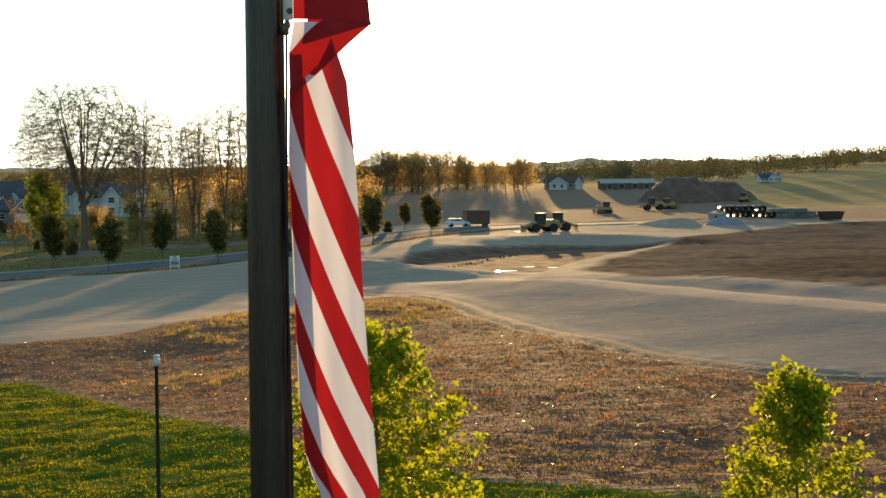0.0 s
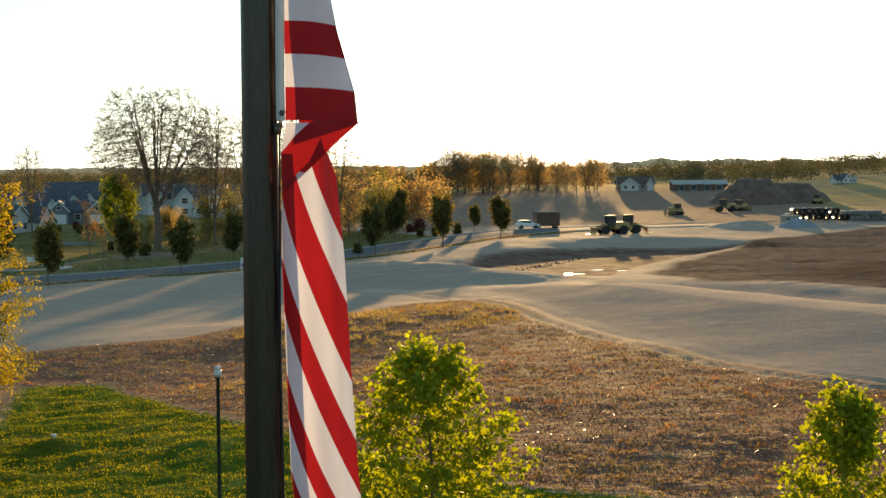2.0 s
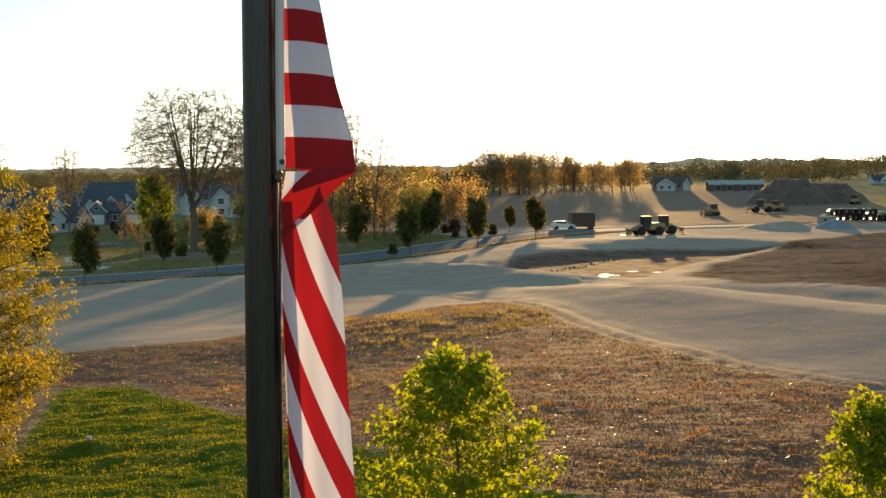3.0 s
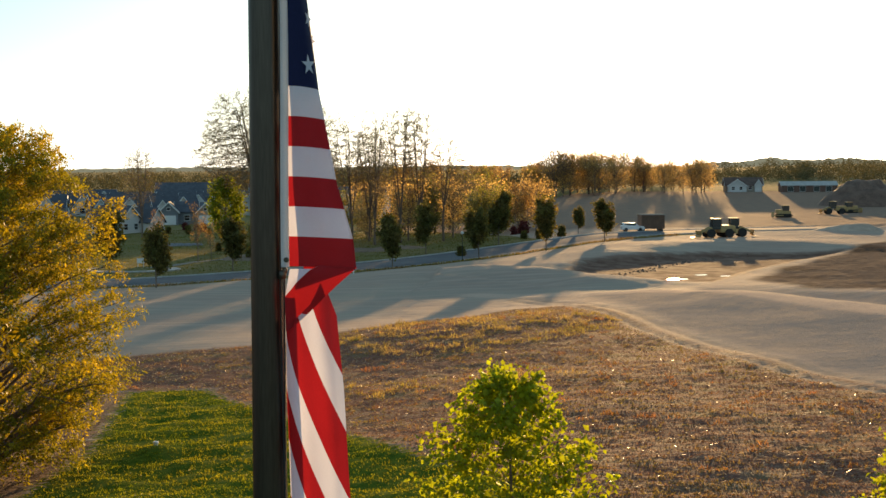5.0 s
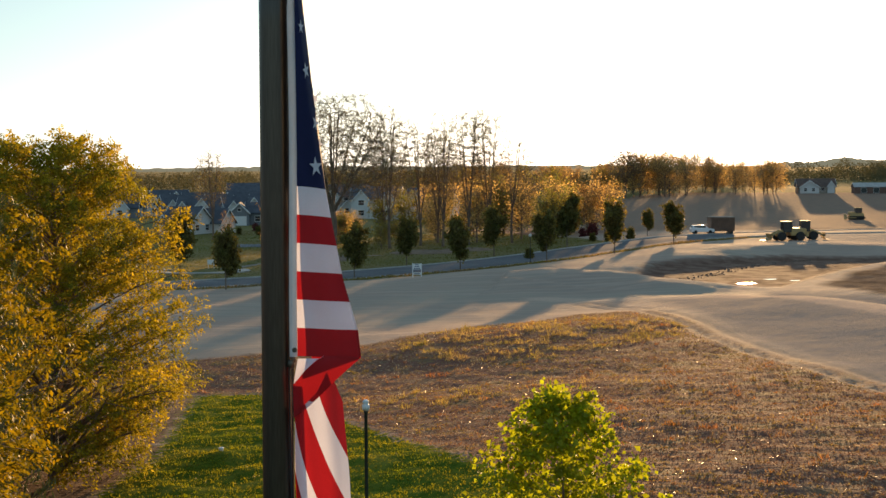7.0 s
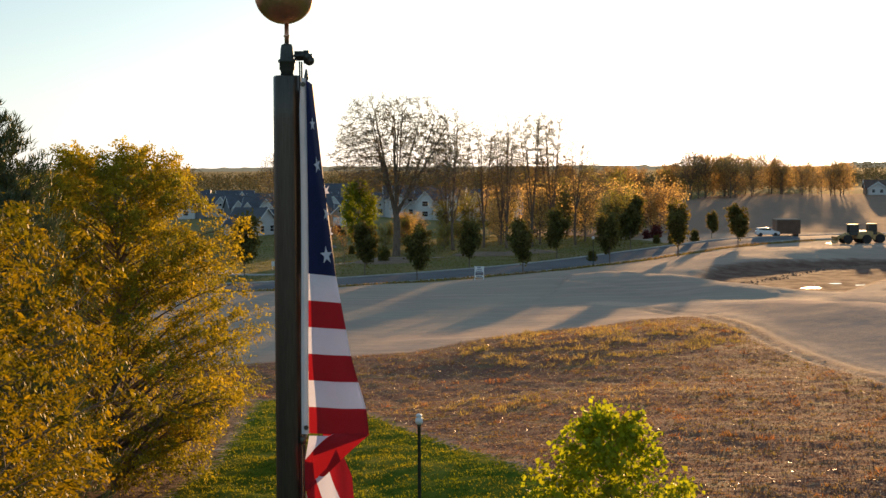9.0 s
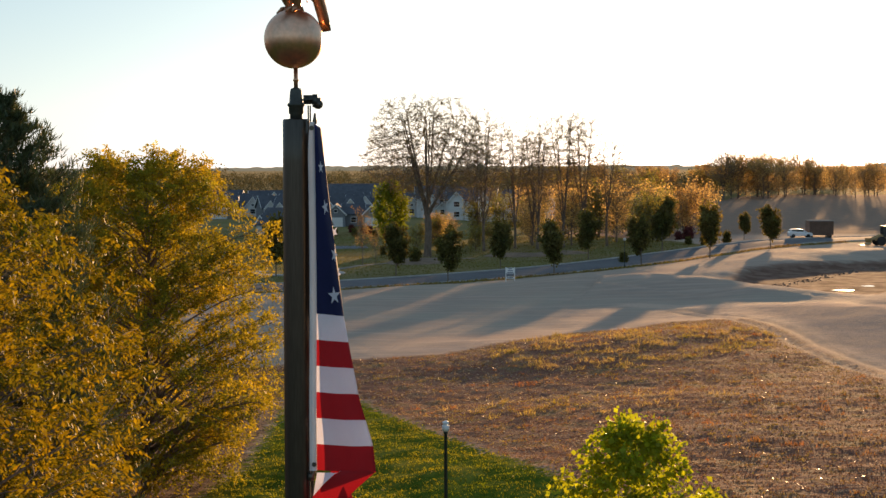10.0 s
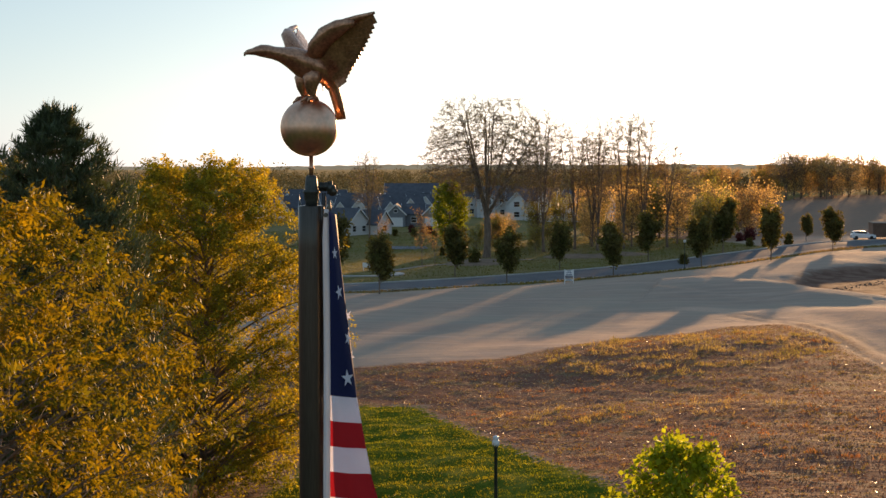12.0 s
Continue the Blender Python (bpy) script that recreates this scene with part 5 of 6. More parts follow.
def opening(ob, name, x, y, z, w, h, face, rows=1, mat=None):
    """A window or door on a wall facing -y ('front') or +x / -x ('side')."""
    bm = bmesh.new()
    d = 0.05
    if face == "front":
        box(bm, x - w / 2 - 0.1, x + w / 2 + 0.1, y - d, y + 0.1, z - 0.1, z + h + 0.1)
    else:
        box(bm, min(x, x + d * face), max(x, x + d * face), y - w / 2 - 0.1, y + w / 2 + 0.1, z - 0.1, z + h + 0.1)
    frame_ob = part(name, bm, TRIM, ob)
    for k in range(rows):
        bm = bmesh.new()
        z0, z1 = z + h * k / rows + 0.04, z + h * (k + 1) / rows - 0.04
        if face == "front":
            box(bm, x - w / 2, x + w / 2, y - d - 0.03, y - d, z0, z1)
        else:
            box(bm, min(x + d * face, x + (d + 0.03) * face), max(x + d * face, x + (d + 0.03) * face), y - w / 2, y + w / 2, z0, z1)
        part("pane" if mat is None else "panel", bm, mat or PANE, frame_ob)


def house(kind, wall_mat, label):
    ob = new("house")
    if kind == "twin":
        gabled(ob, -3.9, 3.9, -5.5, 5.5, 3.0, 3.8, wall_mat, False)
        gabled(ob, -10, -3, -3, 5, 2.8, 3.0, wall_mat, True)
        gabled(ob, 3.2, 8.0, -4, 5, 2.8, 2.6, wall_mat, False)
        for x in (-2, 2):
            opening(ob, "window", x, -5.5, 0.9, 1.3, 1.5, "front", 2)
        opening(ob, "window", 5.6, -4, 0.9, 1.6, 1.5, "front", 2)
        opening(ob, "window", -7.5, -3, 0.9, 1.6, 1.5, "front", 2)
        opening(ob, "window", -4.9, -3, 0.9, 1.2, 1.5, "front", 2)
        opening(ob, "window", 0, -5.5, 4.2, 1.1, 1.0, "front")
        opening(ob, "window", 8.0, 1, 0.9, 1.6, 1.5, 1, 2)
    elif kind == "corner":
        gabled(ob, -4.6, 4.6, -3.6, 3.6, 2.4, 3.3, wall_mat, True)
        gabled(ob, 0.5, 7.6, 2.8, 7.4, 2.5, 2.7, wall_mat, True)
        gabled(ob, -6.4, -3.2, -2.2, 2.4, 2.2, 1.9, wall_mat, False)
        for y in (-1.6, 1.5):
            opening(ob, "window", 4.6, y, 0.7, 1.0, 1.3, 1, 2)
        opening(ob, "window", 7.6, 5.1, 0.7, 1.1, 1.3, 1, 2)
        for x in (-2.6, 0.4, 2.8):
            opening(ob, "window", x, -3.6, 0.7, 1.1, 1.3, "front", 2)
    elif kind == "garage":
        gabled(ob, -2.2, 2.2, -4.5, 5, 3.0, 2.1, wall_mat, False)
        gabled(ob, 1.6, 6.6, -1.5, 4.5, 2.9, 2.2, wall_mat, True)
        opening(ob, "garage_door", 0, -4.5, 0, 3.2, 2.0, "front", 4, TRIM)
        opening(ob, "window", 0, -4.5, 3.3, 0.7, 0.7, "front")
        opening(ob, "window", 6.6, 1.5, 0.8, 1.1, 1.3, 1, 2)
        opening(ob, "window", 4.2, -1.5, 0.8, 1.2, 1.3, "front", 2)
    elif kind == "row":
        gabled(ob, -6.2, 6.2, -3.8, 3.8, 3.0, 3.2, wall_mat, True)
        gabled(ob, -1.0, 3.8, -5.6, -1.6, 2.9, 2.9, SIDING, False)
        gabled(ob, -5.8, -2.6, -4.8, -2.0, 2.9, 2.0, SIDING, False)
        opening(ob, "window", 1.3, -5.6, 0.9, 1.4, 1.4, "front", 2)
        opening(ob, "window", 1.3, -5.6, 3.2, 0.7, 0.7, "front")
        opening(ob, "window", -4.3, -4.6, 0.9, 1.1, 1.4, "front", 2)
        opening(ob, "window", 6.2, 0, 0.9, 1.2, 1.4, 1, 2)
    elif kind == "long":
        gabled(ob, -17, 17, -6, 6, 5.2, 4.2, wall_mat, True)
        for x in (-13, -9, -5, -1, 3, 7, 11, 15):
            opening(ob, "window", x, -6, 3.0, 1.3, 1.5, "front", 2)
    else:
        gabled(ob, -6.5, 6.5, -4.5, 4.5, 5.4, 3.0, wall_mat, True)
        gabled(ob, -5.5, -1.5, -6, -4, 5.2, 2.3, wall_mat, False)
        gabled(ob, 2.0, 5.5, -5.7, -4, 5.2, 2.1, wall_mat, False)
        gabled(ob, -1.2, 1.8, -7.2, -4.2, 2.7, 1.4, wall_mat, False, "porch")
        for z in (0.9, 3.6):
            for x in (-3.5, 3.75):
                opening(ob, "window", x, -6 if x < 0 else -5.7, z, 1.5, 1.4, "front", 2)
            opening(ob, "window", 0.3, -7.2 if z < 2 else -4.5, z, 1.1, 1.4, "front", 2)
            opening(ob, "window", -6.5, 0, z, 1.3, 1.4, -1, 2)
            opening(ob, "window", 6.5, 0, z, 1.3, 1.4, 1, 2)
    return tagged(ob, label, "house", group="estate houses")


corner = house("corner", SIDING, "white corner house with a broad dark roof")
garage = house("garage", GREYSIDE, "slate-grey house with white garage door and gable trim")
tan_house = house("garage", TAN, "tan house with a dark steep gable roof")
row_grey = house("row", GREYSIDE, "slate-grey row house with dark blue-grey roof")
row_white = house("row", SIDING, "pale row house with dark blue-grey roof")
tall = house("tall", SIDING, "white two-storey house seen behind the trees")
long_block = house("long", GREYSIDE, "long dark-roofed block behind the estate")


def set_house(ob, x, y, turn, size=1.0):
    ob.matrix_world = pose(x, y, ground_z(x, y) + 0.05, 0, 0, turn) @ Matrix.Scale(size, 4)


set_house(corner, -108.2, 319.2, -25)
set_house(garage, -106.0, 352.5, 14)
set_house(tan_house, -98.8, 356, 24, 0.95)
set_house(row_white, -124, 378, 4, 0.92)
set_house(row_grey, -113.5, 381, 30, 0.92)
for x, y, turn, pale in ((-134, 392, 34, 0), (-146, 404, 6, 1), (-127, 410, 22, 1), (-116, 414, 2, 0), (-104, 408, 34, 1), (-157, 430, 24, 0), (-142, 434, 8, 1), (-130, 440, 36, 0), (-117, 446, 12, 1), (-105, 440, 26, 0),
                         (-170, 440, 30, 1), (-178, 466, 10, 0), (-162, 462, 28, 1), (-150, 386, 14, 0), (-164, 404, 30, 1), (-176, 424, 10, 0), (-98, 452, 8, 1), (-88, 444, 20, 0)):
    set_house(copy_thing(row_white if pale else row_grey, Matrix()), x, y, turn, 0.92)
set_house(long_block, -137, 486, 14, 0.74)
set_house(tall, -93, 408, 16)
set_house(copy_thing(tall, Matrix()), -82.5, 402, 4)
set_house(copy_thing(tall, Matrix()), -69, 412, -6)
farm = house("twin", SIDING, "far white farmhouse at the field's edge")
set_house(farm, 126.0, 586, 15, 0.5)
BROWN_ROOF = material("brown_roof_shingles", (0.13, 0.085, 0.065), rough=0.9, vary=0.3, scale=0.6, fine=6)
villa = new("house")
gabled(villa, -6.6, 6.6, -3.6, 3.6, 2.3, 2.5, TAN, True, roof_mat=BROWN_ROOF)
gabled(villa, -6.0, 0.6, -5.6, -2.0, 2.0, 2.2, SIDING, False, roof_mat=BROWN_ROOF)
gabled(villa, 3.8, 6.2, -4.4, -1.0, 2.4, 1.7, SIDING, False, roof_mat=BROWN_ROOF)
for x in (-4.2, -1.4):
    opening(villa, "window", x, -5.6, 0.5, 1.0, 1.2, "front", 2)
opening(villa, "window", 2.2, -3.6, 0.7, 1.2, 1.2, "front", 2)
set_house(tagged(villa, "wide low house with brown roof and white front gables", "house"), 45.2, 566, 4)
RUSTY = material("weathered_red_boards", (0.17, 0.10, 0.075), rough=0.9, vary=0.3, scale=0.6, fine=8, stretch=(3, 3, 0.3))
barn = new("barn")
gabled(barn, -16, 16, -6, 6, 3.4, 2.2, RUSTY, True)
for x in (-11, -4, 4, 11):
    opening(barn, "barn_door", x, -6, 0, 3.2, 3.0, "front", 1, BLACK_METAL)
tagged(barn, "long low barn with a pale metal roof", "barn")
for ch in barn.children:
    if ch.name.startswith("roof"):
        ch.data.materials[0] = CONCRETE
set_house(barn, 68, 562, 4, 0.62)

# ---- building site ----
YELLOW = material("machine_yellow", (0.46, 0.31, 0.11), rough=0.5, vary=0.3, scale=1.5, fine=12, second=(0.34, 0.24, 0.11))
RUBBER = material("tyre_rubber", (0.03, 0.028, 0.026), rough=0.85, vary=0.4)
GLASS = material("cab_glass", (0.05, 0.06, 0.06), rough=0.05, vary=0.05, spec=0.9)
CAR_WHITE = material("car_white", (0.72, 0.72, 0.72), rough=0.25, vary=0.04)
RUST = material("brown_box_steel", (0.16, 0.085, 0.05), rough=0.6, vary=0.3, scale=1.2, fine=10)
SOIL_HEAP = material("heaped_topsoil", (0.17, 0.105, 0.075), rough=0.95, vary=0.35, scale=0.4, fine=3, bump=0.08)
PALE_SOIL = material("pale_sandy_spoil", (0.46, 0.34, 0.25), rough=0.95, vary=0.25, scale=0.5, fine=4, bump=0.05)
GRAVEL = material("blue_grey_gravel", (0.27, 0.28, 0.31), rough=0.9, vary=0.25, scale=0.8, fine=9, bump=0.04)
PIPE_DARK = material("black_plastic_pipe", (0.035, 0.032, 0.03), rough=0.3, vary=0.3)
PIPE_GREY = material("concrete_pipe", (0.36, 0.33, 0.29), rough=0.6, vary=0.25)


def wheel(ob, x, y, z, r, w):
    bm = bmesh.new()
    turned(bm, [(r * 0.55, -w / 2), (r * 0.95, -w / 2), (r, -w * 0.35), (r, w * 0.35), (r * 0.95, w / 2), (r * 0.55, w / 2)], 20, pose(x, y, z, 90, 0, 0))
    tyre = part("wheel", bm, RUBBER, ob, smooth_faces=False)
    bm = bmesh.new()
    turned(bm, [(r * 0.2, -w * 0.42), (r * 0.56, -w * 0.40), (r * 0.56, w * 0.40), (r * 0.2, w * 0.42)], 16, pose(x, y, z, 90, 0, 0))
    part("rim", bm, YELLOW, tyre)


def solid(ob, name, mat, *boxes):
    bm = bmesh.new()
    for b in boxes:
        box(bm, *b[:6], b[6] if len(b) > 6 else 0.06)
    return part(name, bm, mat, ob)


def cab_frame(ob, x0, x1, half, z0, z1, z2):
    """A cab's floor with its roof and four posts."""
    cab = solid(ob, "cab", BLACK_METAL, (x0, x1, -half, half, z0, z1))
    solid(cab, "cab_roof", YELLOW, (x0 - 0.1, x1 + 0.1, -half - 0.1, half + 0.1, z2, z2 + 0.15))
    for x in (x0, x1 - 0.1):
        for y in (-half, half - 0.1):
            solid(cab, "cab_post", BLACK_METAL, (x, x + 0.1, y, y + 0.1, z1, z2, 0.02))
    return cab


def wheel_loader():
    ob = new("wheel_loader")
    solid(ob, "rear_body", YELLOW, (-3.6, -0.6, -0.9, 0.9, 0.9, 2.2, 0.15), (-3.9, -3.4, -1.1, 1.1, 0.7, 1.5))
    solid(ob, "front_frame", YELLOW, (0.2, 1.8, -0.6, 0.6, 0.8, 1.7))
    cab = cab_frame(ob, -0.9, 0.7, 0.8, 1.5, 2.0, 3.3)
    solid(cab, "cab_glass", GLASS, (-0.82, 0.62, -0.76, 0.76, 2.0, 3.3, 0))
    for y in (-0.55, 0.55):
        bm = bmesh.new()
        box(bm, -1.4, 1.4, -0.1, 0.1, -0.15, 0.15, 0.04)
        bmesh.ops.transform(bm, matrix=pose(2.2, y, 1.3, 0, 24, 0), verts=bm.verts)
        part("lift_arm", bm, YELLOW, ob)
    bm = bmesh.new()
    for a, b in ((0, 1), (1, 2), (2, 3)):
        pts = [(3.3, 1.3), (3.1, 0.6), (3.4, 0.15), (4.4, 0.1)]
        (x0, z0), (x1, z1) = pts[a], pts[b]
        vs = [bm.verts.new(p) for p in ((x0, -1.4, z0), (x1, -1.4, z1), (x1, 1.4, z1), (x0, 1.4, z0))]
        bm.faces.new(vs)
    bmesh.ops.solidify(bm, geom=bm.faces[:], thickness=0.08)
    part("bucket", bm, YELLOW, ob)
    for x in (-2.3, 1.2):
        for y in (-1.1, 1.1):
            wheel(ob, x, y, 0.8, 0.8, 0.6)
    return tagged(ob, "yellow wheel loader parked on the bare site", "wheel loader", "site machines")


def bulldozer():
    ob = new("bulldozer")
    solid(ob, "hull", YELLOW, (-2.0, 1.6, -0.7, 0.7, 0.7, 1.7, 0.12), (0.2, 1.8, -0.55, 0.55, 1.4, 2.0, 0.1))
    cab = cab_frame(ob, -1.5, 0.1, 0.75, 1.7, 2.0, 2.9)
    solid(cab, "cab_glass", GLASS, (-1.42, 0.03, -0.7, 0.7, 2.0, 2.9, 0))
    for y in (-1.0, 1.0):
        bm = bmesh.new()
        box(bm, -2.3, 1.9, y - 0.28, y + 0.28, 0.05, 0.95, 0.3)
        part("track", bm, RUBBER, ob)
    solid(ob, "blade", YELLOW, (2.4, 2.55, -1.7, 1.7, 0.1, 1.4, 0.04))
    for y in (-1.3, 1.3):
        solid(ob, "push_arm", YELLOW, (0.0, 2.4, y - 0.08, y + 0.08, 0.45, 0.65, 0.02))
    return tagged(ob, "yellow bulldozer standing on the bare site", "bulldozer", "site machines")


def car():
    ob = new("car")
    bm = bmesh.new()
    prof = [(-2.3, 0.35), (-2.35, 0.95), (-2.2, 1.1), (-1.95, 1.65), (-0.4, 1.72), (0.5, 1.62), (1.2, 1.1), (2.2, 0.95), (2.35, 0.6), (2.3, 0.35)]
    sides = [[bm.verts.new((x, y * (0.86 if z > 1.2 else 1.0), z)) for x, z in prof] for y in (-0.92, 0.92)]
    n = len(prof)
    for k in range(n):
        bm.faces.new((sides[0][k], sides[0][(k + 1) % n], sides[1][(k + 1) % n], sides[1][k]))
    bm.faces.new(sides[0])
    bm.faces.new(sides[1])
    bmesh.ops.recalc_face_normals(bm, faces=bm.faces)
    bmesh.ops.bevel(bm, geom=bm.edges[:], offset=0.05, segments=2, affect="EDGES")
    part("body", bm, CAR_WHITE, ob)
    for y in (-1, 1):
        solid(ob, "side_window", GLASS, (-1.75, 0.55, min(y * 0.80, y * 0.885), max(y * 0.80, y * 0.885), 1.18, 1.56, 0.02))
        for x in (-1.45, 1.45):
            wheel(ob, x, y * 0.84, 0.36, 0.36, 0.24)
    solid(ob, "rear_window", GLASS, (-2.14, -1.98, -0.7, 0.7, 1.16, 1.5, 0.02))
    for y in (-0.7, 0.7):
        solid(ob, "tail_light", RED, (-2.37, -2.3, y - 0.14, y + 0.14, 0.8, 1.0, 0.02))
    return tagged(ob, "white sport utility car parked at the roadside", "car")


def set_thing(ob, x, y, turn=0.0, dz=0.0):
    ob.matrix_world = pose(x, y, ground_z(x, y) + dz, 0, 0, turn)
    return ob


loader = set_thing(wheel_loader(), 18.2, 274, 200)
set_thing(copy_thing(loader, Matrix()), 21.8, 277, 10)
set_thing(copy_thing(loader, Matrix()), 57.5, 416, 190)
dozer = set_thing(bulldozer(), 41.4, 386, 185)
set_thing(copy_thing(dozer, Matrix()), 93, 468, 60)
set_thing(copy_thing(dozer, Matrix()), 63.5, 424, 20)
set_thing(car(), 3.6, 302, 12)

shed = set_thing(new("site_container"), 7.3, 305, 8)
solid(shed, "body", RUST, (-2.3, 2.3, -3, 3, 0.5, 3.2, 0.05))
for k in range(12):
    solid(shed, "rib", RUST, (-2.1 + k * 0.38, -1.95 + k * 0.38, -3.04, -3.0, 0.6, 3.1, 0))
solid(shed, "roof", material("pale_sheet_roof", (0.34, 0.31, 0.27), rough=0.95, vary=0.25, scale=1, fine=6, spec=0.0), (-2.4, 2.4, -3.1, 3.1, 3.2, 3.34, 0.03))
for x in (-1.8, 1.8):
    solid(shed, "skid", BLACK_METAL, (x - 0.15, x + 0.15, -2.9, 2.9, -0.1, 0.5, 0.02))
tagged(shed, "brown steel site container with a pale flat roof", "container")

skip_bin = set_thing(new("skip_bin"), 82.0, 318, 10)
bm = bmesh.new()
ends = [[bm.verts.new(p) for p in ((-2.6, y, 1.9), (-1.9, y, 0.15), (1.9, y, 0.15), (2.6, y, 1.9))] for y in (-1.1, 1.1)]
for k in range(3):
    bm.faces.new((ends[0][k], ends[0][k + 1], ends[1][k + 1], ends[1][k]))
bm.faces.new(ends[0])
bm.faces.new(ends[1])
bmesh.ops.solidify(bm, geom=bm.faces[:], thickness=0.1)
part("tub", bm, RUST, skip_bin)
for y in (-1.15, 1.15):
    solid(skip_bin, "rim_rail", BLACK_METAL, (-2.6, 2.6, y - 0.05, y + 0.05, 1.85, 1.97, 0.02))
tagged(skip_bin, "dark steel skip standing on the mud", "skip")

box_unit = set_thing(new("concrete_box"), 57.5, 314, 5)
solid(box_unit, "body", PIPE_GREY, (-1.7, 1.7, -1.2, 1.2, -0.1, 1.5, 0.05))
for x in (-0.6, 0.9):
    solid(box_unit, "port", PIPE_DARK, (x - 0.25, x + 0.25, -1.23, -1.19, 0.5, 1.0, 0))
tagged(box_unit, "grey concrete chamber section with dark ports", "concrete box")


def heap(name, x, y, rx, ry, h, mat, seed, label, lobes=(), flat=99.0):
    """A tipped heap with a slumped, uneven surface."""
    vs, fs, n, m = [], [], 48, 16
    for i in range(m + 1):
        for j in range(n):
            a, q = 2 * math.pi * j / n, i / m
            px, py = rx * q * math.cos(a), ry * q * math.sin(a)
            z = h * max(0, 1 - q) ** 0.9
            for lx, ly, lr, lh in lobes:
                z += lh * math.exp(-((px - lx) ** 2 + (py - ly) ** 2) / lr ** 2) * (1 - q ** 4)
            z += 0.12 * h * float(ripple(px, py, rx * 0.35, seed)) * (1 - q) * 2 * (q + 0.15)
            over = max(0.0, z - flat * (1 + 0.05 * float(ripple(px, py, 5, seed))))
            vs.append((px, py, z - 0.9 * over - 0.4 * q ** 6))
    for i in range(m):
        for j in range(n):
            fs.append((i * n + j, i * n + (j + 1) % n, (i + 1) * n + (j + 1) % n, (i + 1) * n + j)[::-1])
    ob = raw(name, vs, fs, mat, smooth_faces=True)
    ob.matrix_world = pose(x, y, ground_z(x, y) + 0.1)
    return tagged(ob, label, "heap")


heap("topsoil_mound", 75, 478, 14, 13, 10.5, SOIL_HEAP, 3, "great flat-topped brown heap of topsoil", (), 7.2)
heap("topsoil_mound", 88, 486, 13, 12, 8.5, SOIL_HEAP, 8, "long lower heap of brown topsoil", (), 5.4)
heap("spoil_ridge", 45.5, 303, 7.6, 6.5, 0.7, PALE_SOIL, 6, "long pale ridge of sandy spoil", ((3.5, -1, 3.2, 0.9), (-2, 0, 3, 0.3)))
heap("gravel_mound", 56.5, 300, 4.2, 3.6, 1.7, GRAVEL, 5, "small cone of blue-grey gravel")


def pipe(name, length, r, mat, label, group):
    bm = bmesh.new()
    rings = []
    for y, q in ((0, r), (length, r), (length, r * 0.86), (0, r * 0.86)):
        rings.append([bm.verts.new((q * math.cos(2 * math.pi * k / 20), y, q * math.sin(2 * math.pi * k / 20))) for k in range(20)])
    for i in range(4):
        for k in range(20):
            bm.faces.new((rings[i][k], rings[i][(k + 1) % 20], rings[(i + 1) % 4][(k + 1) % 20], rings[(i + 1) % 4][k]))
    bmesh.ops.recalc_face_normals(bm, faces=bm.faces)
    return tagged(part(name, bm, mat, smooth_faces=True), label, "pipe", group)


big_pipe = pipe("drain_pipe", 4.0, 0.70, PIPE_DARK, "wide black drain pipe in a stack", "large drain pipes")
small_pipe = pipe("drain_pipe", 5.0, 0.40, PIPE_GREY, "pale narrow drain pipe on the pile", "small drain pipes")
pr = np.random.default_rng(12)
count = 0
for row, (nn, z) in enumerate(((9, 0.70), (7, 1.91))):
    for k in range(nn):
        x, y = 61.5 + 1.44 * k + 0.72 * row, 331 + 0.12 * k + pr.uniform(-0.5, 0.5)
        ob = big_pipe if count == 0 else copy_thing(big_pipe, Matrix())
        ob.matrix_world = pose(x, y, ground_z(x, 331) + z, 0, 0, 10 + pr.uniform(-7, 7))
        count += 1
count = 0
for row, (nn, z) in enumerate(((13, 0.40), (11, 1.08), (8, 1.76))):
    for k in range(nn):
        x, y = 74.6 + 0.82 * k + 0.41 * row, 336 + 0.15 * k + pr.uniform(-0.6, 0.6)
        ob = small_pipe if count == 0 else copy_thing(small_pipe, Matrix())
        ob.matrix_world = pose(x, y, ground_z(x, 336) + z, 0, 0, 25 + pr.uniform(-5, 5))
        count += 1

WATER = material("still_muddy_water", (0.05, 0.04, 0.03), rough=0.03, vary=0.1, spec=0.9)
for x, y, rx, ry, turn in ((-3.2, 191.5, 1.3, 1.1, 8), (-5.6, 190.4, 1.0, 0.4, 12), (11.5, 188.5, 0.8, 0.5, 5), (8.6, 181.5, 1.7, 0.45, 6), (14.5, 184.5, 1.1, 0.4, 20)):
    n = 40
    rim = [(rx * math.cos(2 * math.pi * k / n) * (1 + 0.18 * math.sin(3 * 2 * math.pi * k / n + x) + 0.1 * math.sin(7 * 2 * math.pi * k / n)), ry * math.sin(2 * math.pi * k / n) * (1 + 0.2 * math.sin(2 * 2 * math.pi * k / n + y)), 0) for k in range(n)]
    ob = raw("puddle", [(0, 0, 0)] + rim, [(0, 1 + k, 1 + (k + 1) % n) for k in range(n)], WATER)
    ob.matrix_world = pose(x, y, ground_z(x, y) + 0.03, 0, 0, turn)
    tagged(ob, "shallow puddle shining on wet soil", "puddle", kind="structure")

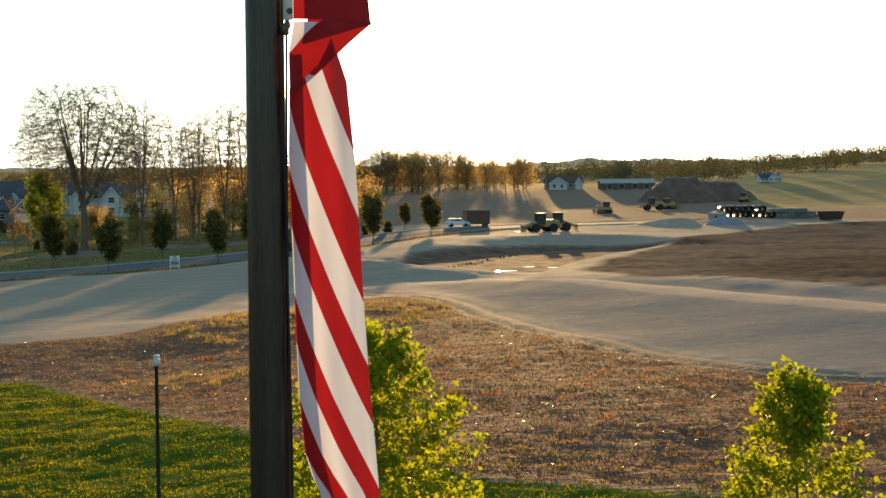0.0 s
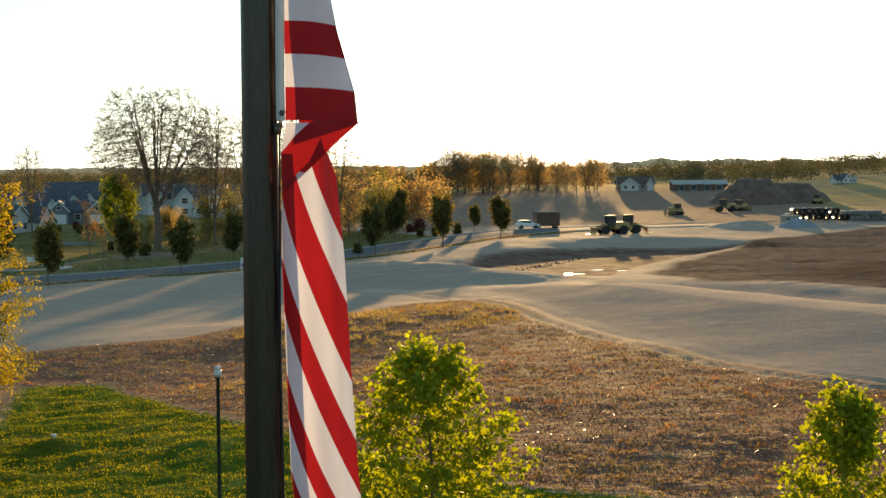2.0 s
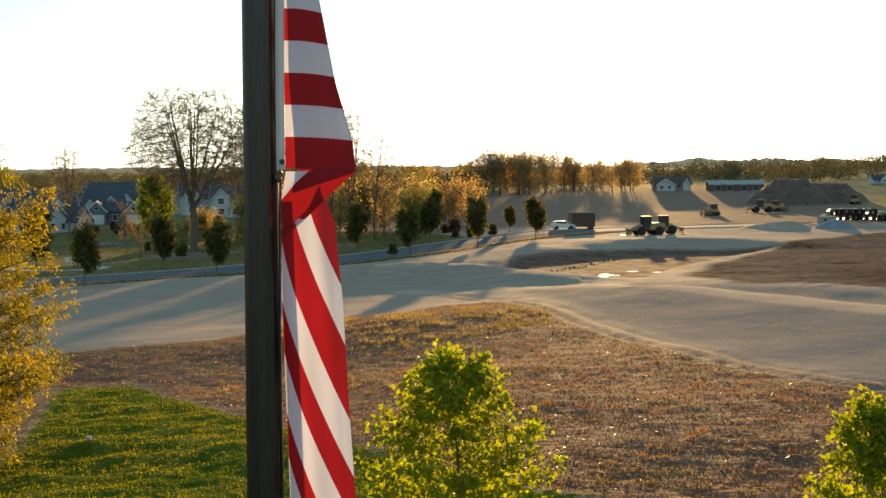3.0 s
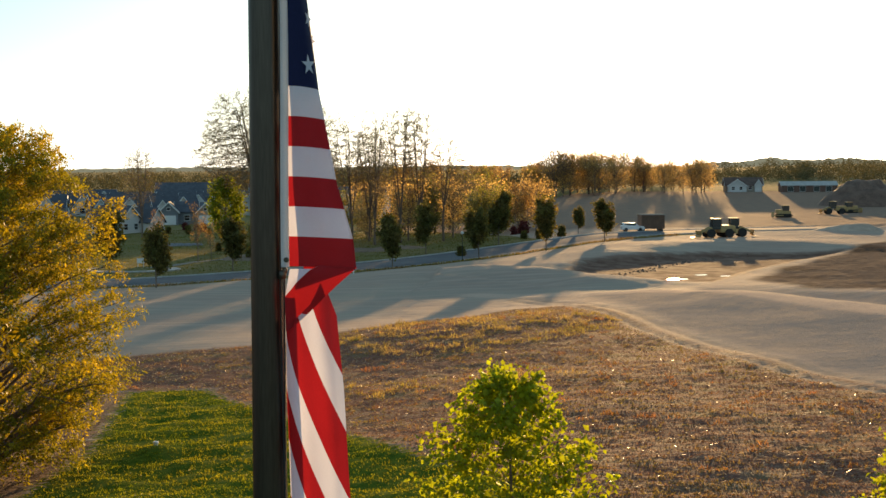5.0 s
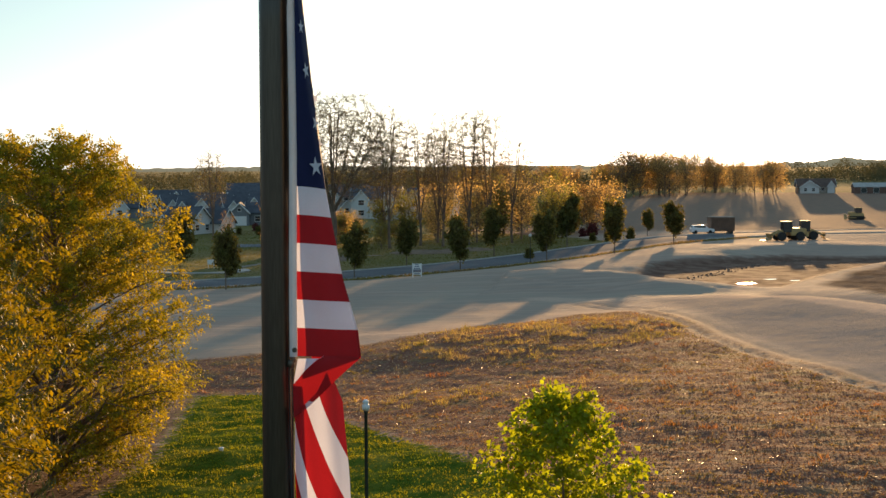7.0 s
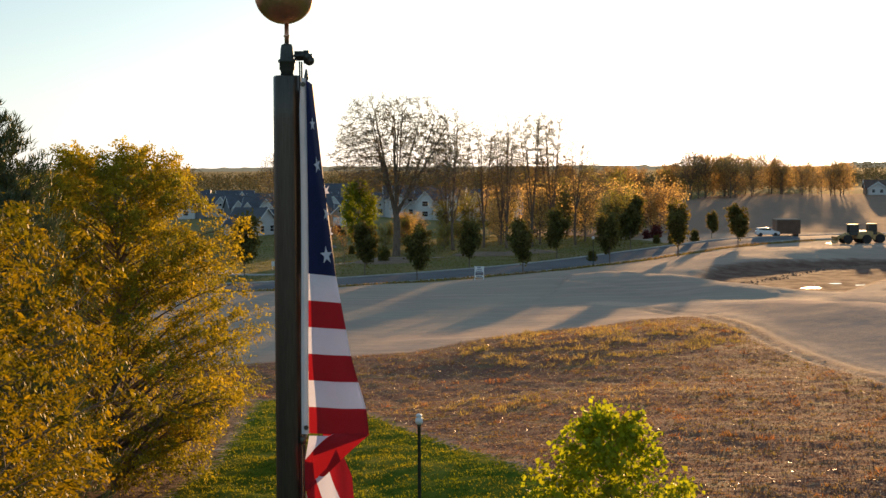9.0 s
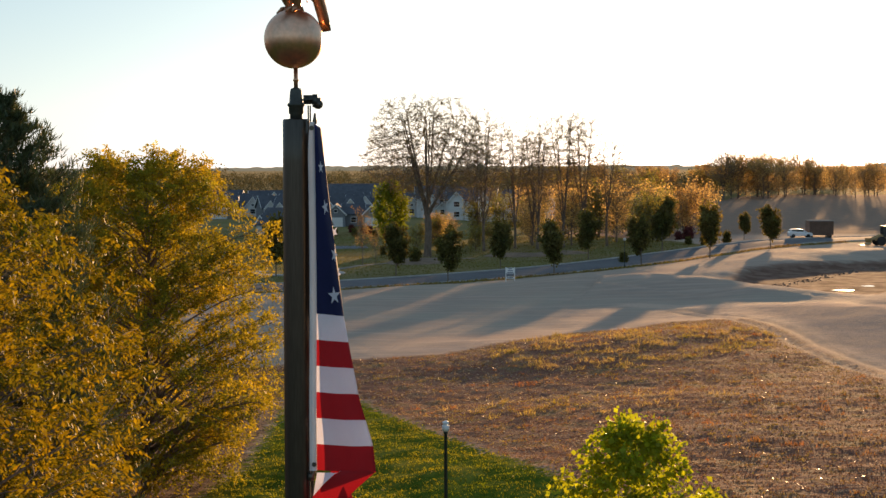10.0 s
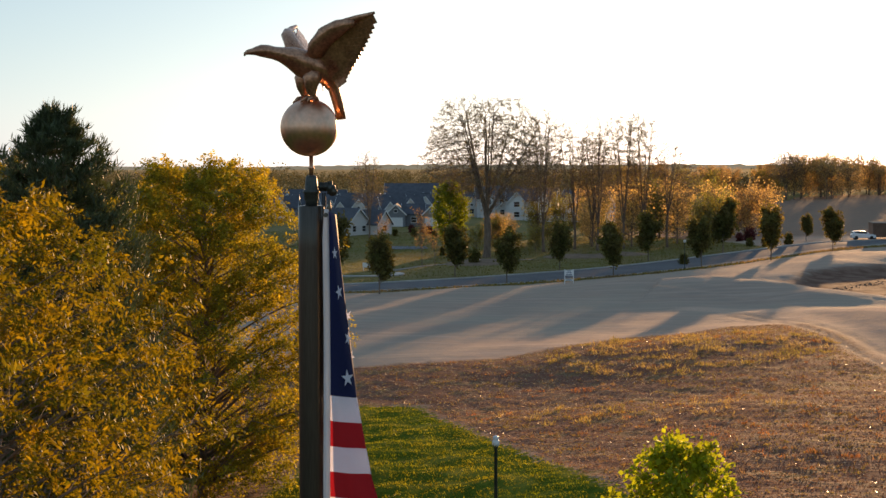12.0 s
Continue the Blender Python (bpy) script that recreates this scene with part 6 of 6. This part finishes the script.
# ---- ground cover ----
GRASS = material("lawn_blades", (0.125, 0.155, 0.012), rough=0.6, vary=0.35, scale=0.25, fine=2.0, second=(0.24, 0.22, 0.022), through=(0.6, (1.1, 1.05, 0.4)), random=0.4, spec=0.15)
WEED = material("dry_weeds", (0.26, 0.185, 0.11), rough=0.7, vary=0.35, scale=0.15, fine=1.5, second=(0.22, 0.19, 0.045), through=(0.6, (1.1, 0.95, 0.6)), random=0.45, spec=0.1)
STRAW = material("straw_litter", (0.52, 0.42, 0.29), rough=0.42, vary=0.25, scale=0.4, fine=3, through=(0.35, (1.1, 1.0, 0.8)), random=0.4, spec=0.5)


def scatter(count, x0, x1, y0, y1, keep, seed):
    r = np.random.default_rng(seed)
    x, y = r.uniform(x0, x1, count), r.uniform(y0, y1, count)
    ok = keep(x, y, r)
    return x[ok], y[ok], r


def tufts(name, x, y, r, tall, wide, per, mat, label, lean=0.35, wave=0.0, spread=None):
    """Blades in bunches of per; wave: size of the drifts in which they stand higher and lower."""
    x, y = x.repeat(per), y.repeat(per)
    n = len(x)
    spread = wide * 1.5 if spread is None else spread
    x, y = x + r.normal(0, spread, n), y + r.normal(0, spread, n)
    at = np.stack([x, y, surface(x, y) - 0.01], 1)
    way = np.stack([r.normal(0, lean, n), r.normal(0, lean, n), np.ones(n)], 1)
    h = tall * r.uniform(0.5, 1.4, n)
    if wave:
        h = h * np.clip(0.75 + 0.55 * ripple(x, y, wave, 71) + 0.45 * ripple(x, y, wave * 0.31, 72), 0.22, 2.2)
    return tagged(quads(name, blades(at, way, h, wide * r.uniform(0.7, 1.3, n), r, 0.1), mat), label, "grass", kind="stuff")


x, y, r = scatter(125000, -32, 26, 24, 88, lambda x, y, r: (within(x, y, LAWN) > r.uniform(-0.3, 0.8, len(x))) & (np.abs(x) < 0.62 * (y + 8)), 1)
tufts("lawn_grass", x, y, r, 0.105, 0.034, 2, GRASS, "short green mown lawn grass", 0.45, 2.4)


def patchy(x, y, r, low=0.1):
    p = 0.5 + 0.5 * ripple(x, y, 9, 21) + 0.35 * ripple(x, y, 3.2, 22)
    return (within(x, y, FIELD) > -0.6) & (to_line(x, y, TRACK)[0] > 1.6) & (p > r.uniform(low, 1.5, len(x)))


x, y, r = scatter(42000, -50, 40, 36, 134, lambda x, y, r: patchy(x, y, r), 2)
tufts("dry_grass", x, y, r, 0.10, 0.03, 4, WEED, "patchy dry grass and weeds on the field", 0.8)
PALE_WEED = material("pale_tall_weeds", (0.42, 0.32, 0.15), rough=0.7, vary=0.3, scale=0.15, fine=1.5, second=(0.30, 0.26, 0.07), through=(0.6, (1.1, 0.97, 0.6)), random=0.4, spec=0.1)
# taller pale bunches on the knoll and near the lawn
x, y, r = scatter(16000, -26, 12, 60, 132, lambda x, y, r: (within(x, y, FIELD) > 1) & ((np.hypot((x + 9) / 11, (y - 108) / 14) < 1) & (ripple(x, y, 5, 31) > 0.05) | (np.hypot((x + 9) / 9, (y - 77) / 5) < 1) & (ripple(x, y, 3, 32) > 0.3)), 3)
tufts("dry_grass", x, y, r, 0.34, 0.03, 6, PALE_WEED, "taller golden bunches of dry grass", 0.5, 3.0, 0.10)
x, y, r = scatter(5000, -6, 34, 37, 48, lambda x, y, r: (within(x, y, FIELD) > 0) & (within(x, y, FIELD) < 5.5) & (ripple(x, y, 2.5, 33) > -0.1), 4)
tufts("dry_grass", x, y, r, 0.085, 0.035, 4, WEED, "rusty dry grass along the lawn edge", 0.5)

x, y, r = scatter(80000, -45, 40, 38, 134, lambda x, y, r: (within(x, y, FIELD) > 0.5) & (0.55 + 0.5 * ripple(x, y, 12, 41) > r.uniform(0, 1, len(x))), 5)
n = len(x)
at = np.stack([x, y, surface(x, y) + 0.012], 1)
way = np.stack([r.normal(0, 1, n), r.normal(0, 1, n), r.normal(0.25, 0.2, n)], 1)
tagged(quads("straw_litter", blades(at, way, r.uniform(0.08, 0.30, n), r.uniform(0.012, 0.04, n), r, 0.3), STRAW), "pale straw and stalks scattered on bare soil", "straw", kind="stuff")

x, y, r = scatter(60000, -75, 12, 165, 292, lambda x, y, r: (np.abs(to_line(x, y, ROAD)[0] - ROAD_HALF - 2.0) < 1.6) & (to_line(x, y, ROAD)[2] < 0), 6)
tufts("verge_grass", x, y, r, 0.28, 0.14, 2, WEED, "dry grass verge beside the street", 0.4)
x, y, r = scatter(30000, -130, -10, 190, 330, lambda x, y, r: (within(x, y, HOME_GREEN) > 1) & (to_line(x, y, ROAD)[0] > ROAD_HALF + 0.6), 7)
PARK = material("park_grass", (0.12, 0.13, 0.028), rough=0.7, vary=0.35, scale=0.1, fine=1, second=(0.19, 0.16, 0.045), through=(0.5, (1.1, 1.0, 0.5)), random=0.4, spec=0.1)
tufts("lawn_grass", x, y, r, 0.12, 0.10, 4, PARK, "mown grass behind the street", 0.4, 0.0, 0.6)
# bunches that stand up from the soil in drifts and throw long shadows
x, y, r = scatter(26000, -40, 36, 38, 133, lambda x, y, r: (within(x, y, FIELD) > 0.4) & (to_line(x, y, TRACK)[0] > 1.5) & (0.42 + 0.45 * ripple(x, y, 11, 81) + 0.35 * ripple(x, y, 3.5, 82) > r.uniform(0, 1, len(x))), 13)
tufts("dry_grass", x, y, r, 0.14, 0.028, 7, WEED, "scattered upright bunches of dry grass", 0.55, 4.0, 0.07)
x, y, r = scatter(2600, -30, 30, 44, 128, lambda x, y, r: (within(x, y, FIELD) > 1.0) & (to_line(x, y, TRACK)[0] > 2.0) & (0.3 + 0.6 * ripple(x, y, 13, 83) > r.uniform(0, 1, len(x))), 14)
RUSSET = material("russet_weeds", (0.34, 0.15, 0.06), rough=0.7, vary=0.4, scale=0.15, fine=1.5, second=(0.24, 0.16, 0.05), through=(0.55, (1.1, 0.9, 0.6)), random=0.45, spec=0.1)
tufts("dry_grass", x, y, r, 0.22, 0.034, 16, RUSSET, "russet clumps of dead weeds on the field", 0.7, 5.0, 0.16)
# a drift of long pale stalks near the lawn
x, y, r = scatter(3800, 2, 24, 40, 60, lambda x, y, r: (within(x, y, FIELD) > 1.0) & (np.hypot((x - 9.5) / 9, (y - 48 + 0.25 * (x - 9.5)) / 3.4) < 0.5 + 0.5 * ripple(x, y, 3, 84)), 15)
n = len(x)
at = np.stack([x, y, surface(x, y) + 0.02], 1)
tagged(quads("straw_litter", blades(at, np.stack([r.normal(0, 1, n), r.normal(0, 0.5, n), r.normal(0.12, 0.12, n)], 1), r.uniform(0.2, 0.6, n), r.uniform(0.014, 0.03, n), r, 0.3), STRAW), "long pale maize stalks lying on the soil", "straw", kind="stuff")
# short stubble all over the field, thickest near the lawn
STUBBLE = material("pale_stubble", (0.27, 0.155, 0.085), rough=0.8, vary=0.5, scale=0.12, fine=1.2, second=(0.17, 0.095, 0.055), through=(0.4, (1.1, 0.95, 0.7)), random=0.65, spec=0.1)
x, y, r = scatter(330000, -34, 34, 37, 132, lambda x, y, r: (within(x, y, FIELD) > 0.0) & (to_line(x, y, TRACK)[0] > 1.4) & (r.uniform(0, 1, len(x)) < np.clip(1.75 - 0.018 * y, 0.22, 1)) & (np.abs(x) < 0.5 * (y + 8)) & (0.75 + 0.6 * ripple(x, y, 2.2, 61) + 0.3 * ripple(x, y, 8, 62) > r.uniform(0, 1, len(x))), 12)
tufts("stubble", x, y, r, 0.055, 0.045, 2, STUBBLE, "short pale stubble over reddish soil", 1.1)
# clods turned up on the field
CLOD = material("soil_clods", (0.15, 0.078, 0.05), rough=0.95, vary=0.4, scale=0.2, fine=3, second=(0.25, 0.13, 0.08), random=0.45, spec=0.05)
x, y, r = scatter(60000, -45, 40, 38, 134, lambda x, y, r: (within(x, y, FIELD) > 0.2) & (to_line(x, y, TRACK)[0] > 1.6) & (0.6 + 0.4 * ripple(x, y, 7, 51) > r.uniform(0, 1, len(x))), 9)
n = len(x)
at = np.stack([x, y, surface(x, y) - 0.02], 1)
tagged(quads("soil_clods", blades(at, np.stack([r.normal(0, 0.8, n), r.normal(0, 0.8, n), np.ones(n)], 1), r.uniform(0.03, 0.06, n), r.uniform(0.05, 0.12, n), r, 0.5), CLOD), "crumbled reddish soil clods over the field", "soil", kind="stuff")
# leaf litter and bark in the bed under the locust trees
x, y, r = scatter(14000, -45, -14, 28, 92, lambda x, y, r: within(x, y, BED) > r.uniform(-0.6, 0.5, len(x)), 8)
n = len(x)
at = np.stack([x, y, surface(x, y) + 0.015], 1)
CHIPS = material("bark_chips", (0.15, 0.085, 0.05), rough=0.9, vary=0.4, random=0.5)
tagged(quads("bark_mulch", blades(at, np.stack([r.normal(0, 1, n), r.normal(0, 1, n), r.normal(0.15, 0.2, n)], 1), r.uniform(0.06, 0.16, n), r.uniform(0.03, 0.06, n), r, 0.2), CHIPS), "brown bark mulch under the locust trees", "mulch", kind="stuff")

# ---- small things by the street ----
ring = tagged(base("garden_path", -71.5, 216, ground_z(-71.5, 216) + 0.03), "pale curved garden path round a planting bed", "path", kind="structure")
vs, fs, n = [], [], 40
for k in range(n + 1):
    a = math.radians(150 + 250 * k / n)
    for q, h in ((4.6, -0.15), (4.6, 0.06), (6.2, 0.06), (6.2, -0.15)):
        vs.append((q * 1.25 * math.cos(a), q * math.sin(a), h + 0.05))
fs = [(i * 4 + j, i * 4 + j + 1, (i + 1) * 4 + j + 1, (i + 1) * 4 + j) for i in range(n) for j in range(3)]
raw("paving", vs, fs, CONCRETE, ring)
walkway = [(-69.6, 219.5), (-68.4, 225), (-66.6, 236), (-63.6, 244), (-59, 250), (-52, 256)]
vs, fs = [], []
for i, (x, y) in enumerate(walkway):
    (ax, ay), (bx, by) = walkway[max(i - 1, 0)], walkway[min(i + 1, len(walkway) - 1)]
    d = Vector((bx - ax, by - ay)).normalized()
    for o, h in ((-0.6, -0.2), (-0.6, 0.06), (0.6, 0.06), (0.6, -0.2)):
        px, py = x - d.y * o, y + d.x * o
        vs.append((px, py, ground_z(px, py) + h))
fs = [(i * 4 + j, i * 4 + j + 1, (i + 1) * 4 + j + 1, (i + 1) * 4 + j) for i in range(len(walkway) - 1) for j in range(3)]
tagged(raw("footpath", vs, fs, material("worn_path", (0.24, 0.21, 0.18), rough=0.9, vary=0.3, scale=0.6, fine=6)), "worn grey footpath leading up to the mulch bed", "footpath", kind="structure")
MULCH = material("tan_mulch", (0.22, 0.145, 0.09), rough=0.95, vary=0.35, scale=0.5, fine=5, bump=0.03)
for x, y, rx, ry in ((-59, 247, 6.5, 10), (-45, 262, 7, 6), (-38, 268, 6, 5)):
    heap("mulch_bed", x, y, rx, ry, 0.45, MULCH, 9, "low mulch bed under the bare trees")
notice = tagged(base("notice_board", -71.7, 222.4, ground_z(-71.7, 222.4)), "small white notice board on two posts", "notice board")
for x in (-0.45, 0.45):
    bm = bmesh.new()
    box(bm, x - 0.04, x + 0.04, -0.04, 0.04, -0.2, 1.3, 0.01)
    part("post", bm, WHITE_PAINT, notice)
bm = bmesh.new()
box(bm, -0.6, 0.6, -0.05, -0.01, 0.6, 1.35, 0.01)
part("board", bm, WHITE_PAINT, notice)

bm = bmesh.new()
turned(bm, [(0.10, -0.1), (0.10, 0.08), (0.13, 0.09), (0.13, 0.14), (0.09, 0.17)], 16)
cap = part("drain_box", bm, WHITE_PAINT)
cap.matrix_world = pose(-19.3, 60.2, ground_z(-19.3, 60.2))
tagged(cap, "small round white drain box on a lawn hump", "drain box")

# stone patch on the grass
r = np.random.default_rng(77)
vs, fs = [], []
for k in range(160):
    a, q = r.uniform(0, 6.28), math.sqrt(r.uniform(0, 1))
    x, y, s = 4.6 * q * math.cos(a), 3.2 * q * math.sin(a), r.uniform(0.15, 0.4)
    o = len(vs)
    for dx, dy, dz in ((-1, -0.8, -0.3), (1, -0.7, -0.3), (0.9, 0.8, -0.3), (-0.8, 1, -0.3), (-0.5, -0.4, 0.6), (0.5, -0.4, 0.7), (0.4, 0.5, 0.6), (-0.4, 0.5, 0.55)):
        vs.append((x + dx * s, y + dy * s, dz * s))
    fs += [tuple(o + i for i in f) for f in ((4, 5, 6, 7), (0, 1, 5, 4), (1, 2, 6, 5), (2, 3, 7, 6), (3, 0, 4, 7))]
stones = raw("stone_bed", vs, fs, GRAVEL)
stones.matrix_world = pose(-82.6, 279.4, ground_z(-82.6, 279.4) + 0.05)
tagged(stones, "bed of pale blue-grey stones on the grass", "stones", kind="stuff")

r = np.random.default_rng(78)
vs, fs = [], []
bank = [(-2.0, 182.5), (4.5, 200), (12, 222), (20, 232)]
for k in range(150):
    u = r.uniform(0, len(bank) - 1.001)
    (ax, ay), (bx, by) = bank[int(u)], bank[int(u) + 1]
    x, y, s = ax + (bx - ax) * (u % 1) + r.normal(0, 0.7), ay + (by - ay) * (u % 1) + r.normal(0, 0.9), r.uniform(0.07, 0.2)
    z, o = ground_z(x, y), len(vs)
    for dx, dy, dz in ((-1, -0.8, -0.4), (1, -0.7, -0.4), (0.9, 0.8, -0.4), (-0.8, 1, -0.4), (-0.5, -0.4, 0.6), (0.5, -0.4, 0.7), (0.4, 0.5, 0.6), (-0.4, 0.5, 0.55)):
        vs.append((x + dx * s, y + dy * s, z + dz * s))
    fs += [tuple(o + i for i in f) for f in ((4, 5, 6, 7), (0, 1, 5, 4), (1, 2, 6, 5), (2, 3, 7, 6), (3, 0, 4, 7))]
tagged(raw("rubble_edging", vs, fs, material("dark_rubble", (0.2, 0.145, 0.11), rough=0.9, vary=0.4, scale=1, fine=8)), "broken dark stones edging the wet hollow", "stones", kind="stuff")

# reddish and golden shrubs before the houses, saplings on the green
REDLEAF = material("dark_red_leaves", (0.16, 0.04, 0.035), rough=0.6, vary=0.3, scale=0.5, fine=4, through=(0.4, (1.1, 0.7, 0.6)), random=0.35)
red_shrub = grown_tree("red_shrub", 66, 2.2, 0.06, dict(STREET_FORM, kids=(16, 8), spread=(52, 45), trunk=0.6, **{"from": (0.03, 0.1)}), clump_leaves(3, 0.28, 0.2), REDLEAF, "dark red shrub beside the houses", category="shrub", group="red shrubs")
for k, (x, y, s) in enumerate([(-95.5, 329.2, 1.0), (-92.5, 328, 0.8), (-90.1, 325.1, 1.1), (-87.5, 327, 0.8), (-18.8, 312, 1.5), (-20.5, 309, 1.0), (-57.5, 352, 1.2), (-50, 340, 0.9)]):
    set_tree(red_shrub if k == 0 else copy_thing(red_shrub, Matrix()), x, y, 70 * k, s)
sapling = grown_tree("sapling", 67, 7.5, 0.07, dict(STREET_FORM, kids=(12, 6), spread=(35, 40), trunk=0.85, **{"from": (0.35, 0.2)}), clump_leaves(2, 0.16, 0.15), AUTUMN, "thin sapling with few rusty leaves", group="saplings")
for k, (x, y, s) in enumerate([(-66.4, 235.8, 1.1), (-65.0, 238.7, 0.7), (-68.5, 243, 0.8), (-78, 250, 0.9)]):
    set_tree(sapling if k == 0 else copy_thing(sapling, Matrix()), x, y, 80 * k, s)
